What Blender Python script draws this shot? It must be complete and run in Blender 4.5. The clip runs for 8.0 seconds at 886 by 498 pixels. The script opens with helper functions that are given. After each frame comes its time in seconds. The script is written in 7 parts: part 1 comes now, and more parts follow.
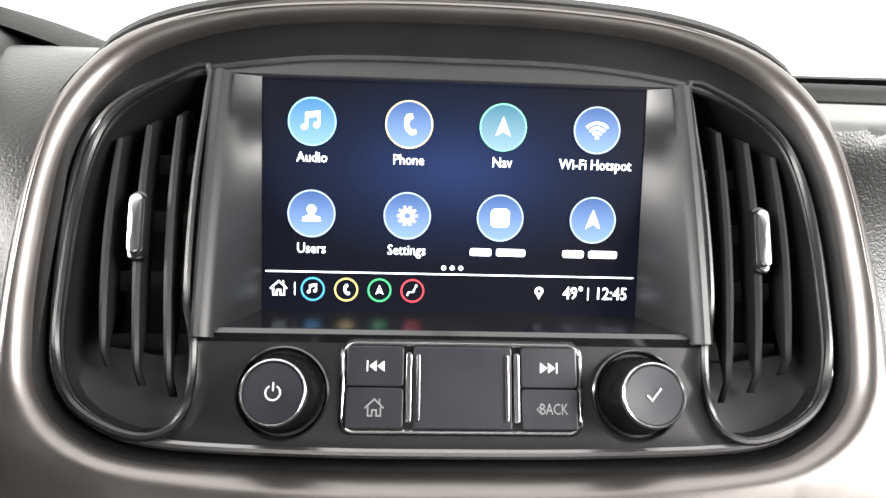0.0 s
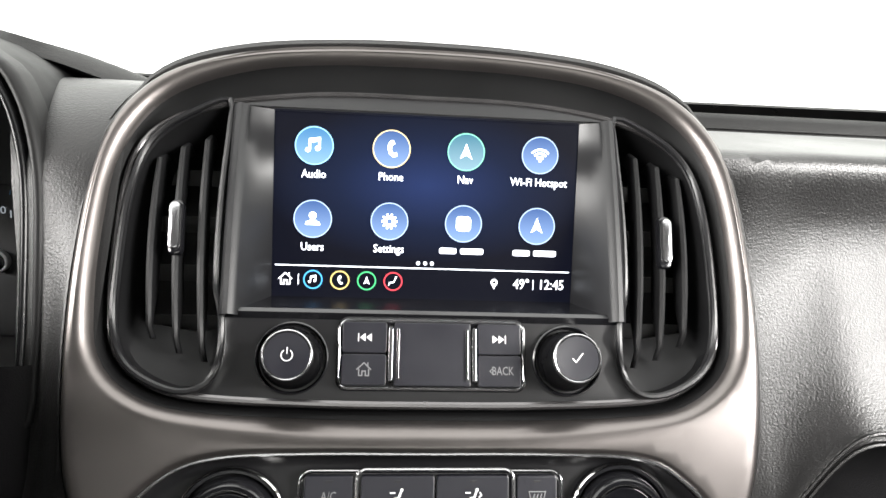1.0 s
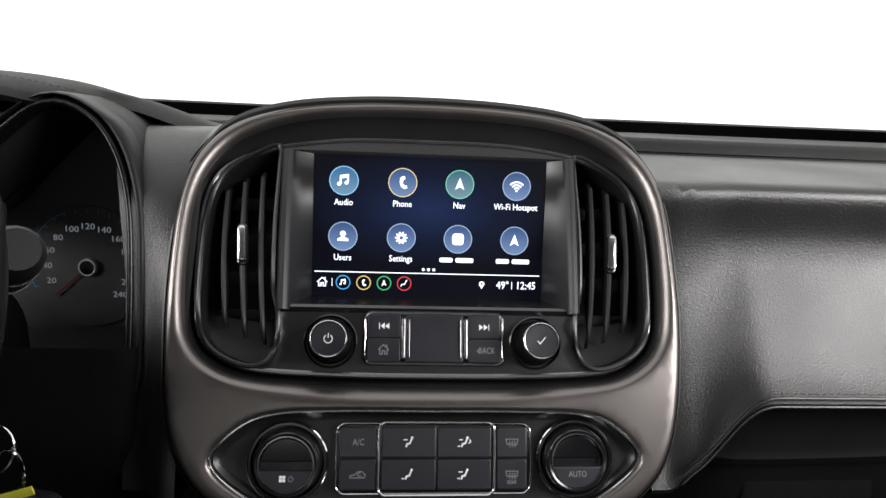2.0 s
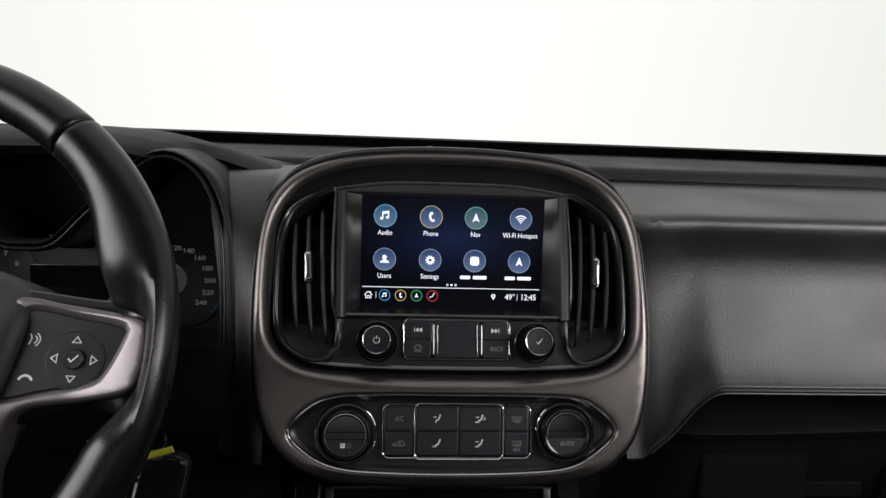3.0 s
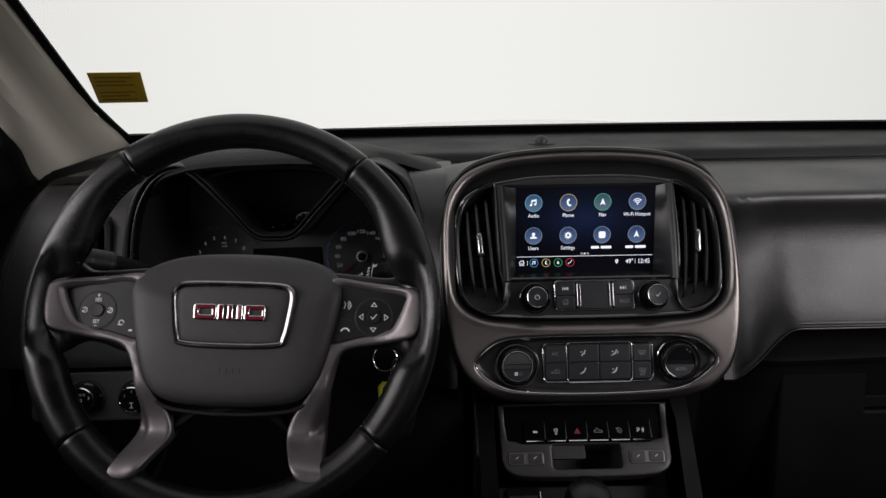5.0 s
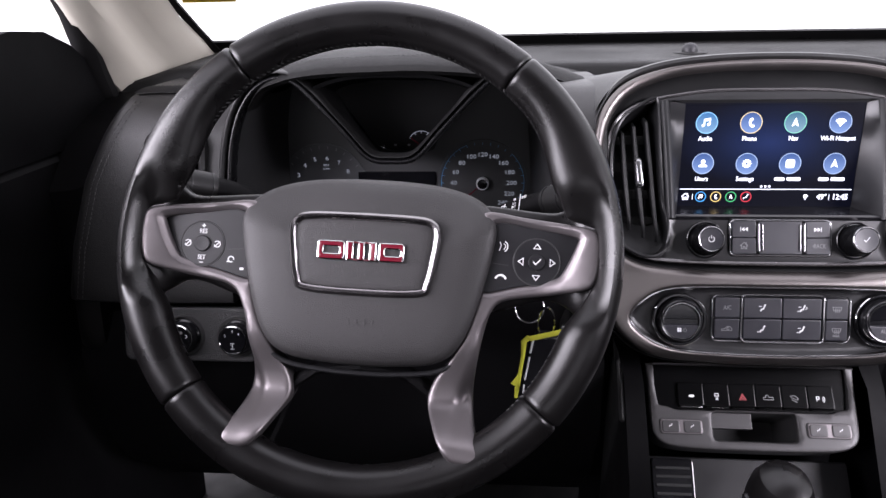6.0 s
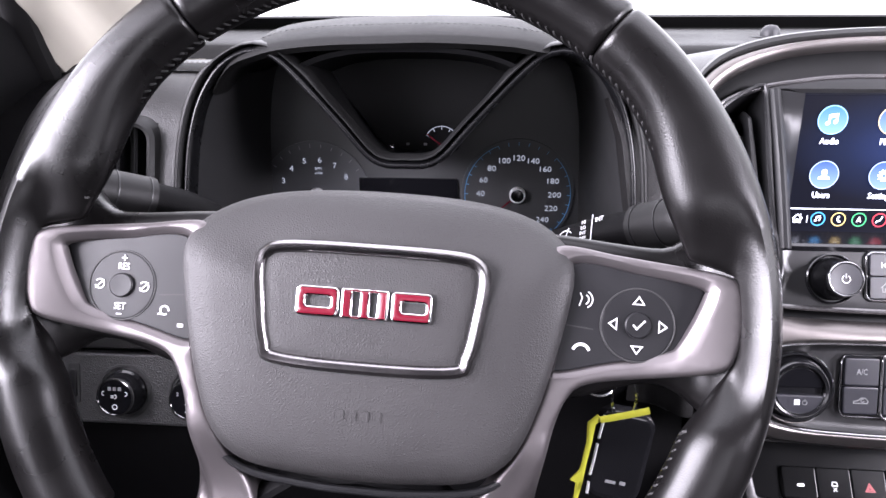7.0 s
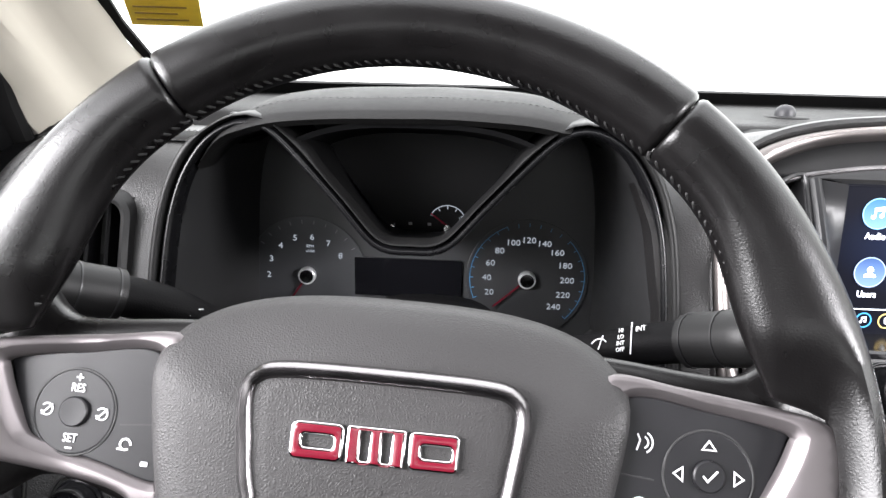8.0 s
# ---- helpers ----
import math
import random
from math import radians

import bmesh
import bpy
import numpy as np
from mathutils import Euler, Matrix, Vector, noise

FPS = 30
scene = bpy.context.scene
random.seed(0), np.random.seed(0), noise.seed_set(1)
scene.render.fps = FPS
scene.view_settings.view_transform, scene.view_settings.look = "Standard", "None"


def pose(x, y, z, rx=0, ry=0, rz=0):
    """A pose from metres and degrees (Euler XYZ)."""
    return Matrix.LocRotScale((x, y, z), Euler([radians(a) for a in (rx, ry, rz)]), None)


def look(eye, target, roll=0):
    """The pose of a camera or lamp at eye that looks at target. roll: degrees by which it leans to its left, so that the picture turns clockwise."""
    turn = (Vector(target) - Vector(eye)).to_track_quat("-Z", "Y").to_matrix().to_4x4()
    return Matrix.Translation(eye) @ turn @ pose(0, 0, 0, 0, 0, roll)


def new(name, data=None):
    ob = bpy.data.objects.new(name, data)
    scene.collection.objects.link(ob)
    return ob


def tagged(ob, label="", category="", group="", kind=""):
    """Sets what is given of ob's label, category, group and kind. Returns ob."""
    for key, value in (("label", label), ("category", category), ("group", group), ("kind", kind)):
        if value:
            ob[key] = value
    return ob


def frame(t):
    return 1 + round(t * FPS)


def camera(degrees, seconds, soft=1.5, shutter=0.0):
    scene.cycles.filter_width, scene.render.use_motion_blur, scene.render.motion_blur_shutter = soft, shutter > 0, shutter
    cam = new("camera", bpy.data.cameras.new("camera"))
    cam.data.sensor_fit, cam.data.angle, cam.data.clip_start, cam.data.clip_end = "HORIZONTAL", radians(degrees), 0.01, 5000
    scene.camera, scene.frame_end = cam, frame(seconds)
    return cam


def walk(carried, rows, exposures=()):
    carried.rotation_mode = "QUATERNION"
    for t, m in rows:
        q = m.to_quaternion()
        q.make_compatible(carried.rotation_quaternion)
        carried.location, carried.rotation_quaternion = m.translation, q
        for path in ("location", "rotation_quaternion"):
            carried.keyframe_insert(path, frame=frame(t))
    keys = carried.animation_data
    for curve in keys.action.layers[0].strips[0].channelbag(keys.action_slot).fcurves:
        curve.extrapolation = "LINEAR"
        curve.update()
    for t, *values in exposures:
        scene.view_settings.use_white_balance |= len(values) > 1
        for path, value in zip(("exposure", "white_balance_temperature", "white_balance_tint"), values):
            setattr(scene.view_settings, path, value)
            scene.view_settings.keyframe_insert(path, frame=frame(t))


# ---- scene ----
cam = camera(67.9, 8.0)
PATH = [
    (0, (-0.02, 0.099, 1.069), (0.082, 2.065, 0.713), 1.8),
    (0.5, (-0.023, 0.064, 1.07), (0.126, 2.028, 0.722), 2.3),
    (1, (-0.025, 0.022, 1.076), (0.159, 1.988, 0.756), 2.6),
    (1.2, (-0.023, 0.003, 1.080), (0.158, 1.969, 0.759), 2.45),
    (2.3, (-0.037, -0.129, 1.122), (0.131, 1.833, 0.772), 2.3),
    (2.5, (-0.039, -0.154, 1.133), (0.099, 1.809, 0.778), 2.1),
    (3, (-0.053, -0.218, 1.154), (0.086, 1.745, 0.794), 2.1),
    (3.5, (-0.062, -0.298, 1.161), (0.119, 1.663, 0.815), 1.8),
    (4, (-0.086, -0.369, 1.186), (0.096, 1.592, 0.84), 1.3),
    (4.5, (-0.125, -0.418, 1.223), (0.001, 1.542, 0.847), 0.3),
    (5, (-0.183, -0.405, 1.224), (-0.173, 1.53, 0.721), -1.0),
    (5.2, (-0.206, -0.389, 1.219), (-0.239, 1.531, 0.662), -0.95),
    (6.3, (-0.290, -0.234, 1.184), (-0.469, 1.623, 0.452), -1.3),
    (6.5, (-0.297, -0.198, 1.175), (-0.47, 1.657, 0.446), -1.3),
    (7, (-0.315, -0.115, 1.154), (-0.47, 1.752, 0.453), -0.2),
    (7.5, (-0.329, -0.07, 1.143), (-0.454, 1.83, 0.532), 1.1),
    (8, (-0.34, -0.057, 1.162), (-0.441, 1.866, 0.623), 1.5),
]
EXPOSURES = [(0, 2.5, 6500, 10), (0.5, 2.5, 6500, 10), (1, 2.33, 6500, 10), (2.3, 0.8, 6400, 12), (2.5, 0.63, 6400, 12), (3.0, 0.25, 6450, 14), (3.5, 0.07, 6480, 15), (5.2, 0.0, 6450, 16), (6.3, 2.43, 6000, 26), (7, 2.8, 6000, 25), (7.5, 2.86, 6100, 21), (8, 2.72, 6250, 14)]
walk(cam, [(t, look(eye, target, roll)) for t, eye, target, roll in PATH], EXPOSURES)

# ---- light: a white photo booth, brighter overhead, and two added lamps ----
world = bpy.data.worlds.new("booth")
scene.world = world
world.use_nodes = True
wn, wl = world.node_tree.nodes, world.node_tree.links
wn.clear()
w_out, w_bg = wn.new("ShaderNodeOutputWorld"), wn.new("ShaderNodeBackground")
w_co, w_sep = wn.new("ShaderNodeTexCoord"), wn.new("ShaderNodeSeparateXYZ")
w_map, w_ramp = wn.new("ShaderNodeMapRange"), wn.new("ShaderNodeValToRGB")
w_map.inputs["From Min"].default_value, w_map.inputs["From Max"].default_value = 0.1, 0.95
w_map.inputs["To Min"].default_value, w_map.inputs["To Max"].default_value = 0.92, 1.0
w_map.interpolation_type = "SMOOTHSTEP"
w_ramp.color_ramp.elements[0].color = (0.97, 0.98, 0.92, 1)
w_ramp.color_ramp.elements[1].color = (1.0, 0.99, 0.97, 1)
wl.new(w_co.outputs["Generated"], w_sep.inputs[0])
wl.new(w_sep.outputs["Z"], w_map.inputs["Value"])
wl.new(w_sep.outputs["Z"], w_ramp.inputs["Fac"])
wl.new(w_ramp.outputs["Color"], w_bg.inputs["Color"])
# the booth's walls fall off a little to either side
w_sq, w_low, w_dim, w_mul = (wn.new("ShaderNodeMath") for k in range(4))
w_sq.operation, w_low.operation, w_dim.operation, w_mul.operation = "MULTIPLY", "MINIMUM", "SUBTRACT", "MULTIPLY"
w_wide = wn.new("ShaderNodeMath")
w_wide.operation = "MULTIPLY"
w_wide.inputs[1].default_value, w_low.inputs[1].default_value, w_dim.inputs[0].default_value = 0.42, 0.14, 1.03
wl.new(w_sep.outputs["X"], w_sq.inputs[0])
wl.new(w_sep.outputs["X"], w_sq.inputs[1])
wl.new(w_sq.outputs[0], w_wide.inputs[0])
wl.new(w_wide.outputs[0], w_low.inputs[0])
wl.new(w_low.outputs[0], w_dim.inputs[1])
wl.new(w_dim.outputs[0], w_mul.inputs[0])
wl.new(w_map.outputs["Result"], w_mul.inputs[1])
wl.new(w_mul.outputs[0], w_bg.inputs["Strength"])
wl.new(w_bg.outputs[0], w_out.inputs["Surface"])


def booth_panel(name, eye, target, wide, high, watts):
    """An unseen flat lamp, added outside the cab for highlights on dash and wheel."""
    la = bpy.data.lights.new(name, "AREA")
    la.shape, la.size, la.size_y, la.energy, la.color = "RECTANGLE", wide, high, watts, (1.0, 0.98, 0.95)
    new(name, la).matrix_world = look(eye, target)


booth_panel("added_lamp_left", (-2.4, -0.7, 1.80), (-0.5, 0.3, 1.0), 2.0, 1.2, 64)
booth_panel("added_lamp_right", (2.0, -1.25, 1.97), (0.45, 0.36, 0.98), 1.7, 1.0, 70)

# ---- materials ----
def material(name, color, rough=0.5, metal=0.0, grain=0.0, grain_scale=900.0, cells=False, wear=0.12, wear_scale=18.0,
             emit=0.0, spec=0.5, coat=0.0, tint=None):
    """A surface with fine relief (grain, in metres), blotchy wear in colour and gloss, and its gloss and metal."""
    m = bpy.data.materials.new(name)
    m.use_nodes = True
    n, l = m.node_tree.nodes, m.node_tree.links
    b = n["Principled BSDF"]
    b.inputs["Roughness"].default_value, b.inputs["Metallic"].default_value = rough, metal
    b.inputs["Specular IOR Level"].default_value, b.inputs["Coat Weight"].default_value = spec, coat
    b.inputs["Coat Roughness"].default_value = 0.12
    co = n.new("ShaderNodeTexCoord")
    if wear:
        big = n.new("ShaderNodeTexNoise")
        big.inputs["Scale"].default_value, big.inputs["Detail"].default_value = wear_scale, 6
        l.new(co.outputs["Object"], big.inputs["Vector"])
        mix = n.new("ShaderNodeMix")
        mix.data_type = "RGBA"
        other = tint or tuple(c * (1 - 1.6 * wear) for c in color)
        up = tuple(min(1, c * (1 + wear)) for c in color)
        mix.inputs["A"].default_value, mix.inputs["B"].default_value = (*other, 1), (*up, 1)
        l.new(big.outputs["Fac"], mix.inputs["Factor"])
        l.new(mix.outputs["Result"], b.inputs["Base Color"])
        span = n.new("ShaderNodeMapRange")
        span.inputs["From Min"].default_value, span.inputs["From Max"].default_value = 0.3, 0.7
        span.inputs["To Min"].default_value, span.inputs["To Max"].default_value = rough * (1 - wear), min(1, rough * (1 + wear))
        l.new(big.outputs["Fac"], span.inputs["Value"])
        l.new(span.outputs["Result"], b.inputs["Roughness"])
    else:
        b.inputs["Base Color"].default_value = (*color, 1)
    if grain:
        if cells:
            tex = n.new("ShaderNodeTexVoronoi")
            tex.feature = "DISTANCE_TO_EDGE"
            warp = n.new("ShaderNodeTexNoise")
            warp.inputs["Scale"].default_value = grain_scale * 0.6
            l.new(co.outputs["Object"], warp.inputs["Vector"])
            add = n.new("ShaderNodeVectorMath")
            add.operation = "MULTIPLY_ADD"
            add.inputs[1].default_value = (1.2 / grain_scale,) * 3
            l.new(warp.outputs["Color"], add.inputs[0])
            l.new(co.outputs["Object"], add.inputs[2])
            l.new(add.outputs[0], tex.inputs["Vector"])
            out = tex.outputs["Distance"]
        else:
            tex = n.new("ShaderNodeTexNoise")
            tex.inputs["Detail"].default_value = 3
            l.new(co.outputs["Object"], tex.inputs["Vector"])
            out = tex.outputs["Fac"]
        tex.inputs["Scale"].default_value = grain_scale
        bump = n.new("ShaderNodeBump")
        bump.inputs["Distance"].default_value, bump.inputs["Strength"].default_value = grain, 0.6
        l.new(out, bump.inputs["Height"])
        l.new(bump.outputs["Normal"], b.inputs["Normal"])
    if emit:
        b.inputs["Emission Color"].default_value, b.inputs["Emission Strength"].default_value = (*color, 1), emit
    return m


def glow(name, color, strength):
    """What gives off light: the display's lit figures, and the dial print by added glow."""
    m = bpy.data.materials.new(name)
    m.use_nodes = True
    b = m.node_tree.nodes["Principled BSDF"]
    b.inputs["Base Color"].default_value, b.inputs["Roughness"].default_value = (0.005, 0.005, 0.006, 1), 0.5
    b.inputs["Specular IOR Level"].default_value = 0.1
    b.inputs["Emission Color"].default_value, b.inputs["Emission Strength"].default_value = (*color, 1), strength
    return m


PAD = material("grained_dash_vinyl", (0.0066, 0.0062, 0.0063), 0.40, grain=0.00050, grain_scale=840, wear=0.18, wear_scale=9, spec=0.38)
HOODPAD = material("matt_hood_vinyl", (0.0042, 0.0041, 0.0041), 0.55, grain=0.0006, grain_scale=900, cells=True, wear=0.15, wear_scale=9, spec=0.16)
LOWER = material("lower_dash_plastic", (0.0026, 0.0025, 0.0028), 0.55, grain=0.0003, grain_scale=700, cells=True, wear=0.12, spec=0.06)
TRIM_SILVER = material("satin_silver_console", (0.040, 0.0385, 0.039), 0.42, metal=0.5, grain=0.00003, grain_scale=2500, wear=0.08, wear_scale=30)
LEATHER = material("wheel_leather", (0.0036, 0.0033, 0.0034), 0.30, grain=0.00012, grain_scale=700, cells=True, wear=0.20, wear_scale=30, spec=0.28)
VINYL = material("hub_vinyl", (0.0150, 0.0141, 0.0143), 0.55, grain=0.0005, grain_scale=800, cells=True, wear=0.16, spec=0.38)
TAUPE = material("satin_taupe_paint", (0.126, 0.115, 0.111), 0.35, metal=0.92, grain=0.00003, grain_scale=2500, wear=0.08, wear_scale=30)
SPOKE = material("satin_silver_paint", (0.134, 0.122, 0.125), 0.44, metal=0.85, grain=0.00003, grain_scale=2500, wear=0.08, wear_scale=30)
PANEL = material("satin_black_plastic", (0.0070, 0.0069, 0.0076), 0.36, grain=0.00008, grain_scale=1800, wear=0.15, wear_scale=25, spec=0.34)
GLOSS = material("gloss_black_plastic", (0.006, 0.006, 0.007), 0.18, wear=0.2, wear_scale=40)
DARK = material("matt_black_cavity", (0.011, 0.011, 0.0112), 0.7, wear=0.1)
BEZEL = material("screen_bezel_grey", (0.0070, 0.0070, 0.0078), 0.42, grain=0.00004, grain_scale=2000, wear=0.1, wear_scale=30, spec=0.28)
BUTTON = material("soft_touch_button", (0.0074, 0.0073, 0.0112), 0.38, grain=0.00006, grain_scale=2200, wear=0.1, wear_scale=60, spec=0.48)
CHROME = material("chrome_trim", (0.80, 0.80, 0.80), 0.08, metal=1.0, wear=0.06, wear_scale=50)
BADGE_CHROME = material("badge_chrome", (0.19, 0.18, 0.185), 0.24, metal=1.0, wear=0.1, wear_scale=50)
RINGS = material("polished_bright_ring", (0.38, 0.38, 0.39), 0.17, metal=0.95, wear=0.08, wear_scale=60)
SMOKE = material("dark_chrome_trim", (0.33, 0.33, 0.34), 0.16, metal=1.0, wear=0.1, wear_scale=50)
MARK = material("white_symbol_print", (0.60, 0.60, 0.61), 0.5, wear=0.08, wear_scale=300)
FAINT = material("grey_symbol_print", (0.15, 0.15, 0.155), 0.5, wear=0.08, wear_scale=300)
RED = material("red_enamel", (0.10, 0.005, 0.013), 0.25, wear=0.12, wear_scale=120)
HAZARD = material("red_symbol_print", (0.24, 0.012, 0.018), 0.5, wear=0.08, wear_scale=300)
STITCH = material("charcoal_thread", (0.0085, 0.0082, 0.0082), 0.7, wear=0.2, wear_scale=400)
BEIGE = material("beige_pillar_trim", (0.37, 0.345, 0.295), 0.7, grain=0.0002, grain_scale=900, wear=0.07, wear_scale=6)
RIMLINE = material("polished_rim_line", (0.110, 0.106, 0.108), 0.24, metal=0.85, wear=0.15, wear_scale=40)
VENTBLACK = material("satin_vent_black", (0.0062, 0.0062, 0.0066), 0.48, grain=0.00004, grain_scale=1800, wear=0.12, wear_scale=30, spec=0.16)
HEADLINER = material("grey_headliner_cloth", (0.085, 0.082, 0.080), 0.95, grain=0.0004, grain_scale=700, wear=0.08, wear_scale=12, spec=0.1)
DEEP = material("deep_matt_black", (0.0026, 0.0026, 0.0028), 0.5, grain=0.00004, grain_scale=1800, wear=0.12, wear_scale=30, spec=0.12)
STRIP = material("piano_black_strip", (0.002, 0.002, 0.0022), 0.22, wear=0.1, wear_scale=40, spec=0.12)
HATCH = material("cross_hatched_plastic", (0.022, 0.0215, 0.022), 0.45, grain=0.0016, grain_scale=480, cells=True, wear=0.12)
COWL = material("padded_cowl_vinyl", (0.0046, 0.0045, 0.0046), 0.48, grain=0.00012, grain_scale=900, cells=True, wear=0.12, wear_scale=20, spec=0.2)
ALU = material("bright_satin_metal", (0.62, 0.62, 0.63), 0.35, metal=0.5, wear=0.08, wear_scale=60)
CONTROL = material("wheel_control_plastic", (0.0078, 0.0077, 0.0088), 0.44, grain=0.00006, grain_scale=2200, wear=0.12, wear_scale=60, spec=0.24)
WELLWALL = material("satin_well_wall", (0.0150, 0.0150, 0.0155), 0.45, grain=0.00005, grain_scale=1800, wear=0.12, wear_scale=30, spec=0.4)
BEAD = material("satin_bezel_bead", (0.0032, 0.0032, 0.0036), 0.26, wear=0.15, wear_scale=40, spec=0.2)
GAUGE = material("gauge_face", (0.022, 0.0225, 0.024), 0.5, wear=0.15, wear_scale=60)
DIAL = material("lit_dial_grey", (0.034, 0.035, 0.038), 0.5, wear=0.12, wear_scale=60)
BLUE = material("blue_dial_ring", (0.06, 0.22, 0.42), 0.4, wear=0.1, wear_scale=200)
LCD = material("dark_lcd_glass", (0.004, 0.004, 0.005), 0.12, wear=0.1)
YELLOW = material("yellow_tag_plastic", (0.36, 0.36, 0.03), 0.4, wear=0.12, wear_scale=80)
AMBER = material("amber_decal", (0.62, 0.42, 0.03), 0.5, wear=0.2, wear_scale=60)
BROWN = material("brown_decal_print", (0.20, 0.12, 0.02), 0.5, wear=0.1, wear_scale=200)
PAPER = material("white_card", (0.55, 0.54, 0.52), 0.6, wear=0.06, wear_scale=60)
INK = material("grey_card_print", (0.22, 0.21, 0.21), 0.6, wear=0.1, wear_scale=200)
RUBBER = material("black_rubber_seal", (0.0045, 0.0043, 0.0045), 0.75, grain=0.0001, grain_scale=900, wear=0.1, spec=0.12)
FRIT = material("black_glass_border", (0.006, 0.006, 0.006), 0.3, wear=0.1)
BODY = material("pale_grey_body_paint", (0.58, 0.58, 0.57), 0.25, coat=0.6, wear=0.05, wear_scale=3)
CARPET = material("black_carpet", (0.012, 0.012, 0.012), 0.9, grain=0.001, grain_scale=500, wear=0.3)
CONCRETE = material("booth_floor", (0.55, 0.55, 0.53), 0.6, grain=0.0004, grain_scale=60, wear=0.1, wear_scale=2)
STEEL = material("key_steel", (0.65, 0.65, 0.66), 0.2, metal=1.0, wear=0.15, wear_scale=100)
SENSOR = material("dark_sensor_dome", (0.014, 0.014, 0.016), 0.45, wear=0.1, spec=0.3)


def glass_material():
    m = bpy.data.materials.new("windscreen_glass")
    m.use_nodes = True
    n, l = m.node_tree.nodes, m.node_tree.links
    n.clear()
    out, mix = n.new("ShaderNodeOutputMaterial"), n.new("ShaderNodeMixShader")
    clear, shine = n.new("ShaderNodeBsdfTransparent"), n.new("ShaderNodeBsdfGlossy")
    clear.inputs["Color"].default_value = (0.97, 0.985, 0.975, 1)
    shine.inputs["Roughness"].default_value = 0.02
    mix.inputs["Fac"].default_value = 0.04
    l.new(clear.outputs[0], mix.inputs[1])
    l.new(shine.outputs[0], mix.inputs[2])
    l.new(mix.outputs[0], out.inputs["Surface"])
    return m


GLASS = glass_material()


def display_material():
    """The lit display: near-black navy with a wide blue glow across the middle."""
    m = bpy.data.materials.new("lit_display")
    m.use_nodes = True
    n, l = m.node_tree.nodes, m.node_tree.links
    b = n["Principled BSDF"]
    b.inputs["Base Color"].default_value, b.inputs["Roughness"].default_value = (0.002, 0.002, 0.0025, 1), 0.45
    b.inputs["Specular IOR Level"].default_value = 0.05
    co, mp, gr = n.new("ShaderNodeTexCoord"), n.new("ShaderNodeMapping"), n.new("ShaderNodeTexGradient")
    mp.inputs["Location"].default_value, mp.inputs["Scale"].default_value = (0.0, -0.30, 0), (10.5, 22.0, 1)
    gr.gradient_type = "SPHERICAL"
    ramp = n.new("ShaderNodeValToRGB")
    e = ramp.color_ramp.elements
    e[0].position, e[0].color = 0.0, (0.0012, 0.0016, 0.0045, 1)
    e[1].position, e[1].color = 1.0, (0.0095, 0.019, 0.066, 1)
    mid = e.new(0.45)
    mid.color = (0.0030, 0.0065, 0.021, 1)
    l.new(co.outputs["Object"], mp.inputs["Vector"])
    l.new(mp.outputs["Vector"], gr.inputs["Vector"])
    l.new(gr.outputs["Color"], ramp.inputs["Fac"])
    l.new(ramp.outputs["Color"], b.inputs["Emission Color"])
    b.inputs["Emission Strength"].default_value = 0.56
    return m


SCREEN = display_material()
LIT = glow("lit_white", (0.88, 0.93, 1.0), 1.05)
LIT_DISC = glow("lit_icon_slate", (0.13, 0.16, 0.24), 0.75)
DISC_BLUE = glow("lit_icon_blue", (0.13, 0.21, 0.35), 0.75)
DISC_TEAL = glow("lit_icon_teal", (0.12, 0.20, 0.24), 0.75)


def shade_disc(m, foot, top):
    """The icon discs run from a deep tone at the top to a pale one at the foot."""
    n, l = m.node_tree.nodes, m.node_tree.links
    co, sep, ramp = n.new("ShaderNodeTexCoord"), n.new("ShaderNodeSeparateXYZ"), n.new("ShaderNodeValToRGB")
    ramp.color_ramp.elements[0].color, ramp.color_ramp.elements[1].color = (*foot, 1), (*top, 1)
    l.new(co.outputs["Generated"], sep.inputs[0])
    l.new(sep.outputs["Z"], ramp.inputs["Fac"])
    l.new(ramp.outputs["Color"], n["Principled BSDF"].inputs["Emission Color"])


shade_disc(LIT_DISC, (0.108, 0.172, 0.305), (0.022, 0.052, 0.140))
shade_disc(DISC_BLUE, (0.110, 0.205, 0.290), (0.022, 0.095, 0.200))
shade_disc(DISC_TEAL, (0.120, 0.200, 0.240), (0.024, 0.090, 0.125))
# Faint glow given to the unlit cluster's print so it reads under the hood.
GLOW_FIGURE = glow("glowing_dial_figure", (0.85, 0.93, 1.0), 0.075)
LIT_RIM = glow("lit_icon_rim", (0.42, 0.55, 0.75), 0.5)
RIM_CYAN = glow("lit_pale_cyan", (0.30, 0.65, 0.95), 0.55)
RIM_AMBER = glow("lit_pale_amber", (0.85, 0.66, 0.32), 0.6)
RIM_GREEN = glow("lit_pale_green", (0.25, 0.75, 0.52), 0.5)
LIT_CYAN = glow("lit_cyan", (0.08, 0.42, 0.85), 0.5)
LIT_AMBER = glow("lit_amber", (0.85, 0.62, 0.20), 0.5)
LIT_GREEN = glow("lit_green", (0.08, 0.60, 0.22), 0.45)
LIT_RED = glow("lit_red", (0.75, 0.06, 0.08), 0.5)

from mathutils.geometry import delaunay_2d_cdt

# ---- builders ----
def finish(name, bm, mat, angle=35):
    bmesh.ops.recalc_face_normals(bm, faces=bm.faces)
    me = bpy.data.meshes.new(name)
    bm.to_mesh(me)
    bm.free()
    for p in me.polygons:
        p.use_smooth = True
    me.set_sharp_from_angle(angle=radians(angle))
    me.materials.append(mat)
    return me


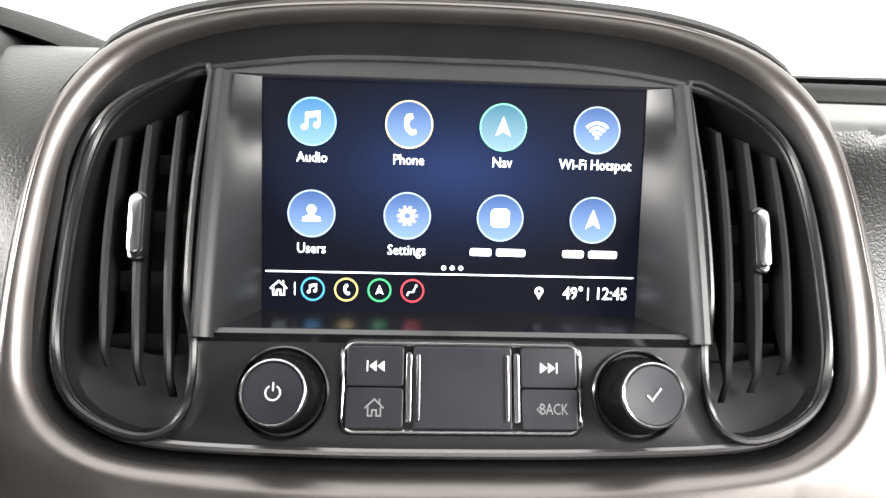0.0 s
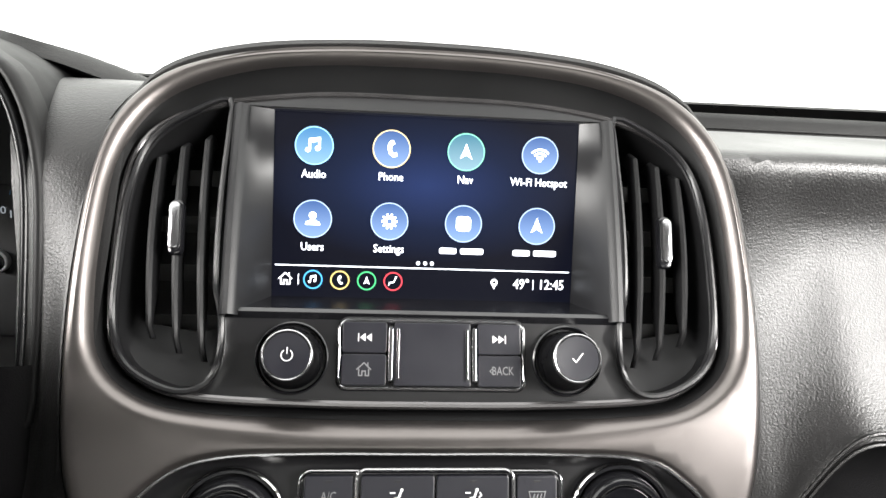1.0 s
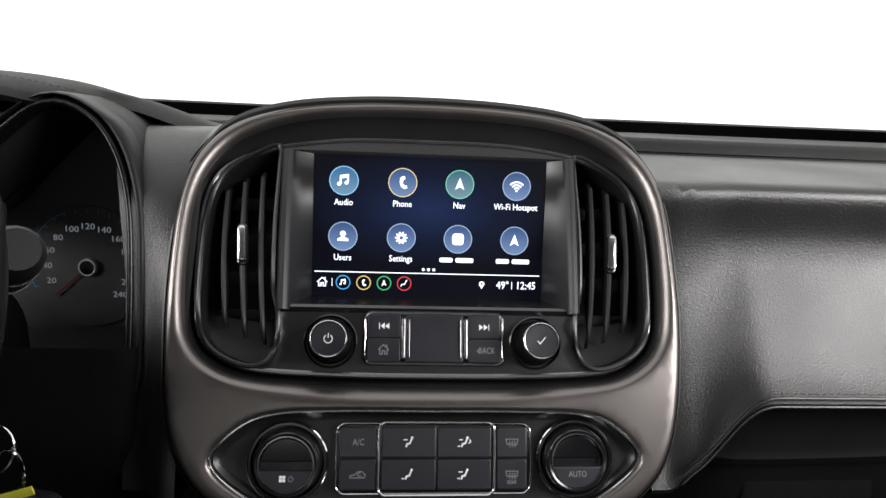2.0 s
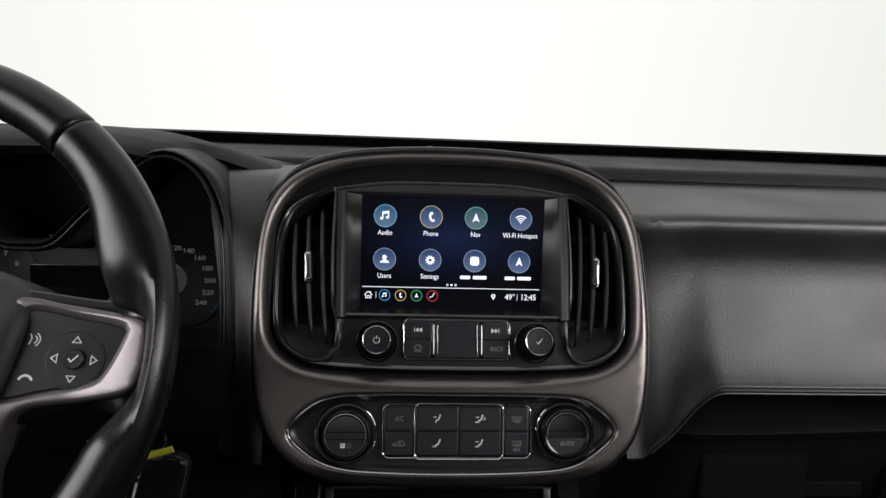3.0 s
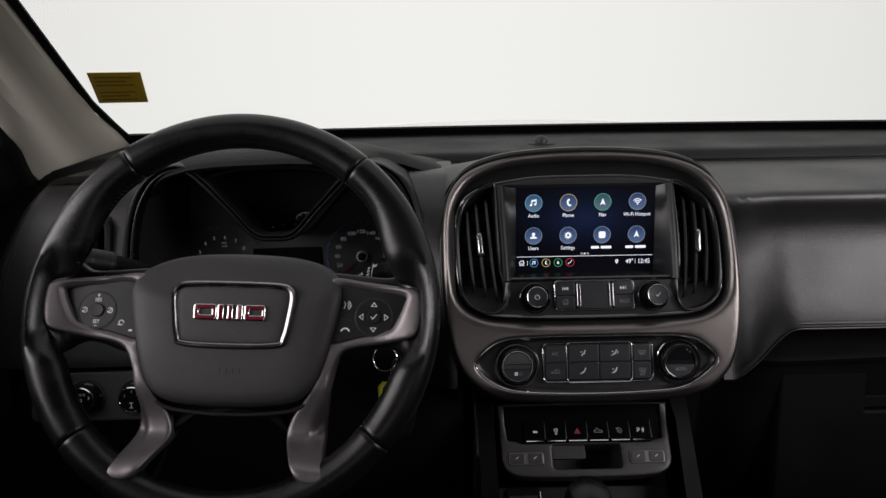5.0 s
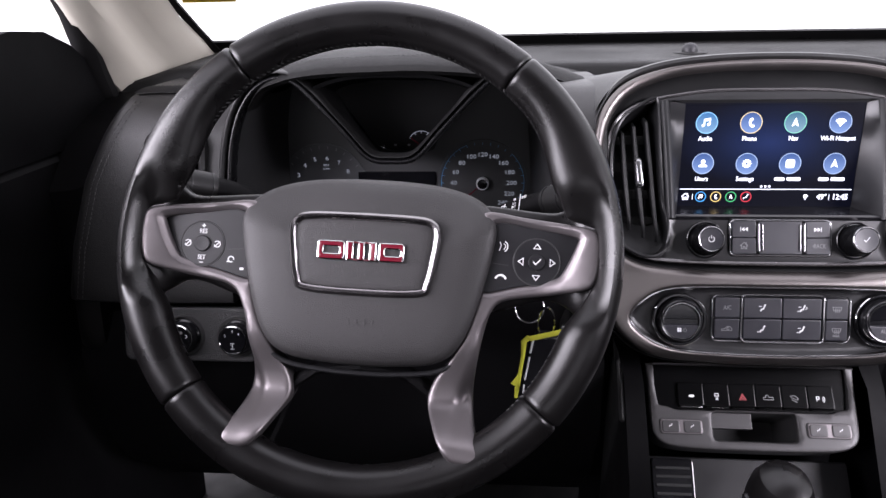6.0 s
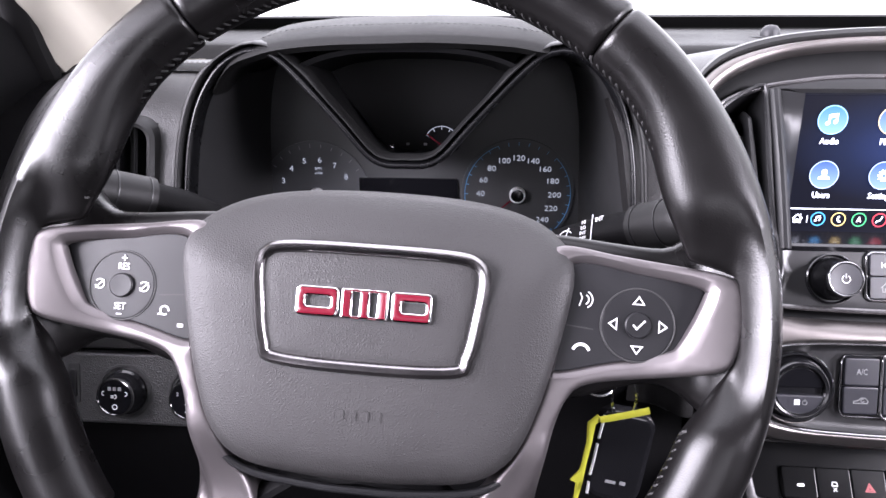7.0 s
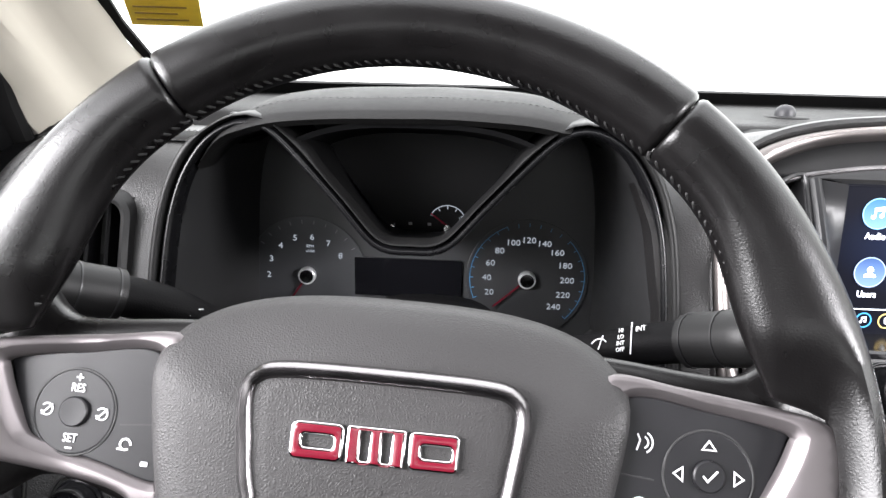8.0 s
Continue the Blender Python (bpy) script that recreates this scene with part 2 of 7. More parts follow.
def part(name, bm, mat, parent, label="", angle=35, place=None):
    """Links a bmesh as one mesh object under a thing or a part. The mesh stands in world metres unless a place is given."""
    ob = new(name, finish(name, bm, mat, angle))
    if place is not None:
        ob.matrix_world = place
    ob.parent = parent
    ob.matrix_parent_inverse = world_of(parent).inverted()
    if label:
        ob["label"] = label
    return ob


def world_of(ob):
    return (world_of(ob.parent) @ ob.matrix_parent_inverse @ ob.matrix_basis) if ob.parent else ob.matrix_basis


def thing(name, at, label, category, group="", kind=""):
    """An empty at a thing's base, which carries its parts."""
    ob = new(name)
    ob.empty_display_size = 0.02
    ob.matrix_basis = at if isinstance(at, Matrix) else Matrix.Translation(at)
    return tagged(ob, label, category, group, kind)


def solo(name, bm, mat, label, category, group="", kind="", angle=35):
    return tagged(new(name, finish(name, bm, mat, angle)), label, category, group, kind)


def smooth_loop(ctrl, n=96, closed=True):
    """A smooth curve through control points, evenly spaced along its length."""
    k, dense = len(ctrl), []
    spans = k if closed else k - 1
    pts = [Vector(p) for p in ctrl]
    for i in range(spans):
        if closed:
            p0, p1, p2, p3 = pts[i - 1], pts[i], pts[(i + 1) % k], pts[(i + 2) % k]
        else:
            p0, p1, p2, p3 = pts[max(i - 1, 0)], pts[i], pts[i + 1], pts[min(i + 2, k - 1)]
        for j in range(16):
            t = j / 16
            dense.append(0.5 * (2 * p1 + (p2 - p0) * t + (2 * p0 - 5 * p1 + 4 * p2 - p3) * t * t + (3 * p1 - p0 - 3 * p2 + p3) * t ** 3))
    dense.append(pts[0].copy() if closed else pts[-1].copy())
    lens = [0.0]
    for a, b in zip(dense, dense[1:]):
        lens.append(lens[-1] + (b - a).length)
    out, j = [], 0
    count = n if closed else n - 1
    for i in range(n):
        s = lens[-1] * i / count
        while j < len(lens) - 2 and lens[j + 1] < s:
            j += 1
        f = (s - lens[j]) / max(lens[j + 1] - lens[j], 1e-9)
        out.append(dense[j].lerp(dense[j + 1], min(f, 1)))
    return out


def rrect(w, h, r, n=5, cx=0.0, cy=0.0):
    r = min(r, w / 2 - 1e-5, h / 2 - 1e-5)
    out = []
    for x, y, a in ((1, 1, 0), (-1, 1, 90), (-1, -1, 180), (1, -1, 270)):
        for i in range(n + 1):
            t = radians(a + 90 * i / n)
            out.append(Vector((cx + x * (w / 2 - r) + r * math.cos(t), cy + y * (h / 2 - r) + r * math.sin(t))))
    return out


def circle(r, n=32, cx=0.0, cy=0.0):
    return [Vector((cx + r * math.cos(2 * math.pi * i / n), cy + r * math.sin(2 * math.pi * i / n))) for i in range(n)]


def arc(r, a0, a1, n=10, cx=0.0, cy=0.0):
    return [Vector((cx + r * math.cos(radians(a0 + (a1 - a0) * i / n)), cy + r * math.sin(radians(a0 + (a1 - a0) * i / n)))) for i in range(n + 1)]


def offset(loop, d):
    """A closed outline moved outwards by d."""
    k = len(loop)
    area = sum(loop[i].x * loop[(i + 1) % k].y - loop[(i + 1) % k].x * loop[i].y for i in range(k))
    s = 1 if area > 0 else -1
    out = []
    for i in range(k):
        t = loop[(i + 1) % k] - loop[i - 1]
        t = t.normalized() if t.length > 1e-9 else Vector((1, 0))
        out.append(loop[i] + s * d * Vector((t.y, -t.x)))
    return out


def skin(bm, loops, closed=True, ends=(False, False)):
    """Faces between successive loops of equal length."""
    rows = [[bm.verts.new(p) for p in loop] for loop in loops]
    for a, b in zip(rows, rows[1:]):
        k = len(a)
        for i in range(k if closed else k - 1):
            j = (i + 1) % k
            bm.faces.new((a[i], a[j], b[j], b[i]))
    if ends[0]:
        bm.faces.new(rows[0])
    if ends[1]:
        bm.faces.new(rows[-1])
    return rows


def inside(p, loop):
    hit, j = False, len(loop) - 1
    for i in range(len(loop)):
        a, b = loop[i], loop[j]
        if (a.y > p.y) != (b.y > p.y) and p.x < (b.x - a.x) * (p.y - a.y) / (b.y - a.y) + a.x:
            hit = not hit
        j = i
    return hit


def panel(outer, holes, at, rim=((0, 0),), hole_rims=(), fine=0.008):
    """A sheet with holes. at(u, v, w) maps to the world; rim: steps (outward, w) from the face's edge on; hole_rims: the same for
    each hole, where a positive step goes into the hole."""
    bm = bmesh.new()
    chains, pts, cons = [], [], []
    loops = [offset(outer, rim[0][0])] + [offset(h, -r[0][0]) for h, r in zip(holes, hole_rims)]
    for loop in loops:
        k0 = len(pts)
        pts += [Vector((p.x, p.y)) for p in loop]
        cons += [(k0 + i, k0 + (i + 1) % len(loop)) for i in range(len(loop))]
        chains.append(list(range(k0, k0 + len(loop))))
    # a net of points inside keeps the sheet's bends smooth
    keep = [(offset(loops[0], -0.45 * fine), True)] + [(offset(q, 0.45 * fine), False) for q in loops[1:]]
    xs, ys = [p.x for p in loops[0]], [p.y for p in loops[0]]
    for i in range(int((max(xs) - min(xs)) / fine) + 1):
        for j in range(int((max(ys) - min(ys)) / fine) + 1):
            p = Vector((min(xs) + fine * (i + 0.5 * (j % 2)), min(ys) + fine * j))
            if all(inside(p, q) == want for q, want in keep):
                pts.append(p)
    v2, e2, f2, vo, eo, fo = delaunay_2d_cdt(pts, cons, [], 0, 1e-7)
    w0 = rim[0][1]
    net = [bm.verts.new(at(v.x, v.y, w0)) for v in v2]
    for f in f2:
        c = sum((v2[i] for i in f), Vector((0, 0))) / len(f)
        if inside(c, loops[0]) and not any(inside(c, q) for q in loops[1:]):
            bm.faces.new([net[i] for i in f])
    where = {}
    for i, olds in enumerate(vo):
        for o in olds:
            where[o] = net[i]
    made = where
    for base, chain, steps, sign in [(outer, chains[0], rim, 1)] + [(h, c, r, -1) for h, c, r in zip(holes, chains[1:], hole_rims)]:
        prev = [made[v] for v in chain]
        for out, w in steps[1:]:
            row = [bm.verts.new(at(p.x, p.y, w)) for p in offset(base, sign * out)]
            for i in range(len(row)):
                j = (i + 1) % len(row)
                bm.faces.new((prev[i], prev[j], row[j], row[i]))
            prev = row
    return bm


def slab(outline, depth, bevel=0.0008, at=None, base=0.0, dome=0.0, closed_back=True):
    """A solid plate with a rounded front edge: front at base + depth, back at base. dome: how far its middle swells."""
    at = at or (lambda u, v, w: Vector((u, v, w)))
    bm = bmesh.new()
    n = len(outline)
    for k in range(5):
        inner = offset(outline, -1.8 * bevel)
        if all((inner[(i + 1) % n] - inner[i]).dot(outline[(i + 1) % n] - outline[i]) >= 0 for i in range(n)):
            break
        bevel *= 0.6
    steps = [(0, base), (0, base + depth - bevel), (-0.3 * bevel, base + depth - 0.3 * bevel), (-bevel, base + depth)]
    loops = [[at(p.x, p.y, w) for p in offset(outline, o)] for o, w in steps]
    if not dome:
        w = base + depth
        loops.append([at(p.x, p.y, w) for p in offset(outline, -1.35 * bevel)])
        loops.append([at(p.x, p.y, w) for p in offset(outline, -1.8 * bevel)])
    if dome:
        c = sum((p for p in outline), Vector((0, 0))) / len(outline)
        for s in (0.85, 0.6, 0.3, 0.05):
            loops.append([at(*(c + (p - c) * s), base + depth + dome * (1 - s * s)) for p in offset(outline, -bevel)])
    skin(bm, loops, True, (closed_back, True))
    return bm


def lathe(profile, n=40, at=None, cap=True):
    at = at or (lambda u, v, w: Vector((u, v, w)))
    bm = bmesh.new()
    skin(bm, [[at(p.x, p.y, h) for p in circle(max(r, 1e-5), n)] for r, h in profile], True, (cap, cap))
    return bm


def tube(path, r, n=10, closed=False, flat=1.0, radii=None, up=Vector((0, 0, 1))):
    """A round bar along a path of points; flat squeezes it along 'up'."""
    bm, loops, k = bmesh.new(), [], len(path)
    for i, p in enumerate(path):
        a, b = (path[i - 1], path[(i + 1) % k]) if closed else (path[max(i - 1, 0)], path[min(i + 1, k - 1)])
        t = (b - a).normalized()
        side = t.cross(up)
        side = side.normalized() if side.length > 1e-4 else t.orthogonal().normalized()
        top = side.cross(t).normalized()
        q = radii[i] if radii else r
        loops.append([p + q * (math.cos(2 * math.pi * j / n) * side + flat * math.sin(2 * math.pi * j / n) * top) for j in range(n)])
    if closed:
        loops.append(loops[0])
    skin(bm, loops, True, (not closed, not closed))
    if closed:
        bmesh.ops.remove_doubles(bm, verts=bm.verts, dist=1e-6)
    return bm


def strokes(lines, width, at, height=0.0003):
    """Raised printed lines: each a list of 2D points, laid as one ribbon with mitred corners."""
    bm = bmesh.new()
    for line in lines:
        pts = [Vector(p) for p in line]
        pts = [p for k, p in enumerate(pts) if k == 0 or (p - pts[k - 1]).length > 1e-7]
        closed = len(pts) > 3 and (pts[0] - pts[-1]).length < 1e-6
        if closed:
            pts.pop()
        n = len(pts)
        if n < 2:
            continue
        rungs = []
        for k in range(n):
            before = (pts[k] - pts[k - 1]).normalized() if k > 0 or closed else None
            after = (pts[(k + 1) % n] - pts[k]).normalized() if k < n - 1 or closed else None
            d = before or after
            e = after or before
            turn = (d + e).normalized() if (d + e).length > 0.2 else d
            side = Vector((-turn.y, turn.x)) * (width / 2) * min(1.8, 1 / max(0.3, turn.dot(d)))
            end = (e if before is None else d) * (width * 0.35 * (-1 if before is None else 1)) if before is None or after is None else Vector((0, 0))
            rungs.append([bm.verts.new(at(q.x, q.y, h)) for q, h in ((pts[k] + end + side, 0), (pts[k] + end - side, 0), (pts[k] + end - side, height), (pts[k] + end + side, height))])
        for a, b in zip(rungs, rungs[1:] + (rungs[:1] if closed else [])):
            bm.faces.new((a[3], a[2], b[2], b[3]))
            bm.faces.new((a[1], b[1], b[2], a[2]))
            bm.faces.new((a[0], a[3], b[3], b[0]))
        if not closed:
            bm.faces.new(rungs[0])
            bm.faces.new(rungs[-1])
    return bm


def shapes(polys, at, height=0.0003):
    """Raised printed patches: each a closed 2D outline."""
    bm = bmesh.new()
    for poly in polys:
        low, high = [bm.verts.new(at(p[0], p[1], 0)) for p in poly], [bm.verts.new(at(p[0], p[1], height)) for p in poly]
        bm.faces.new(high)
        for i in range(len(poly)):
            j = (i + 1) % len(poly)
            bm.faces.new((low[i], low[j], high[j], high[i]))
    return bm


def words(body, size, place, mat, parent, name="lettering", width=1.0, height=0.0002, spin=0):
    """Readable writing, centred on a place whose z axis faces the reader."""
    cu = bpy.data.curves.new("type", "FONT")
    cu.body, cu.size, cu.align_x, cu.align_y, cu.extrude, cu.resolution_u = body, size, "CENTER", "CENTER", height, 2
    ob = bpy.data.objects.new("type", cu)
    me = bpy.data.meshes.new_from_object(ob)
    bpy.data.objects.remove(ob)
    bpy.data.curves.remove(cu)
    me.name = name
    me.materials.clear()
    me.materials.append(mat)
    made = new(name, me)
    made.matrix_world = place @ Matrix.Diagonal((width, 1, 1, 1)) if not spin else place @ pose(0, 0, 0, 0, 0, spin) @ Matrix.Diagonal((width, 1, 1, 1))
    made.parent = parent
    made.matrix_parent_inverse = world_of(parent).inverted()
    return made


def on(m):
    """A mapping from (u, v, w) by a placing matrix."""
    return lambda u, v, w=0.0: m @ Vector((u, v, w))


def shifted(m, u, v, w=0.0):
    return m @ Matrix.Translation((u, v, w))


# the curved plane of the centre stack: x across, z up, w towards the seats
def stack_y(z):
    return 0.7387 * z * z - 1.00466 * z + 0.62849


def S(x, z, w=0.0):
    s = 1.4774 * z - 1.00466
    k = 1 / math.sqrt(1 + s * s)
    return Vector((x, stack_y(z) - w * k, z + w * s * k))


def stack_place(x, z, w=0.0):
    """A frame on the stack: its x across, y up along the surface, z towards the seats."""
    s = 1.4774 * z - 1.00466
    k = 1 / math.sqrt(1 + s * s)
    o, u, n = S(x, z, w), Vector((1, 0, 0)), Vector((0, -k, s * k))
    v = n.cross(u)
    return Matrix(((u.x, v.x, n.x, o.x), (u.y, v.y, n.y, o.y), (u.z, v.z, n.z, o.z), (0, 0, 0, 1)))


def step(a, b, x):
    t = min(max((x - a) / (b - a), 0), 1)
    return t * t * (3 - 2 * t)

# ---- the booth and the truck's shell ----
def box(x0, x1, y0, y1, z0, z1, bevel=0.0):
    bm = bmesh.new()
    vs = [bm.verts.new((x, y, z)) for x in (x0, x1) for y in (y0, y1) for z in (z0, z1)]
    for f in ((0, 1, 3, 2), (4, 6, 7, 5), (0, 4, 5, 1), (2, 3, 7, 6), (0, 2, 6, 4), (1, 5, 7, 3)):
        bm.faces.new([vs[i] for i in f])
    if bevel:
        bmesh.ops.bevel(bm, geom=bm.edges[:], offset=bevel, segments=3, affect="EDGES", profile=0.5)
    return bm


def windscreen_base(x):
    return Vector((x, 0.862 - 0.12 * x * x, 1.122))


def on_windscreen(x, up):
    """A point of the raked windscreen, 'up' metres above its base line in height."""
    b = windscreen_base(x)
    return Vector((x * (1 - 0.45 * up), b.y - up / 0.56, b.z + up))


def grid_surface(rows):
    bm = bmesh.new()
    skin(bm, rows, False)
    return bm


def thick(bm, d):
    """Gives a sheet a thickness along its normals."""
    bmesh.ops.recalc_face_normals(bm, faces=bm.faces)
    bmesh.ops.solidify(bm, geom=bm.faces[:], thickness=d)
    return bm


solo("ground", box(-8, 8, -8, 8, -0.05, 0.0), CONCRETE, "pale smooth concrete floor of the photo booth", "floor", kind="structure")
solo("floor", box(-0.86, 0.86, -1.3, 0.95, 0.30, 0.36), CARPET, "black carpeted cab floor", "floor", kind="structure")
for side, nm in ((-1, "left"), (1, "right")):
    bm = box(side * 0.86 - 0.03, side * 0.86 + 0.03, -1.3, 0.95, 0.0, 0.36)
    solo("wall_sill_" + nm, bm, BODY, "pale grey painted door sill of the truck", "sill", kind="structure")


def joined(*pieces):
    """Several shapes as one mesh."""
    bm = bmesh.new()
    for q in pieces:
        me = bpy.data.meshes.new("tmp")
        q.to_mesh(me)
        q.free()
        bm.from_mesh(me)
        bpy.data.meshes.remove(me)
    return bm


# the rear wall, open where the back window sits
solo("wall_back", joined(box(-0.83, 0.83, -1.30, -1.22, 0.36, 1.15), box(-0.83, 0.83, -1.30, -1.22, 1.45, 1.62), box(-0.83, -0.52, -1.30, -1.22, 1.15, 1.45), box(0.52, 0.83, -1.30, -1.22, 1.15, 1.45)),
     LOWER, "dark trimmed rear wall of the cab round its back window", "wall", kind="structure")
solo("wall_front", box(-0.83, 0.83, 0.90, 0.95, 0.30, 1.10), DARK, "black firewall behind the dashboard", "wall", kind="structure")
# Unseen roof lining, kept dark so the stack and badge reflect less.
roof_rows = []
for i in range(13):
    x = -0.66 + 1.32 * i / 12
    top = 1.60 - 0.06 * (x / 0.66) ** 2
    roof_rows.append([Vector((x, y, top - 0.03 * max(0, (y + 0.3)) ** 2)) for y in (0.06, -0.1, -0.4, -0.8, -1.26)])
solo("ceiling", thick(grid_surface(roof_rows), 0.03), HEADLINER, "unseen headliner in dark grey cloth that dims reflections", "ceiling", kind="structure")

# windscreen with its black border
ws = [[on_windscreen(-0.76 + 1.52 * i / 24, 0.48 * j / 10) for j in range(11)] for i in range(25)]
pane = solo("window_1", grid_surface(ws), GLASS, "clear raked windscreen", "windscreen", kind="structure")
pane.visible_shadow = False
frit = [[on_windscreen(-0.765 + 1.53 * i / 40, u) + Vector((0, -0.004, 0.0015)) for u in (-0.006, 0.004, 0.015)] for i in range(41)]
solo("trim", thick(grid_surface(frit), 0.003), FRIT, "black border along the foot of the windscreen", "trim", kind="structure")
for side, nm in ((-1, "left"), (1, "right")):
    fr = [[on_windscreen(side * (0.746 + d - 0.022 * (1 - step(0, 0.22, j / 12)) ** 2), 0.46 * j / 12) + Vector((0, -0.004, 0)) for d in (0.0, 0.006, 0.012)] for j in range(13)]
    solo("trim_" + nm, thick(grid_surface(fr), 0.004), RUBBER, "black rubber seal between windscreen and pillar", "seal", kind="structure")


def pillar(side):
    """The padded beige trim of a windscreen pillar, running up and back to the roof."""
    rows = []
    for i in range(15):
        t = -0.12 + 1.12 * i / 14
        front = on_windscreen(side * (0.752 - 0.022 * (1 - step(0, 0.22, t)) ** 2), 0.46 * t) + Vector((side * 0.004, -0.01, 0))
        rear = Vector((side * (0.802 - 0.10 * t * t), 0.60 - 0.22 * t - 0.34 * t * t, 1.06 + 0.45 * t))
        mid = front.lerp(rear, 0.52) + Vector((-side * 0.003, 0.002, 0.0))
        back = rear + Vector((side * 0.05, 0.05, 0))
        wide = front + Vector((side * 0.05, 0.03, 0))
        rows.append(smooth_loop([wide, front, front.lerp(mid, 0.55) + Vector((-side * 0.006, -0.004, 0)), mid, mid.lerp(rear, 0.5) + Vector((-side * 0.020, -0.016, 0)), mid.lerp(rear, 0.85) + Vector((-side * 0.010, -0.010, 0)), rear, back], 20, closed=False))
    return grid_surface(rows)


for side, nm in ((-1, "left"), (1, "right")):
    solo("trim_pillar_" + nm, thick(pillar(side), 0.006), BEIGE, "light beige moulded windscreen pillar trim", "pillar", kind="structure")


def door(side, nm):
    d = thing("door_" + nm, (side * 0.84, -0.3, 0.36), "closed black front door with a dark padded trim and framed side window", "door", kind="structure")
    body = bmesh.new()
    prof = [(0.80, 0.36), (0.785, 0.50), (0.775, 0.70), (0.76, 0.74), (0.755, 0.80), (0.785, 0.83), (0.80, 0.95), (0.80, 1.02), (0.825, 1.05), (0.86, 1.05), (0.86, 0.36)]
    rest = lambda x, z, y: x + (0.792 - x) * step(-0.35, 0.25, y) if 0.49 < z < 0.94 and x < 0.80 else x
    skin(body, [[Vector((side * rest(x, z, y), y, z)) for x, z in prof] for y in (-1.28, -0.9, -0.4, -0.2, 0.0, 0.15, 0.3, 0.64)], True, (True, True))
    part("trim_panel", body, LOWER, d)
    posts = []
    for a, b in (((0.70, -0.14, 1.52), (0.70, -0.55, 1.55)), ((0.80, -0.60, 1.04), (0.71, -0.55, 1.55))):
        path = smooth_loop([Vector((side * a[0], a[1], a[2])), Vector((side * (a[0] + b[0]) / 2, (a[1] + b[1]) / 2, (a[2] + b[2]) / 2)), Vector((side * b[0], b[1], b[2]))], 8, closed=False)
        posts.append(path)
    front = [(0.806, 0.600, 1.045), (0.803, 0.562, 1.120), (0.792, 0.515, 1.205), (0.765, 0.380, 1.325), (0.72, 0.13, 1.45), (0.70, -0.12, 1.52)]
    posts.append(smooth_loop([Vector((side * x, y, z)) for x, y, z in front], 24, closed=False))
    for path in posts:
        part("window_frame", tube(path, 0.017, 10, flat=0.8), RUBBER, d)
    # Unseen panel added behind the door window to keep light out.
    rear = bmesh.new()
    skin(rear, [[Vector((side * x0, -1.28, z)), Vector((side * x1, -1.28, z)), Vector((side * x1, -0.57 + 0.01 * k, z)), Vector((side * x0, -0.57 + 0.01 * k, z))] for k, (x0, x1, z) in enumerate(((0.80, 0.84, 1.05), (0.775, 0.815, 1.20), (0.735, 0.775, 1.40), (0.665, 0.735, 1.58)))], True, (True, True))
    part("rear_side_blank", rear, LOWER, d, "unseen black panel closing the side behind the door window")
    return d


door(-1, "left")
door(1, "right")
SAIL = [(0.64, 1.03), (0.10, 1.03), (0.15, 1.100), (0.30, 1.152), (0.42, 1.170), (0.475, 1.167), (0.518, 1.150), (0.548, 1.128), (0.60, 1.080)]
sail = bmesh.new()
skin(sail, [[Vector((x, y, z)) for y, z in SAIL] for x in (-0.80, -0.83)], True, (True, True))
solo("trim_sail", sail, LOWER, "black mirror sail panel at the foot of the pillar", "trim", kind="structure")

cover = []
for i in range(9):
    x = -0.81 + 0.155 * i / 8
    z = 1.099 - 0.018 * step(0.70, 0.79, abs(x))
    cover.append([Vector((x, 0.61, z + 0.004)), Vector((x, 0.59, z)), Vector((x, 0.55, z - 0.010)), Vector((x, 0.48, z - 0.035)), Vector((x, 0.42, z - 0.09)), Vector((x, 0.42, 0.80))])
solo("trim_corner", thick(grid_surface(cover), 0.004), LOWER, "black corner trim between dash end and pillar", "trim", kind="structure")

# bonnet beyond the windscreen
hood_rows = []
for i in range(25):
    x = -0.78 + 1.56 * i / 24
    hood_rows.append([Vector((x, y, 1.119 - 0.016 * (x / 0.4) ** 2 - 0.16 * max(0, y - 1.2) ** 2 - 0.03 * max(0, 1.05 - y)))
                      for y in (0.93, 1.0, 1.1, 1.25, 1.45, 1.7, 1.95)])
bonnet = thing("bonnet", (0, 1.4, 0.0), "pale grey painted truck bonnet beyond the windscreen", "bonnet")
part("skin", thick(grid_surface(hood_rows), 0.01), BODY, bonnet)
part("wing", box(-0.86, 0.86, 0.96, 1.95, 0.0, 0.99, 0.03), BODY, bonnet)

# ---- the dashboard ----
dash = thing("dashboard", (0, 0.6, 0.36), "black grained soft-touch dashboard with stitched pads", "dashboard", kind="structure")


deck_rows = []
for i in range(61):
    x = -0.80 + 1.60 * i / 60
    b = windscreen_base(x)
    yb = b.y - 0.004
    drop = 0.018 * step(0.70, 0.79, abs(x))
    sec = [(0.590, 1.099), (0.594, 1.108), (0.600, 1.1125), (0.63, 1.114), (0.68, 1.1165), (0.72, 1.119), (max(yb - 0.04, 0.725), 1.121), (max(yb, 0.73), 1.1215)]
    deck_rows.append([Vector((x, y, z - drop)) for y, z in sec])
part("deck", grid_surface(deck_rows), HOODPAD, dash, "black grained ledge along the windscreen")


def seam_z(x):
    return 0.922 - 0.052 * (1 - step(0.19, 0.262, x)) ** 1.2 - 0.012 * (1 - step(0.180, 0.20, x))


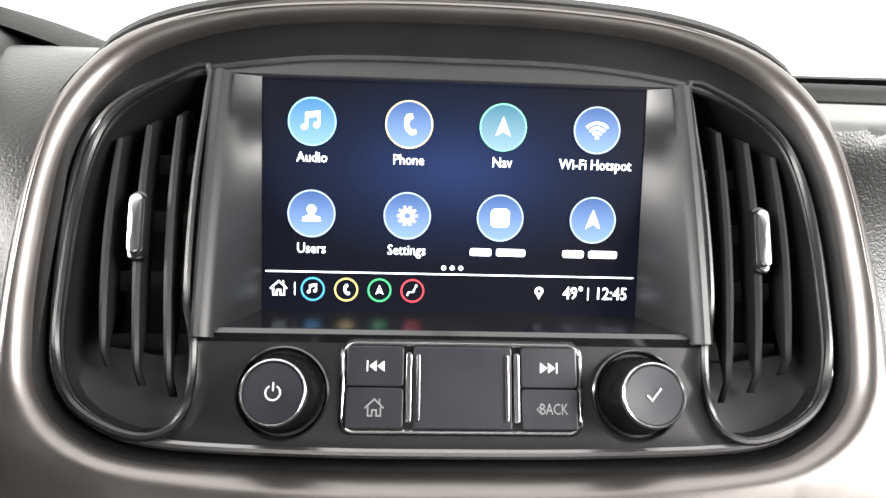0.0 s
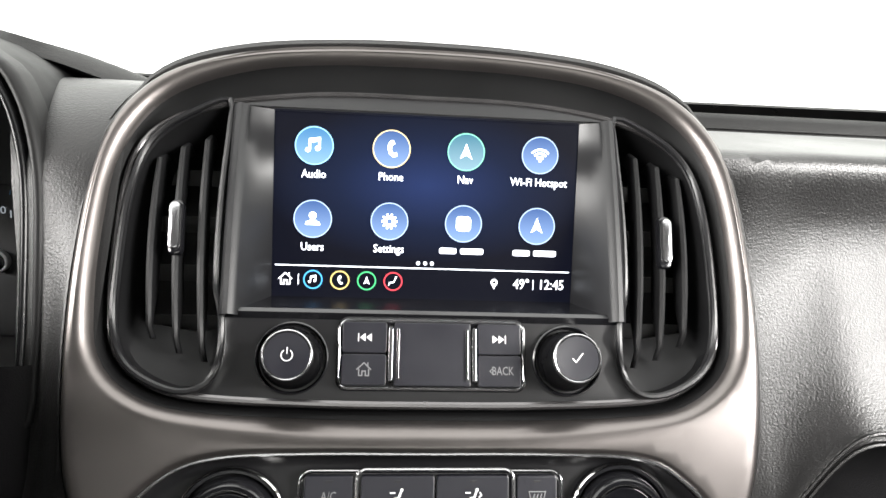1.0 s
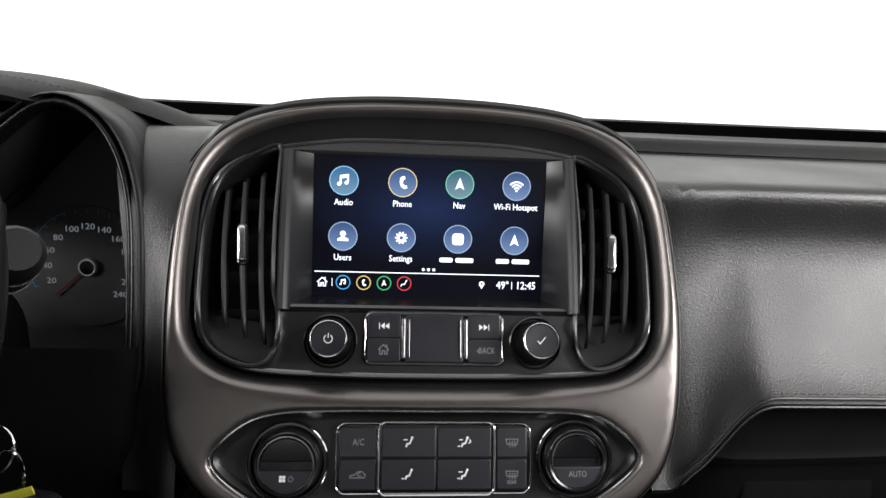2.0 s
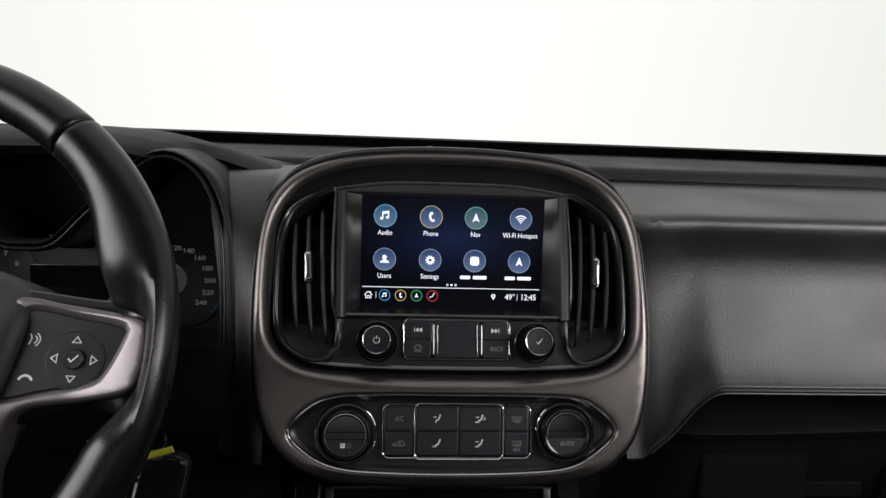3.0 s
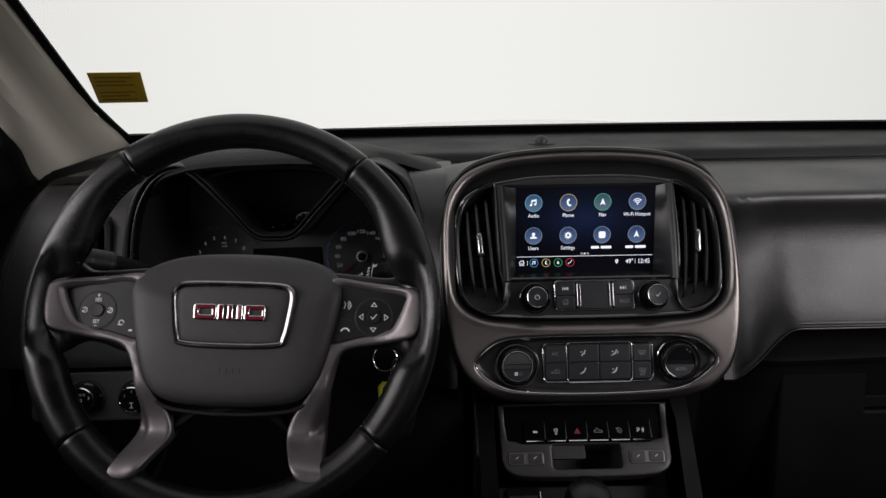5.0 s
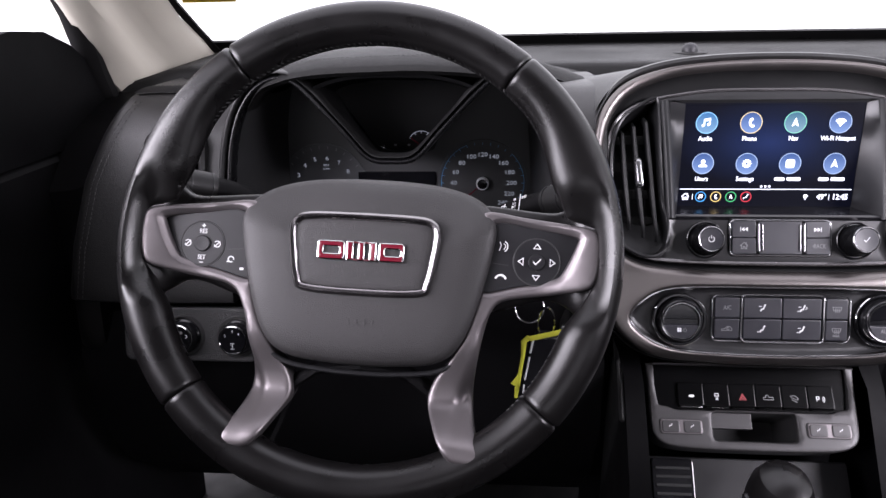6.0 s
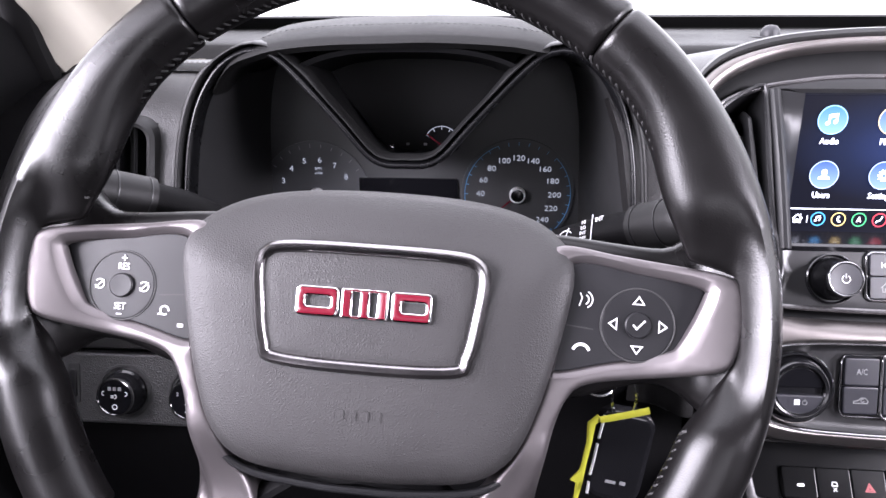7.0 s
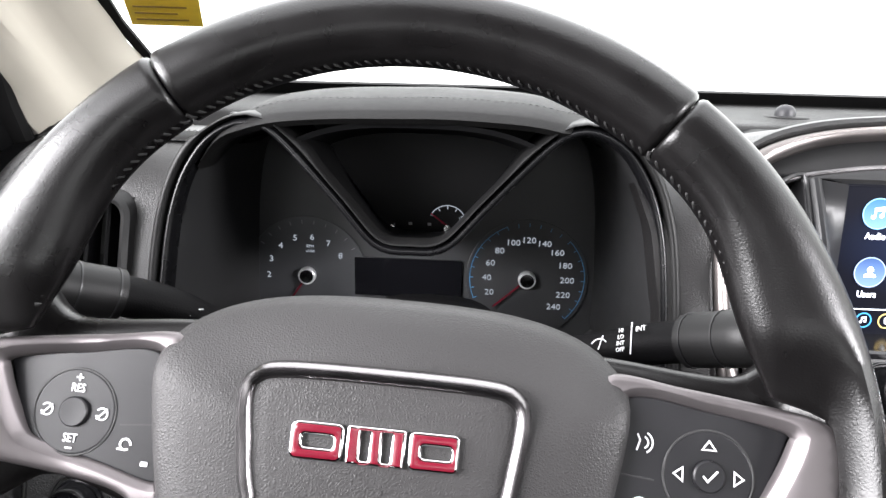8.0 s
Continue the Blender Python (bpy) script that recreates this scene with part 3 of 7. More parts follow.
def pad_profile(x):
    zs = seam_z(x)
    k = (1.05 - zs) / (1.05 - 0.922)
    end = 1 - step(0.60, 0.74, x)
    near = 0.007 * (1 - step(0.185, 0.245, x))
    ctrl = [(0.590, 1.0955), (0.575, 1.0960), (0.53, 1.0935), (0.475, 1.0885), (0.437, 1.0840), (0.414, 1.0805), (0.4050 - near * 0.5, 1.0782), (0.4005 - near, 1.0742), (0.3995 - near, 1.068), (0.4008 - near, 1.058), (0.4025 - near, 1.046)]
    for y, z in ((0.4030, 1.034), (0.4000, 1.017), (0.393, 0.998), (0.384, 0.977), (0.374, 0.955), (0.362, 0.935), (0.350, 0.920)):
        ctrl.append((y - near, 1.05 - (1.05 - z) * k))
    return smooth_loop([Vector((x, y + 0.05 * (1 - end) * (0.6 - y) / 0.26, z - 0.05 * (1 - end) * step(0.66, 0.8, x))) for y, z in ctrl], 72, closed=False)


cols = [0.168 + 0.022 * i / 6 for i in range(6)] + [0.19 + 0.08 * i / 12 for i in range(12)] + [0.27 + 0.47 * i / 24 for i in range(25)]
rows = []
for x in cols:
    r = pad_profile(x)
    e = r[-1]
    r += [e + Vector((0, 0.002, -0.004)), e + Vector((0, 0.008, -0.007)), e + Vector((0, 0.045, -0.010))]
    rows.append(r)
part("passenger_pad", grid_surface(rows), PAD, dash, "black grained padded passenger panel")
part("deck_groove", tube([Vector((x, 0.5890, 1.0962)) for x in [0.17 + 0.57 * i / 30 for i in range(31)]], 0.0014, 8), DEEP, dash, "dark groove between pad and ledge")
part("deck_lip", tube([Vector((x, 0.5925, 1.0990)) for x in [0.17 + 0.57 * i / 30 for i in range(31)]], 0.0016, 8), PAD, dash)
for k, (dy, dz) in enumerate(((-0.0008, 0.003), (-0.0004, -0.004))):
    path = [Vector((x, pad_profile(x)[-1].y + dy - 0.0005, seam_z(x) + dz)) for x in [0.19 + 0.55 * i / 90 for i in range(91)]]
    part("seam_piping", tube(path, 0.0011, 6), PAD, dash)


def stitch_row(paths, length=0.0035, gap=0.002, r=0.00045):
    """Short threads laid along paths, one mesh."""
    bm = bmesh.new()
    for path in paths:
        acc = 0.0
        for a, b in zip(path, path[1:]):
            d = (b - a).length
            u = (b - a).normalized()
            acc += d
            while acc >= length + gap:
                acc -= length + gap
                p = b - u * acc
                side = u.orthogonal().normalized()
                up = u.cross(side)
                e0, e1 = p, p + u * length
                ring = [[e + rr * (math.cos(c) * side + math.sin(c) * up) for c in (0, 1.57, 3.14, 4.71)] for e, rr in ((e0, r * 0.4), (e0.lerp(e1, 0.3), r), (e0.lerp(e1, 0.7), r), (e1, r * 0.4))]
                skin(bm, ring, True, (True, True))
    return bm


path = [Vector((x, pad_profile(x)[-1].y - 0.0018, seam_z(x) + 0.0065)) for x in [0.19 + 0.55 * i / 120 for i in range(121)]]
part("stitching", stitch_row([path]), STITCH, dash, "charcoal stitching along the pad's lower edge")

# recess under the pad and the lower passenger side
low_rows = []
for i in range(31):
    x = 0.160 + 0.60 * i / 30
    zt = min(seam_z(x) - 0.012, 0.912)
    lift = 0.006 * step(0.25, 0.5, x)
    sec = [(0.392, zt), (0.394, min(zt, 0.894)), (0.384, 0.884 + lift * 0.5), (0.366, 0.877 + lift), (0.359, 0.871 + lift), (0.361, 0.865 + lift), (0.372, 0.860 + lift), (0.376, 0.80), (0.392, 0.68), (0.45, 0.56), (0.62, 0.45), (0.85, 0.40)]
    low_rows.append([Vector((x, y + 0.03 * (1 - step(0.16, 0.24, x)), z)) for y, z in sec])
part("lower_panel", grid_surface(low_rows), LOWER, dash, "dark plastic lower dash on the passenger side")

# driver's side: padded face left of the instruments, strip between instruments and stack, knee panel
LOBE = [(0.87, -0.562), (0.94, -0.561), (1.0, -0.560), (1.034, -0.558), (1.076, -0.548), (1.101, -0.535), (1.12, -0.53)]
LOBE_R = [(0.87, -0.208), (0.94, -0.210), (1.003, -0.213), (1.057, -0.221), (1.10, -0.236), (1.12, -0.245)]
ENDS = [(0.70, -0.757), (0.806, -0.755), (0.87, -0.750), (0.942, -0.743), (1.011, -0.727), (1.06, -0.706), (1.10, -0.686), (1.12, -0.68)]


def along(table, z):
    for (z0, x0), (z1, x1) in zip(table, table[1:]):
        if z <= z1:
            return x0 + (x1 - x0) * min(max((z - z0) / (z1 - z0), 0), 1)
    return table[-1][1]


FACE = smooth_loop([Vector((0.590, 1.0985, 0)), Vector((0.55, 1.1010, 0)), Vector((0.50, 1.1015, 0)), Vector((0.46, 1.100, 0)), Vector((0.435, 1.092, 0)), Vector((stack_y(1.07), 1.07, 0)),
                    Vector((stack_y(1.03), 1.03, 0)), Vector((stack_y(0.98), 0.98, 0)), Vector((stack_y(0.93), 0.93, 0)), Vector((stack_y(0.87), 0.87, 0)), Vector((stack_y(0.87) + 0.012, 0.861, 0)), Vector((stack_y(0.87) + 0.06, 0.858, 0))], 48, closed=False)
LEFT_FACE = smooth_loop([Vector((0.590, 1.0985, 0)), Vector((0.55, 1.1010, 0)), Vector((0.50, 1.1015, 0)), Vector((0.46, 1.100, 0)), Vector((0.432, 1.091, 0)), Vector((0.408, 1.07, 0)), Vector((0.388, 1.03, 0)),
                         Vector((0.371, 0.98, 0)), Vector((0.356, 0.93, 0)), Vector((0.345, 0.893, 0)), Vector((0.347, 0.886, 0)), Vector((0.362, 0.884, 0))], 84, closed=False)
rows = []
for p in LEFT_FACE:
    y, z = p.x, p.y
    xl, xr = along(ENDS, z), along(LOBE, z) if y < 0.45 else -0.52
    row = [Vector((xl - 0.012, y + 0.09, z)), Vector((xl - 0.010, y + 0.03, z)), Vector((xl - 0.006, y + 0.010, z)), Vector((xl, y + 0.002, z))]
    row += [Vector((xl + (xr - xl) * i / 28, y - 0.004 * math.sin(math.pi * i / 28), z)) for i in range(1, 29)]
    row.append(Vector((xr + 0.002, y + 0.02, z)))
    rows.append(row)
face = grid_surface(rows)
# the opening for the side vent
gone = [f for f in face.faces if abs(f.calc_center_median().x + 0.621) < 0.029 and abs(f.calc_center_median().z - 1.034) < 0.029]
bmesh.ops.delete(face, geom=gone, context="FACES")
# dark strip just proud of the face; its tone stands for a recess
band = []
for p in LEFT_FACE:
    if 0.447 < p.x < 0.492:
        band.append([Vector((-0.690 + 0.155 * i / 12, p.x - 0.0016, p.y + 0.0016 + 0.0006 * math.sin(math.pi * i / 12))) for i in range(13)])
part("face_band", grid_surface(band), LOWER, dash, "dark stitched band along the dash top")
part("stitching", stitch_row([[q + Vector((0, -0.0004, 0.0006)) for q in band[0]], [q + Vector((0, -0.0006, 0.0004)) for q in band[-1]]], 0.003, 0.002, 0.0004), STITCH, dash)
part("driver_face", face, PAD, dash, "black grained padded panel beside the instruments")
# lower end of the dash beside the door
rows = []
for i in range(13):
    z = 0.885 - 0.100 * i / 12
    x, y = along(ENDS, z), 0.350 + 0.02 * step(0.5, 1, i / 12)
    rows.append([Vector((x - 0.012, y + 0.09, z)), Vector((x - 0.008, y + 0.02, z)), Vector((x - 0.002, y + 0.004, z)), Vector((x + 0.006, y, z)), Vector((x + 0.018, y + 0.001, z)), Vector((x + 0.026, y + 0.006, z)), Vector((x + 0.030, y + 0.03, z))])
part("end_trim", grid_surface(rows), PAD, dash, "black grained end of the dash beside the door")
rows = []
for p in FACE:
    y, z = p.x, p.y
    xl, xr = along(LOBE_R, z) if y < 0.45 else -0.25, -0.165
    yl = max(y, 0.402 - 0.25 * (1.11 - z)) if y < 0.45 else y
    z += 0.005 * step(1.06, 1.095, z)
    rows.append([Vector((xl - 0.002, yl + 0.02, z))] + [Vector((xl + (xr - xl) * i / 10, yl + (y - yl) * step(0.25, 0.9, i / 10) - 0.003 * math.sin(math.pi * i / 10), z)) for i in range(11)])
part("driver_strip", grid_surface(rows), PAD, dash)
path = [Vector((along(ENDS, p.y) + 0.010, p.x - 0.0035, p.y)) for p in LEFT_FACE if p.x < 0.44 and p.y > 0.89]
path2 = [Vector((along(ENDS, p.y) + 0.016, p.x - 0.0035, p.y)) for p in LEFT_FACE if p.x < 0.44 and p.y > 0.89]
part("stitching", stitch_row([path, path2]), STITCH, dash, "charcoal double stitching down the dash end")
rows = []
for i in range(41):
    x = -0.757 + 0.60 * i / 40
    y0 = 0.325 + 0.03 * (1 - step(-0.57, -0.54, x)) + (0.03 * step(-0.21, -0.17, x))
    sec = [(y0 + 0.03, 0.955), (y0 + 0.018, 0.90), (y0 + 0.016, 0.868), (y0 + 0.020, 0.86), (0.352, 0.815), (0.350, 0.74), (0.39, 0.64), (0.48, 0.54), (0.62, 0.46), (0.85, 0.40)]
    rows.append([Vector((x, y, z)) for y, z in sec])
part("knee_panel", grid_surface(rows), LOWER, dash, "dark plastic knee panel under the steering column")
# centre block behind the stack
rows = []
for i in range(13):
    x = -0.165 + 0.33 * i / 12
    drop = 0.022 * step(0.08, 0.15, abs(x))
    rows.append([Vector((x, y, z)) for y, z in ((0.60, 1.110 - drop), (0.54, 1.114 - drop), (0.48, 1.112 - drop), (0.456, 1.09 - drop), (0.42, 1.0), (0.40, 0.85), (0.42, 0.60), (0.42, 0.36))])
part("centre_block", grid_surface(rows), LOWER, dash)

# ---- centre stack ----
stack = thing("centre_stack", (0, 0.40, 0.36), "arched centre stack with a satin taupe surround and black fascia", "centre stack")
RING = smooth_loop([(0, 1.128), (0.055, 1.1265), (0.105, 1.121), (0.142, 1.109), (0.164, 1.090), (0.175, 1.064), (0.178, 1.02), (0.177, 0.965), (0.169, 0.908), (0.150, 0.874), (0.112, 0.852),
                    (0.05, 0.845), (0, 0.844), (-0.05, 0.845), (-0.112, 0.852), (-0.150, 0.874), (-0.170, 0.908), (-0.178, 0.965), (-0.180, 1.02), (-0.177, 1.064), (-0.166, 1.090), (-0.144, 1.109),
                    (-0.105, 1.121), (-0.055, 1.1265)], 160)
UPPER = smooth_loop([(0, 1.1195), (0.06, 1.118), (0.104, 1.112), (0.138, 1.0985), (0.157, 1.080), (0.166, 1.056), (0.168, 1.02), (0.166, 0.985), (0.161, 0.964), (0.146, 0.949), (0.120, 0.940),
                     (0.06, 0.9365), (0, 0.936), (-0.06, 0.9365), (-0.120, 0.940), (-0.148, 0.949), (-0.163, 0.964), (-0.168, 0.985), (-0.170, 1.02), (-0.168, 1.056), (-0.159, 1.080), (-0.140, 1.0985),
                     (-0.104, 1.112), (-0.06, 1.118)], 140)
POD = smooth_loop([(0, 0.9225), (0.06, 0.9225), (0.108, 0.9205), (0.130, 0.911), (0.1445, 0.8935), (0.125, 0.874), (0.097, 0.862), (0.05, 0.858), (0, 0.857), (-0.05, 0.858), (-0.097, 0.862),
                   (-0.127, 0.874), (-0.1435, 0.8925), (-0.126, 0.912), (-0.102, 0.9205), (-0.06, 0.9225)], 110)
def dip(x, z):
    """How far the bar between screen and climate panel falls back towards its top."""
    return 0.0050 * step(0.924, 0.938, z) * (1 - step(0.04, 0.14, abs(x))) if z < 1.0 else 0.0


def curl(x, z, w=0.0):
    """The stack's surface with its foot rolled under."""
    return S(x, z, w - 0.016 * (1 - step(0.838, 0.866, z)) - dip(x, z))


part("surround", panel(RING, [UPPER, POD], curl, rim=((-0.0050, 0.0078), (-0.0030, 0.0073), (-0.0013, 0.0058), (-0.0003, 0.0030), (0, 0.0), (0, -0.004)),
                       hole_rims=[((-0.0060, 0.0078), (-0.0044, 0.0073), (-0.0028, 0.0063), (-0.0014, 0.0048), (0, 0.0022), (0.0012, -0.003)), ((-0.0030, 0.0078), (-0.0014, 0.0073), (-0.0003, 0.0058), (0.0008, -0.006))], fine=0.005), TAUPE, stack,
     "satin taupe painted surround", angle=60)
bm = bmesh.new()
skin(bm, [[curl(q.x, q.y, w if k else w - 0.0015) for q, k in ((a.lerp(b, 0.38 + 0.62 * step(1.085, 1.118, a.y)), a.y > 1.10) for a, b in zip(RING, offset(RING, o)))]
          for o, w in ((-0.001, -0.004), (0.0005, 0.001), (0.003, 0.0035), (0.006, 0.003), (0.0085, -0.001), (0.0095, -0.008), (0.0105, -0.025), (0.014, -0.06), (0.016, -0.09))])
part("pad_edge", bm, PAD, stack, "black grained padded edge round the surround")
# shoulder that leads from the padded edge into the dash top beside the hood
for side in (-1,):
    rows = []
    for p in offset(RING, 0.0050):
        if p.y > 1.035 and p.x * side > 0.02:
            k = step(1.035, 1.112, p.y)
            a = curl(p.x, p.y, -0.0012)
            reach = (0.030 + 0.030 * k) * min(1, abs(p.x) / 0.15)
            b = Vector((p.x + side * reach, (stack_y(p.y) + 0.012) * (1 - k) + 0.535 * k, p.y * (1 - k) + 1.0985 * k))
            m = Vector((a.x * 0.6 + b.x * 0.4, a.y * 0.45 + b.y * 0.55, a.z * 0.75 + b.z * 0.25 + 0.001))
            rows.append([a * (1 - t) ** 2 + m * 2 * t * (1 - t) + b * t * t for t in [j / 8 for j in range(9)]])
    part("shoulder", grid_surface(rows), PAD, stack, "black grained padded shoulder of the stack")
# dark sloping reveal between surround and fascia
RIM = smooth_loop([(0, 1.1035), (0.052, 1.103), (0.089, 1.0995), (0.119, 1.0935), (0.141, 1.083), (0.154, 1.069), (0.1595, 1.05), (0.161, 1.021), (0.1595, 0.988), (0.156, 0.969), (0.143, 0.955), (0.119, 0.946),
                   (0.06, 0.943), (0, 0.9425), (-0.06, 0.943), (-0.119, 0.946), (-0.145, 0.955), (-0.158, 0.969), (-0.162, 0.988), (-0.1645, 1.021), (-0.1645, 1.05), (-0.159, 1.070), (-0.146, 1.0835), (-0.121, 1.094),
                   (-0.090, 1.0995), (-0.055, 1.103)], 140)
bm = bmesh.new()
skin(bm, [[S(p.x, p.y, 0.0005 - dip(p.x, p.y)) for p in offset(UPPER, -0.0005)], [S(p.x, p.y, -0.002 - 0.6 * dip(p.x, p.y)) for p in offset(UPPER, -0.0025)],
          [S(a.x * 0.45 + b.x * 0.55, a.y * 0.45 + b.y * 0.55, -0.006) for a, b in zip(UPPER, RIM)], [S(p.x, p.y, -0.008) for p in offset(RIM, 0.001)], [S(p.x, p.y, -0.012) for p in RIM]])
part("reveal", bm, DEEP, stack, "dark sloping inner reveal")

VENT_R = smooth_loop([(0.112, 1.0945), (0.128, 1.0885), (0.144, 1.0775), (0.1535, 1.063), (0.1575, 1.04), (0.1575, 1.005), (0.1555, 0.978), (0.148, 0.962), (0.134, 0.953), (0.119, 0.9495), (0.108, 0.954), (0.1035, 0.966), (0.1045, 0.985), (0.1085, 1.0), (0.1105, 1.04), (0.1105, 1.08)], 72)
VENT_L = [Vector((-p.x - 0.002, p.y)) for p in reversed(VENT_R)]
SCREEN_HOLE = rrect(0.2165, 0.104, 0.004, 4, 0.0, 1.0405)


def bezel_hole():
    out = []
    for p in SCREEN_HOLE:
        k = (p.y - 0.9885) / 0.104
        out.append(Vector((p.x * (0.972 + 0.028 * k), p.y)))
    return out


BHOLE = bezel_hole()
part("fascia", panel(offset(RIM, 0.0), [VENT_L, VENT_R, BHOLE], S, rim=((-0.002, -0.0025), (-0.0008, -0.0029), (0, -0.0042), (0, -0.012)),
                     hole_rims=[((-0.0016, -0.0025), (-0.0007, -0.0012), (0.0006, -0.0018), (0.0012, -0.006)), ((-0.0016, -0.0025), (-0.0007, -0.0012), (0.0006, -0.0018), (0.0012, -0.006)), ((0, -0.0025), (0, -0.006))]),
     PANEL, stack, "satin black fascia", angle=60)
rim_path = [S(p.x, p.y, -0.0035) for p in offset(RIM, -0.0012)]
part("fascia_rim", tube(rim_path, 0.0023, 10, closed=True), RIMLINE, stack, "polished black rim line")

# ---- air vents ----
def air_vent(outline, side, label):
    v = thing("air_vent", S(side * 0.132, 1.02, -0.03), label, "air vent", "air vents")
    bm = bmesh.new()
    skin(bm, [[S(p.x, p.y, w) for p in offset(outline, o)] for o, w in ((-0.0012, -0.004), (-0.002, -0.010))] + [[S(p.x, p.y + k * 0.03 * (1 - step(0.947, 0.992, p.y)), w) for p in offset(outline, o)] for o, w, k in ((-0.003, -0.016, 0.5), (-0.004, -0.022, 0.9), (-0.005, -0.05, 1.0))], True, (False, True))
    part("housing", bm, VENTBLACK, v, "satin black vent housing")
    frame_path = [S(p.x, p.y, -0.0012) for p in offset(outline, 0.0006)]
    part("frame", tube(frame_path, 0.0018, 8, closed=True), PANEL, v, "satin black vent frame")
    for k in range(3):
        xt, xb = (0.1235, 0.136, 0.1475)[k], (0.1135, 0.1265, 0.1405)[k]
        zt, zb = (1.081, 1.076, 1.069)[k], (0.963, 0.967, 0.974)[k]
        loops = []
        for i in range(17):
            t = i / 16
            z = zb + (zt - zb) * t
            x = side * (xb + (xt - xb) * t + 0.0012 * math.sin(math.pi * t)) - (0.001 if side < 0 else 0)
            w = -0.004 + 0.0015 * math.sin(math.pi * t) - 0.005 * (1 - step(0, 0.06, t)) - 0.009 * step(0.94, 1, t)
            deep = 0.003 + 0.011 * step(0.0, 0.30, t)
            h = 0.0016 + 0.0006 * math.sin(math.pi * t)
            loops.append([S(x - h * 0.5, z, w - deep), S(x - h, z, w - 0.0026), S(x - h * 0.75, z, w - 0.0009), S(x, z, w), S(x + h * 0.75, z, w - 0.0009), S(x + h, z, w - 0.0026), S(x + h * 0.5, z, w - deep)])
        bm = bmesh.new()
        skin(bm, loops, True, (True, True))
        blade = part("blade", bm, VENTBLACK, v)
        if k == 1:
            m = stack_place(side * 0.1335, 1.0265, -0.0035) @ pose(0, 0, 0, 0, 0, -side * 4.5)
            part("tab_base", slab(rrect(0.0075, 0.031, 0.0035, 6), 0.004, 0.0015, on(shifted(m, 0, 0, -0.001))), GLOSS, blade)
            part("tab", slab(rrect(0.0052, 0.0255, 0.0025, 6), 0.004, 0.0016, on(shifted(m, 0, 0, 0.002)), dome=0.0008), RINGS, blade, "bright chrome adjusting tab")
    for k in range(4):
        z = 0.985 + 0.027 * k
        path = [S(side * x, z, -0.036) for x in (0.107, 0.118, 0.130, 0.142, 0.154)]
        part("rear_louvre", tube(path, 0.0018, 6, flat=3.0), DARK, v)
    return v


air_vent(VENT_L, -1, "black vertical-blade air vent with a chrome tab beside the screen")
air_vent(VENT_R, 1, "black vertical-blade air vent with a chrome tab beside the screen")

# ---- infotainment screen ----
def screen_point(x, z, w=0.0):
    return Vector((x, 0.4045 - (1.09 - z) * 0.085 - w, z))


SCR = Matrix(((1, 0, 0, 0), (0, 0.0847, -0.9964, 0.4045 - 0.0525 * 0.085), (0, 0.9964, 0.0847, 1.0375), (0, 0, 0, 1)))
screen = thing("infotainment_screen", SCR, "lit colour touchscreen showing a home menu of round icons", "touchscreen")
part("display", slab(rrect(0.1745, 0.1065, 0.0008, 2), 0.003, 0.0003, base=-0.003), SCREEN, screen, "dark navy lit display", place=SCR)
bm = bmesh.new()
for s in (-1, 1):
    rows = []
    for i in range(15):
        t = i / 14
        z = 0.9845 + 0.1070 * t
        xf = s * (0.1048 + 0.0040 * t)
        xs = s * 0.0872
        zs = 0.9805 + 0.1095 * t
        a, b = S(xf, z, 0.002), screen_point(xs, zs, 0.0005)
        xo = xf - s * 0.0006
        rows.append([S(xo + s * 0.0032, z, -0.016), S(xo + s * 0.0030, z, -0.002), S(xo + s * 0.0022, z, 0.0012), S(xo + s * 0.0004, z, 0.0030), S(xo - s * 0.0022, z, 0.0034), S(xo - s * 0.0046, z, 0.0022), S(xo - s * 0.0062, z, 0.0), b.lerp(S(xo - s * 0.0062, z, 0.0), 0.5), b])
    bm = bmesh.new()
    skin(bm, rows, False)
    part("bezel_wing", bm, BEZEL, screen, "grey satin side cheek of the screen")
bm = bmesh.new()
rows = []
for i in range(15):
    x = -0.1 + 0.2 * i / 14
    e = 1 - abs(x) / 0.1
    rows.append([S(x * 1.055, 0.9835, -0.0024), S(x * 1.05, 0.9865, -0.0005), S(x * 1.046, 0.9885, -0.002), S(x * 1.02, 0.990, -0.008), screen_point(x * 0.90, 0.9855, 0.010), screen_point(x * 0.873, 0.9852, 0.0)])
skin(bm, rows, False)
part("ledge", bm, GLOSS, screen, "gloss black ledge under the display")
bm = bmesh.new()
skin(bm, [[screen_point(x, 1.0895, 0.0008), S(x * 1.10, 1.0925, -0.001), S(x * 1.24, 1.0935, -0.0026)] for x in [-0.0875 + 0.175 * i / 14 for i in range(15)]], False)
part("brow", bm, DEEP, screen, "black strip above the display")


def ring_shape(r0, r1, n=32, cx=0, cy=0):
    """Outline quads of a flat ring."""
    a, b = circle(r0, n, cx, cy), circle(r1, n, cx, cy)
    return [(a[i], a[(i + 1) % n], b[(i + 1) % n], b[i]) for i in range(n)]


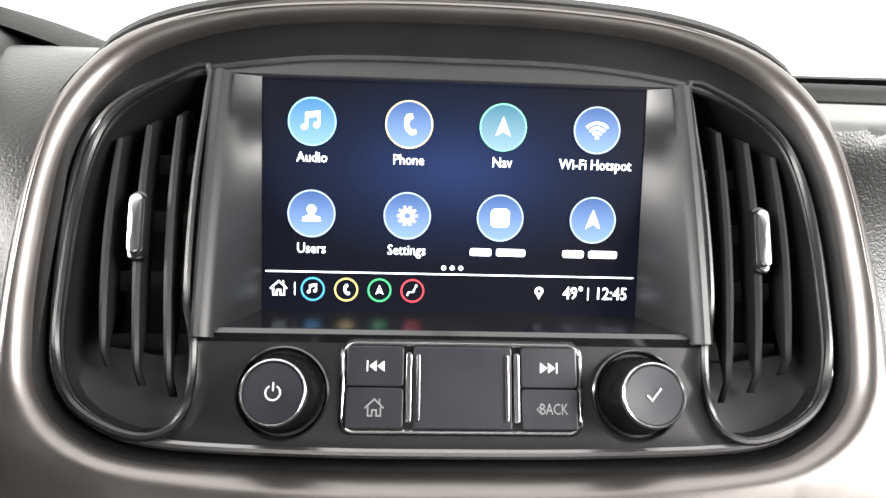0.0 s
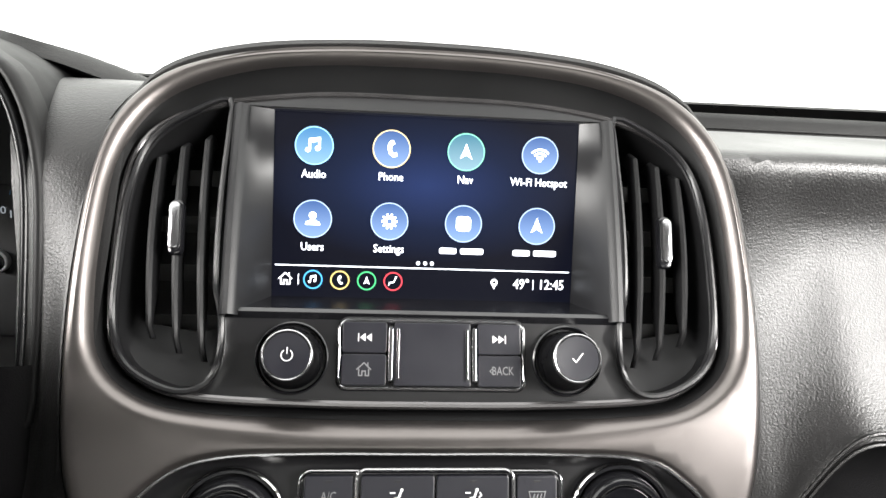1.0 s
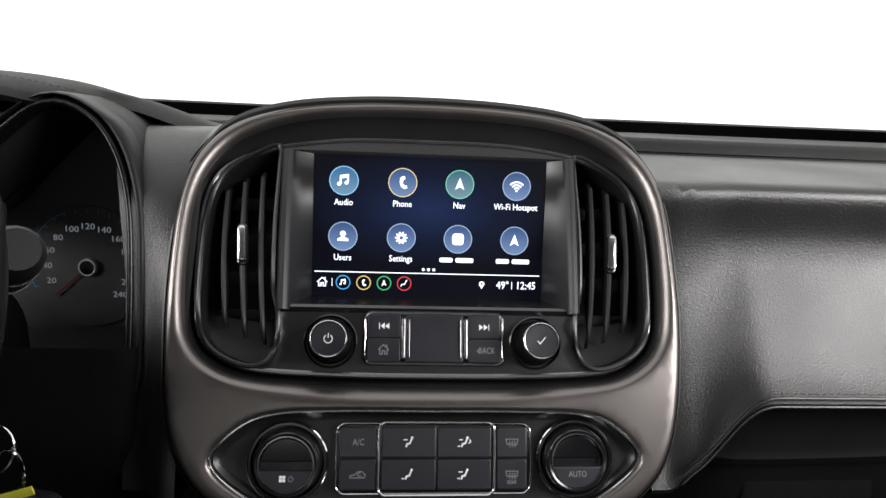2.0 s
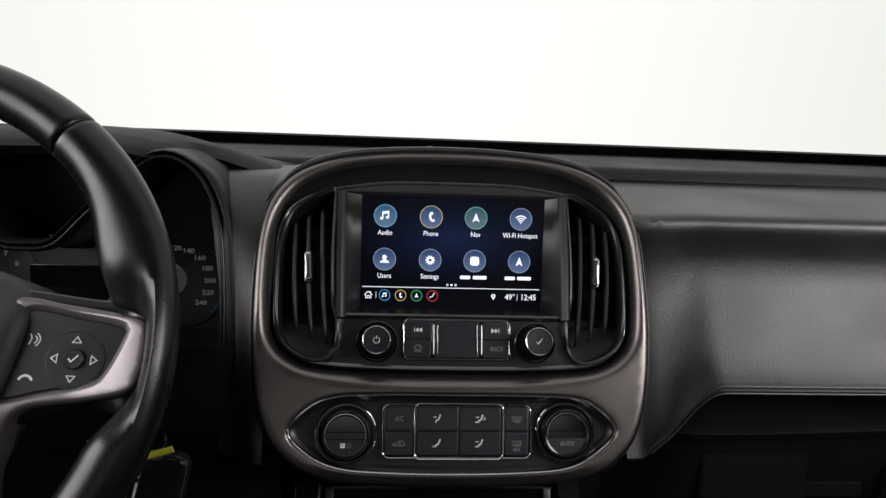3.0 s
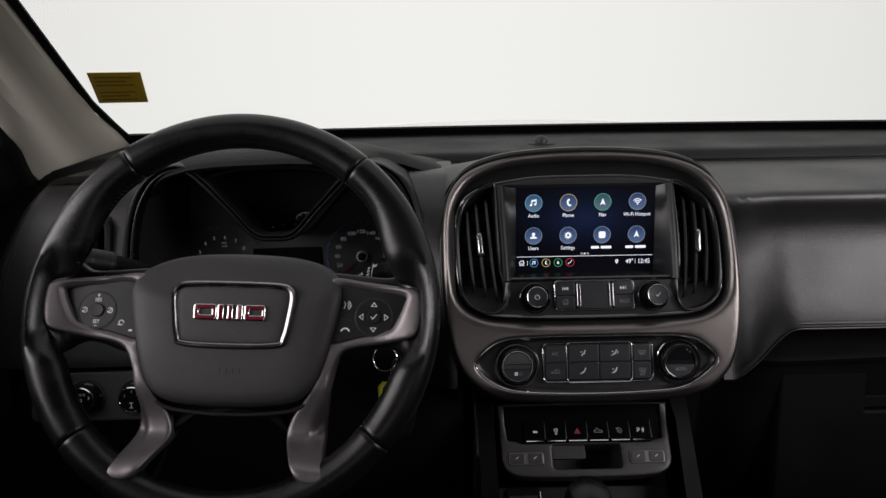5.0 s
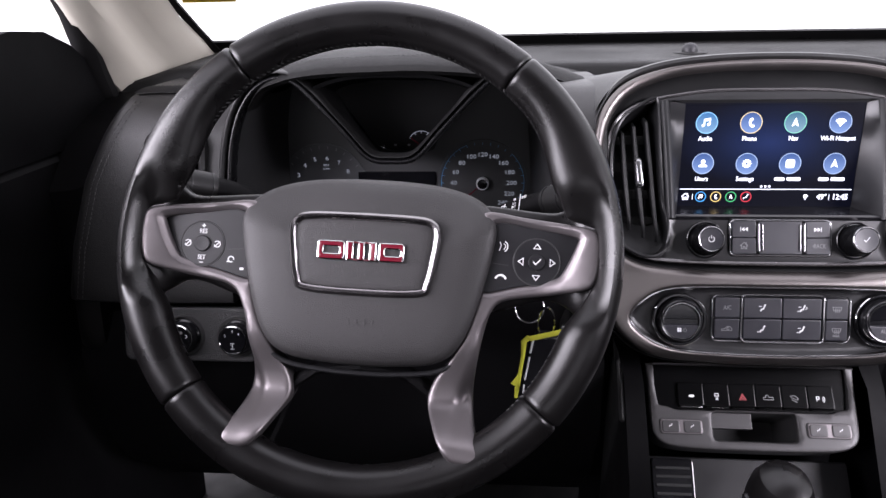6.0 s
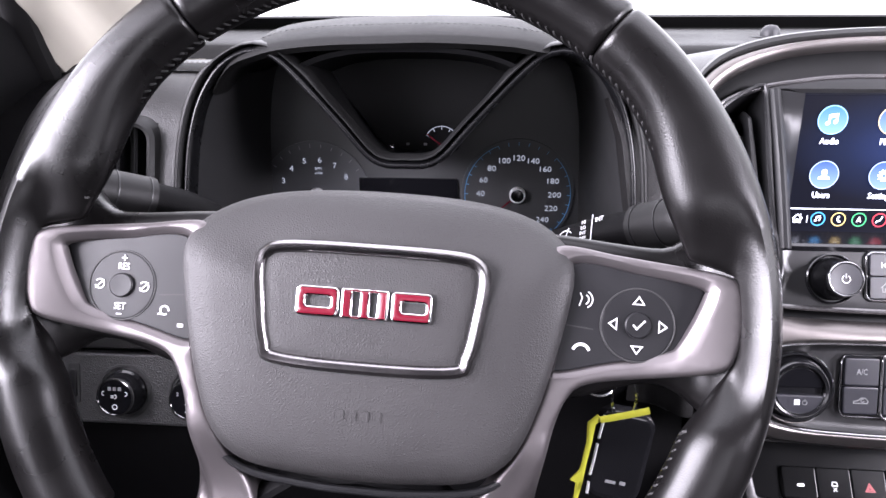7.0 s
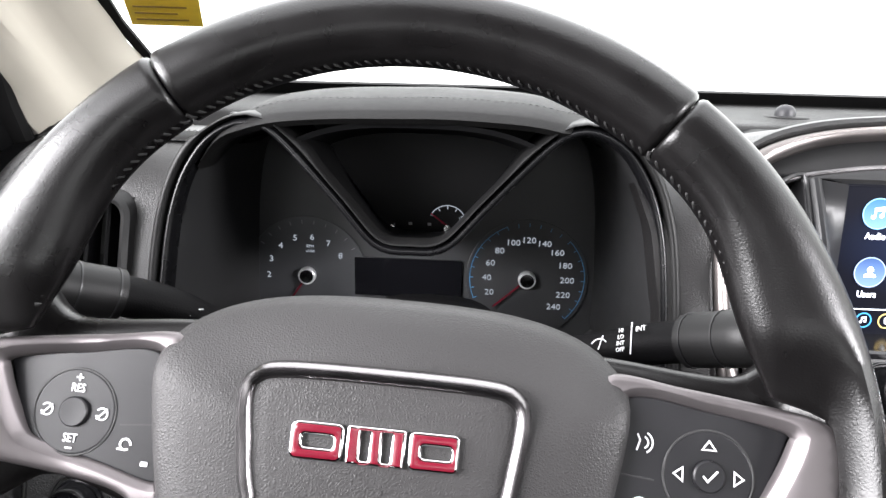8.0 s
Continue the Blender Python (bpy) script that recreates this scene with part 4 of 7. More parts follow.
def symbol(kind, s):
    """Lit symbols as (lines, patches) in units of s."""
    V2 = lambda x, y: Vector((x * s, y * s))
    if kind == "music":
        return [[V2(-0.30, -0.28), V2(-0.30, 0.42), V2(0.36, 0.52), V2(0.36, -0.15)], [V2(-0.30, 0.26), V2(0.36, 0.36)]], [circle(0.17 * s, 14, -0.43 * s, -0.30 * s), circle(0.17 * s, 14, 0.23 * s, -0.18 * s)]
    if kind == "phone":
        return [], [[V2(-0.12, 0.55), V2(0.14, 0.60), V2(0.22, 0.34), V2(0.02, 0.22), V2(0.0, -0.10), V2(0.16, -0.30), V2(0.36, -0.24), V2(0.40, -0.50), V2(0.12, -0.58), V2(-0.16, -0.36), V2(-0.28, 0.0), V2(-0.26, 0.32)]]
    if kind == "arrow":
        return [], [[V2(0, 0.60), V2(0.42, -0.48), V2(0, -0.22)], [V2(0, 0.60), V2(0, -0.22), V2(-0.42, -0.48)]]
    if kind == "wifi":
        return [arc(0.80 * s, 45, 135, 10, 0, -0.40 * s), arc(0.53 * s, 45, 135, 8, 0, -0.40 * s), arc(0.27 * s, 45, 135, 6, 0, -0.40 * s)], [circle(0.10 * s, 12, 0, -0.40 * s)]
    if kind == "user":
        return [], [circle(0.26 * s, 18, 0, 0.24 * s), [V2(-0.52, -0.42), V2(0.52, -0.42), V2(0.46, -0.20), V2(0.16, -0.08), V2(0.10, 0.10), V2(-0.10, 0.10), V2(-0.16, -0.08), V2(-0.46, -0.20)]]
    if kind == "gear":
        teeth = []
        for i in range(10):
            c, d = math.cos(i * math.pi / 5), math.sin(i * math.pi / 5)
            p = lambda a, b: Vector(((a * c - b * d) * s, (a * d + b * c) * s))
            teeth.append([p(0.36, -0.09), p(0.56, -0.06), p(0.56, 0.06), p(0.36, 0.09)])
        return [], teeth + ring_shape(0.18 * s, 0.40 * s, 20)
    if kind == "square":
        return [], [rrect(0.80 * s, 0.80 * s, 0.2 * s, 4)]
    if kind == "house":
        return [[V2(-0.75, 0.02), V2(0, 0.72), V2(0.75, 0.02)], [V2(-0.52, 0.05), V2(-0.52, -0.62), V2(-0.18, -0.62), V2(-0.18, -0.15), V2(0.18, -0.15), V2(0.18, -0.62), V2(0.52, -0.62), V2(0.52, 0.05)], [V2(0.42, 0.4), V2(0.42, 0.72)]], []
    if kind == "seat":
        return [[V2(0.30, 0.36), V2(0.10, -0.12), V2(-0.42, -0.16), V2(-0.55, -0.5)]], [circle(0.13 * s, 10, 0.40 * s, 0.55 * s)]
    if kind == "pin":
        return [], ring_shape(0.22 * s, 0.48 * s, 18, 0, 0.22 * s) + [[V2(-0.36, 0.0), V2(0.36, 0.0), V2(0, -0.72)]]
    return [], []


def lit(u, v, kind, s, mat, parent, lift=0.0009, name="symbol", wide=0.14):
    lines, patches = symbol(kind, s)
    at = on(shifted(SCR, u, v, lift))
    bm = shapes(patches, at, 0.0001)
    add = strokes(lines, wide * s, at, 0.0001)
    me = bpy.data.meshes.new("tmp")
    add.to_mesh(me)
    add.free()
    bm.from_mesh(me)
    bpy.data.meshes.remove(me)
    bmesh.ops.remove_doubles(bm, verts=bm.verts, dist=0.00002)
    return part(name, bm, mat, parent)


ICONS = [(-0.0648, 0.0335, "music", "Audio", RIM_CYAN), (-0.0213, 0.0335, "phone", "Phone", RIM_AMBER), (0.0215, 0.0335, "arrow", "Nav", RIM_GREEN), (0.0648, 0.0335, "wifi", "Wi-Fi Hotspot", LIT_RIM),
         (-0.0648, -0.0078, "user", "Users", LIT_RIM), (-0.0213, -0.0078, "gear", "Settings", LIT_RIM), (0.0215, -0.0078, "square", "", LIT_RIM), (0.0648, -0.0078, "arrow", "", LIT_RIM)]
for u, v, kind, text, rimmat in ICONS:
    icon = part("icon", slab(circle(0.0104, 40), 0.0003, 0.0001, on(shifted(SCR, u, v, 0.0003))), {"Audio": DISC_BLUE, "Nav": DISC_TEAL}.get(text, LIT_DISC), screen)
    part("icon_rim", shapes(ring_shape(0.0102, 0.0108, 44), on(shifted(SCR, u, v, 0.0007)), 0.0001), rimmat, icon)
    lit(u, v, kind, 0.0108 if kind == "square" else 0.0082, LIT, icon)
    if text:
        words(text, 0.0066, shifted(SCR, u, v - 0.0160, 0.0004), LIT, icon, "caption", 0.86)
    else:
        part("caption", shapes([rrect(0.010, 0.0034, 0.001, 3, -0.0085, -0.0160), rrect(0.0135, 0.0034, 0.001, 3, 0.0055, -0.0160)], on(shifted(SCR, u, v, 0.0004)), 0.0001), LIT, icon)
part("divider", shapes([rrect(0.171, 0.0006, 0.0002, 2, 0, -0.0345)], on(shifted(SCR, 0, 0, 0.0004)), 0.0001), LIT, screen, "thin white line")
for k, u in enumerate((-0.004, 0.0, 0.004)):
    part("page_dot", shapes(ring_shape(0.00005 if k == 1 else 0.0006, 0.0011, 14), on(shifted(SCR, u, -0.0315, 0.0004)), 0.0001), LIT, screen)
lit(-0.0795, -0.0425, "house", 0.0048, LIT, screen, 0.0004, "home_symbol")
part("divider", shapes([rrect(0.0004, 0.006, 0.0001, 1, -0.0722, -0.0425)], on(shifted(SCR, 0, 0, 0.0004)), 0.0001), LIT, screen)
for u, kind, mat in ((-0.0640, "music", LIT_CYAN), (-0.0487, "phone", LIT_AMBER), (-0.0334, "arrow", LIT_GREEN), (-0.0182, "seat", LIT_RED)):
    ic = part("shortcut_ring", shapes(ring_shape(0.0047, 0.0055, 36), on(shifted(SCR, u, -0.0425, 0.0004)), 0.0001), mat, screen)
    lit(u, -0.0425, kind, 0.0043, LIT, ic, 0.0004)
lit(0.0410, -0.0425, "pin", 0.0042, LIT, screen, 0.0004, "map_pin")
words("49\u00b0", 0.0082, shifted(SCR, 0.0572, -0.0425, 0.0004), LIT, screen, "readout", 0.86)
part("divider", shapes([rrect(0.0004, 0.006, 0.0001, 1, 0.0643, -0.0425)], on(shifted(SCR, 0, 0, 0.0004)), 0.0001), LIT, screen)
words("12:45", 0.0082, shifted(SCR, 0.0752, -0.0425, 0.0004), LIT, screen, "readout", 0.86)

# ---- the two rotary knobs under the screen ----
def rotary_knob(x, z, sign, label):
    m = stack_place(x, z, -0.0025)
    k = thing("rotary_knob", m, label, "knob", "rotary knobs")
    part("collar", lathe(((0.0185, -0.002), (0.0185, 0.002), (0.0178, 0.0026), (0.0168, 0.0012), (0.0165, -0.002)), 48, on(m)), GLOSS, k, "gloss black collar")
    part("barrel", lathe(((0.0158, -0.002), (0.0155, 0.004), (0.0140, 0.010), (0.0126, 0.0175), (0.0121, 0.0195)), 48, on(m)), BEAD, k)
    part("chrome_ring", lathe(((0.0124, 0.0186), (0.0125, 0.0200), (0.0123, 0.0209), (0.0118, 0.0213), (0.0113, 0.0211), (0.0111, 0.0203)), 48, on(m), cap=False), RINGS, k, "bright chrome ring")
    part("cap", lathe(((0.0113, 0.017), (0.0112, 0.0203), (0.0108, 0.0208), (0.005, 0.0204), (0.0003, 0.0203)), 48, on(m)), BUTTON, k, "dark soft-touch cap")
    at = on(shifted(m, 0, 0, 0.0206))
    if sign == "power":
        part("marking", strokes([arc(0.0027, 125, 415, 16), [(0, 0.0008), (0, 0.0036)]], 0.00055, at), MARK, k)
    else:
        part("marking", strokes([[(-0.0024, -0.0002), (-0.0008, -0.0020), (0.0028, 0.0024)]], 0.00055, at), MARK, k)
    return k


rotary_knob(-0.0690, 0.9650, "power", "black power and volume knob with a chrome ring")
rotary_knob(0.0738, 0.9655, "tick", "black selector knob with a chrome ring and tick mark")

# ---- media buttons ----
MEDIA = stack_place(0.0025, 0.9675, -0.0025)
media = thing("media_button_panel", MEDIA, "black media button panel with a blank pad and four keys", "button panel")
part("well", slab(rrect(0.0985, 0.0375, 0.0055, 6), 0.0012, 0.0006, on(shifted(MEDIA, 0, 0, -0.0002))), GLOSS, media, "gloss black recessed base")
part("edge_trim", tube([on(MEDIA)(p.x, p.y, 0.0014) for p in rrect(0.0955, 0.0345, 0.005, 8)], 0.0008, 8, closed=True), RINGS, media, "bright edge line")
for u, v, sym in ((-0.0350, 0.0082, "prev"), (-0.0350, -0.0082, "home"), (0.0350, 0.0082, "next"), (0.0350, -0.0082, "back")):
    key = part("key", slab(rrect(0.0226, 0.0158, 0.0014, 4), 0.0026, 0.0004, on(shifted(MEDIA, u, v, 0.0009))), BUTTON, media)
    at, m = on(shifted(MEDIA, u, v, 0.0033)), shifted(MEDIA, u, v, 0.0034)
    tri = lambda x, d: [(x, 0), (x + d * 0.0028, 0.0021), (x + d * 0.0028, -0.0021)]
    if sym == "prev":
        part("marking", shapes([tri(-0.0024, 1), tri(0.0008, 1), [(-0.0034, -0.0021), (-0.0029, -0.0021), (-0.0029, 0.0021), (-0.0034, 0.0021)]], at), MARK, key)
    elif sym == "next":
        part("marking", shapes([tri(0.0024, -1), tri(-0.0008, -1), [(0.0034, -0.0021), (0.0029, -0.0021), (0.0029, 0.0021), (0.0034, 0.0021)]], at), MARK, key)
    elif sym == "home":
        part("marking", strokes(symbol("house", 0.0048)[0], 0.0006, at), FAINT, key)
    else:
        words("BACK", 0.0062, shifted(m, 0.0016, 0, 0), FAINT, key, "marking", 0.72)
        part("marking", strokes([[(-0.0052, 0), (-0.0036, 0.0014), (-0.0036, -0.0014), (-0.0052, 0)]], 0.0004, at), FAINT, key)
part("blank_pad", slab(rrect(0.0395, 0.0322, 0.0008, 3), 0.0026, 0.0004, on(shifted(MEDIA, 0, 0, 0.0009))), BUTTON, media, "blank grained centre pad")
for s in (-1, 1):
    part("ridge", slab(rrect(0.0022, 0.0275, 0.0010, 4), 0.0034, 0.0009, on(shifted(MEDIA, s * 0.0216, 0, 0.0012))), RINGS, media, "bright upright ridge")
    part("ridge", slab(rrect(0.0013, 0.0262, 0.0006, 4), 0.0016, 0.0005, on(shifted(MEDIA, s * 0.0178, 0, 0.0030))), SMOKE, media, "grey upright ridge")

# ---- climate panel ----
CLIM = stack_place(0.0, 0.890, -0.0045)
climate = thing("climate_panel", CLIM, "black climate control panel with two dials and eight keys", "climate controls")
part("base", panel(offset(POD, -0.0012), [], S, rim=((-0.006, -0.0035), (-0.003, -0.0030), (-0.001, -0.0012), (0, -0.0005), (0, -0.008))), PANEL, climate, "satin black panel base", angle=60)
edge = [curl(p.x, p.y, 0.0052) for p in offset(POD, -0.0004)]
part("edge_trim", tube(edge, 0.0010, 8, closed=True), RINGS, climate, "thin bright line round the panel")


def climate_key(u0, u1, v0, v1, parent, r=0.0015):
    c = ((u0 + u1) / 2, (v0 + v1) / 2)
    m = stack_place(c[0], c[1], -0.003)
    return part("key", slab(rrect(abs(u1 - u0) - 0.0009, (abs(v1 - v0) - 0.0009) * 1.05, r, 4), 0.0040, 0.0008, on(m)), BUTTON, parent), shifted(m, 0, 0, 0.0041)


part("key_frame", tube([S(p.x + 0.0035, p.y, 0.0004) for p in rrect(0.131, 0.0435, 0.006, 8, 0, 0.8925)], 0.0007, 8, closed=True), SMOKE, climate, "thin bright line round the keys")
part("key_bed", slab(rrect(0.130, 0.0435, 0.006, 6), 0.0016, 0.0005, on(stack_place(0.0035, 0.8925, -0.0035))), GLOSS, climate)
part("key_divider", tube([S(p.x + 0.005, p.y, 0.0014) for p in rrect(0.0782, 0.0450, 0.005, 8, 0, 0.8925)], 0.0010, 8, closed=True), RINGS, climate, "bright frame round the four centre keys")
CLIMATE_KEYS = [(-0.0600, -0.0350, 0.8925, 0.9125, "ac"), (-0.0600, -0.0350, 0.8725, 0.8925, "recirc"), (-0.0325, 0.0050, 0.8925, 0.9125, "face"), (0.0050, 0.0425, 0.8925, 0.9125, "mix"),
        (-0.0325, 0.0050, 0.8725, 0.8925, "feet"), (0.0050, 0.0425, 0.8725, 0.8925, "both"), (0.0455, 0.0670, 0.8925, 0.9125, "front"), (0.0455, 0.0670, 0.8725, 0.8925, "rear")]
for u0, u1, v0, v1, sym in CLIMATE_KEYS:
    key, m = climate_key(u0, u1, v0, v1, climate)
    at = on(m)
    if sym == "ac":
        words("A/C", 0.0062, m, FAINT, key, "marking", 0.75)
    elif sym == "recirc":
        part("marking", strokes([[(-0.005, -0.0018), (0.0045, -0.0018), (0.005, 0.0), (0.003, 0.0022), (0.0, 0.0022), (-0.0018, 0.0002), (-0.005, -0.0004), (-0.005, -0.0018)], arc(0.0012, 60, 330, 8, 0.0012, 0.0003)], 0.0005, at), FAINT, key)
    elif sym in ("front", "rear"):
        box_line = [(-0.0034, -0.0012), (-0.0042, 0.0022), (0.0042, 0.0022), (0.0034, -0.0012), (-0.0034, -0.0012)]
        waves = [[(x, -0.003), (x + 0.0005, -0.0016), (x - 0.0003, -0.0004), (x + 0.0003, 0.001)] for x in (-0.0016, 0.0002, 0.002)]
        part("marking", strokes([box_line] + waves, 0.00045, at), FAINT, key)
        if sym == "rear":
            words("REAR", 0.0034, shifted(m, 0, -0.0052, 0), FAINT, key, "marking", 0.8)
    else:
        body = [(0.0016, 0.0022), (0.0005, -0.0006), (-0.0013, -0.0009), (-0.0019, -0.0026)]
        seat = [strokes([body], 0.0011, at), shapes([circle(0.0008, 10, 0.0020, 0.0032)], at)]
        marks = []
        if sym in ("face", "mix", "both"):
            marks += [[(-0.0036, 0.0018), (-0.0014, 0.0018)]]
        if sym in ("feet", "mix", "both"):
            marks += [[(-0.0044, -0.0024), (-0.0032, -0.0024)]]
        if sym == "mix":
            marks += [[(0.0030, -0.0004), (0.0042, 0.0006), (0.0036, 0.0018)]]
        seat.append(strokes(marks or [[(0, 0), (0.0001, 0)]], 0.0007, at))
        bm = bmesh.new()
        for q in seat:
            me = bpy.data.meshes.new("tmp")
            q.to_mesh(me)
            q.free()
            bm.from_mesh(me)
            bpy.data.meshes.remove(me)
        part("marking", bm, MARK, key)
    if sym not in ("recirc", "feet", "both"):
        part("lamp", shapes([rrect(0.0036, 0.0010, 0.0003, 2, 0, 0.0072)], at, 0.0002), DARK, key)


def climate_dial(x, z, text):
    m = stack_place(x, z, -0.003)
    d = part("dial", lathe(((0.0265, -0.002), (0.0265, 0.0035), (0.0255, 0.0046), (0.0240, 0.0046), (0.0232, 0.0034), (0.0228, 0.0)), 56, on(m)), GLOSS, climate, "gloss black ringed dial")
    part("chrome_ring", lathe(((0.0268, 0.0036), (0.0266, 0.0050), (0.0260, 0.0056), (0.0254, 0.0050), (0.0252, 0.0040)), 56, on(m), cap=False), CHROME, d, "thin chrome ring")
    part("inner_ring", lathe(((0.0180, 0.0118), (0.0178, 0.0127), (0.0173, 0.0127), (0.0171, 0.0112)), 56, on(m), cap=False), SMOKE, d, "dark chrome ring")
    part("grip", lathe(((0.0225, 0.0), (0.0222, 0.006), (0.0206, 0.0115), (0.0196, 0.0125), (0.0180, 0.0120), (0.0176, 0.0090)), 56, on(m)), GLOSS, d)
    half_up = [Vector((0.0172 * math.cos(t), 0.0172 * math.sin(t))) for t in [radians(8 + 164 * i / 24) for i in range(25)]]
    half_dn = [Vector((0.0172 * math.cos(t), 0.0172 * math.sin(t))) for t in [radians(-172 + 164 * i / 24) for i in range(25)]]
    half_up = [Vector((p.x, max(p.y, -0.001) )) for p in half_up]
    part("window", slab(half_up, 0.002, 0.0006, on(shifted(m, 0, -0.001, 0.0088))), LCD, d, "dark display window")
    part("push_cap", slab(half_dn, 0.003, 0.0009, on(shifted(m, 0, -0.0016, 0.0088))), BUTTON, d)
    mm = shifted(m, 0, -0.0090, 0.0119)
    if text:
        words(text, 0.0056, mm, FAINT, d, "marking", 0.8)
    else:
        part("marking", shapes([rrect(0.0018, 0.0018, 0.0003, 2, -0.0030 + 0.0021 * i, 0.0010 - 0.0021 * j) for i in range(2) for j in range(2)], on(mm), 0.0002), MARK, d)
        part("marking", strokes([arc(0.0016, 120, 420, 10, 0.0034, -0.0002), [(0.0034, 0.0006), (0.0034, 0.0022)]], 0.0004, on(mm)), FAINT, d)
    return d


climate_dial(-0.0935, 0.8905, "")
climate_dial(0.0995, 0.8925, "AUTO")

# ---- instrument cluster ----
def front_y(z):
    return 0.40 - 0.25 * (1.11 - z)


CLUSTER = thing("instrument_cluster", (-0.386, 0.45, 0.95), "unlit instrument cluster with two round dials under a hood", "instrument cluster")
HALF = [(0.0, 1.0325), (0.016, 1.033), (0.031, 1.040), (0.0535, 1.064), (0.081, 1.092), (0.100, 1.1095), (0.1125, 1.1160), (0.126, 1.1160), (0.1415, 1.108), (0.153, 1.095), (0.163, 1.075), (0.170, 1.045), (0.1735, 1.0), (0.175, 0.95), (0.170, 0.925), (0.12, 0.915)]
WELL = smooth_loop([(-0.386 + u, z) for u, z in HALF] + [(-0.386 - u, z) for u, z in reversed(HALF[1:])], 150)
def ridge_ring(o, dy, sink=0.0):
    """One loop of the padded ridge, drawn close to the dials at the lobes' tops and in the valley."""
    out = []
    for a, b in zip(offset(WELL, 0.0070), offset(WELL, o)):
        k = 0.62 * step(1.098, 1.116, a.y) + 0.70 * (1 - step(0.060, 0.105, abs(a.x + 0.386))) * step(0.99, 1.02, a.y)
        q = a.lerp(b, 1 - k)
        out.append(Vector((q.x, front_y(q.y) + dy, q.y - sink * (1 - step(0.045, 0.10, abs(q.x + 0.386))) * step(0.99, 1.02, q.y))))
    return out


bm = bmesh.new()
skin(bm, [ridge_ring(o, dy) for o, dy in ((0.0148, 0.016), (0.0146, 0.004), (0.0138, 0.0006), (0.0122, -0.0016), (0.0104, -0.0022), (0.0088, -0.0014), (0.0076, 0.0012), (0.0070, 0.006))])
part("cowl_ridge", bm, COWL, CLUSTER, "black padded ridge round the dials", angle=60)
bm = bmesh.new()
skin(bm, [ridge_ring(0.0152, 0.094, 0.024), ridge_ring(0.0150, 0.05, 0.008), ridge_ring(0.0147, 0.015)])
part("ridge_shelf", bm, DEEP, CLUSTER, "matt black shelf behind the ridge", angle=60)
bm = bmesh.new()
skin(bm, [[Vector((p.x, front_y(p.y) + dy, p.y)) for p in offset(WELL, o)] for o, dy in ((0.0071, 0.006), (0.0062, 0.0034), (0.0050, 0.0006), (0.0038, -0.0008), (0.0024, -0.0008), (0.0010, 0.0008), (0.0, 0.0036), (-0.0008, 0.008), (-0.0011, 0.014))])
part("bezel", bm, BEAD, CLUSTER, "satin black rolled bezel round the dials", angle=60)


def drawn_in(p, d):
    """A point of the well's wall, drawn towards the dials at the well's sides."""
    u = p.x + 0.386
    return p.x - math.copysign(d * step(0.125, 0.168, abs(u)), u)


bm = bmesh.new()
skin(bm, [[Vector((drawn_in(p, d), (front_y(p.y) + dy) * (1 - k) + 0.506 * k, p.y)) for p in offset(WELL, o)] for o, dy, k, d in ((-0.0010, 0.013, 0, 0), (-0.002, 0.03, 0, 0.002), (-0.004, 0.05, 0.2, 0.006), (-0.006, 0.07, 0.6, 0.011), (-0.009, 0.08, 1.0, 0.015))])
part("well_wall", bm, WELLWALL, CLUSTER, "satin dark wall of the dial well", angle=60)
part("gauge_plate", box(-0.556, -0.218, 0.507, 0.515, 0.90, 1.118), GAUGE, CLUSTER, "dark gauge plate")
FACEM = Matrix(((1, 0, 0, 0), (0, 0, -1, 0.5065), (0, 1, 0, 0), (0, 0, 0, 1)))


def gauge(x, z, r, numbers, a0, da, size, needle, label):
    m = shifted(FACEM, x, z, 0)
    # The rev counter's disc is a paler grey, for light falling on it.
    g = part("dial", slab(circle(r, 56), 0.0012, 0.0004, on(m)), DIAL if needle is None else GAUGE, CLUSTER, label)
    for i, text in enumerate(numbers):
        a = radians(a0 + da * i)
        words(text, size, shifted(m, r * 0.655 * math.cos(a), r * 0.655 * math.sin(a), 0.0014), GLOW_FIGURE, g, "figure", 1.12)
    ticks = [[(r * 0.88 * math.cos(radians(a0 + da * i / 2)), r * 0.88 * math.sin(radians(a0 + da * i / 2))), (r * 0.935 * math.cos(radians(a0 + da * i / 2)), r * 0.935 * math.sin(radians(a0 + da * i / 2)))] for i in range(2 * len(numbers) - 1)]
    part("scale", strokes(ticks, 0.0005, on(shifted(m, 0, 0, 0.0012))), BLUE if needle is not None else FAINT, g)
    if needle is not None:
        for b0, b1 in ((0, 4), (7, len(numbers) - 1)):
            part("scale_arc", strokes([arc(r * 0.935, a0 + da * b0, a0 + da * b1, 14)], 0.0005, on(shifted(m, 0, 0, 0.0012))), BLUE, g, "blue scale line")
    na = radians(needle if needle is not None else 236)
    part("needle", strokes([[(0.004 * math.cos(na), 0.004 * math.sin(na)), (r * 0.72 * math.cos(na), r * 0.72 * math.sin(na))]], 0.0014, on(shifted(m, 0, 0, 0.0032)), 0.0006), RED, g, "red needle")
    part("hub", lathe(((0.0078, 0.001), (0.0078, 0.006), (0.0070, 0.0068), (0.0062, 0.0066)), 28, on(m)), ALU, g, "bright-ringed needle hub")
    part("hub_cap", lathe(((0.0064, 0.004), (0.0062, 0.0070), (0.0002, 0.0074)), 28, on(m)), SMOKE, g)
    return g


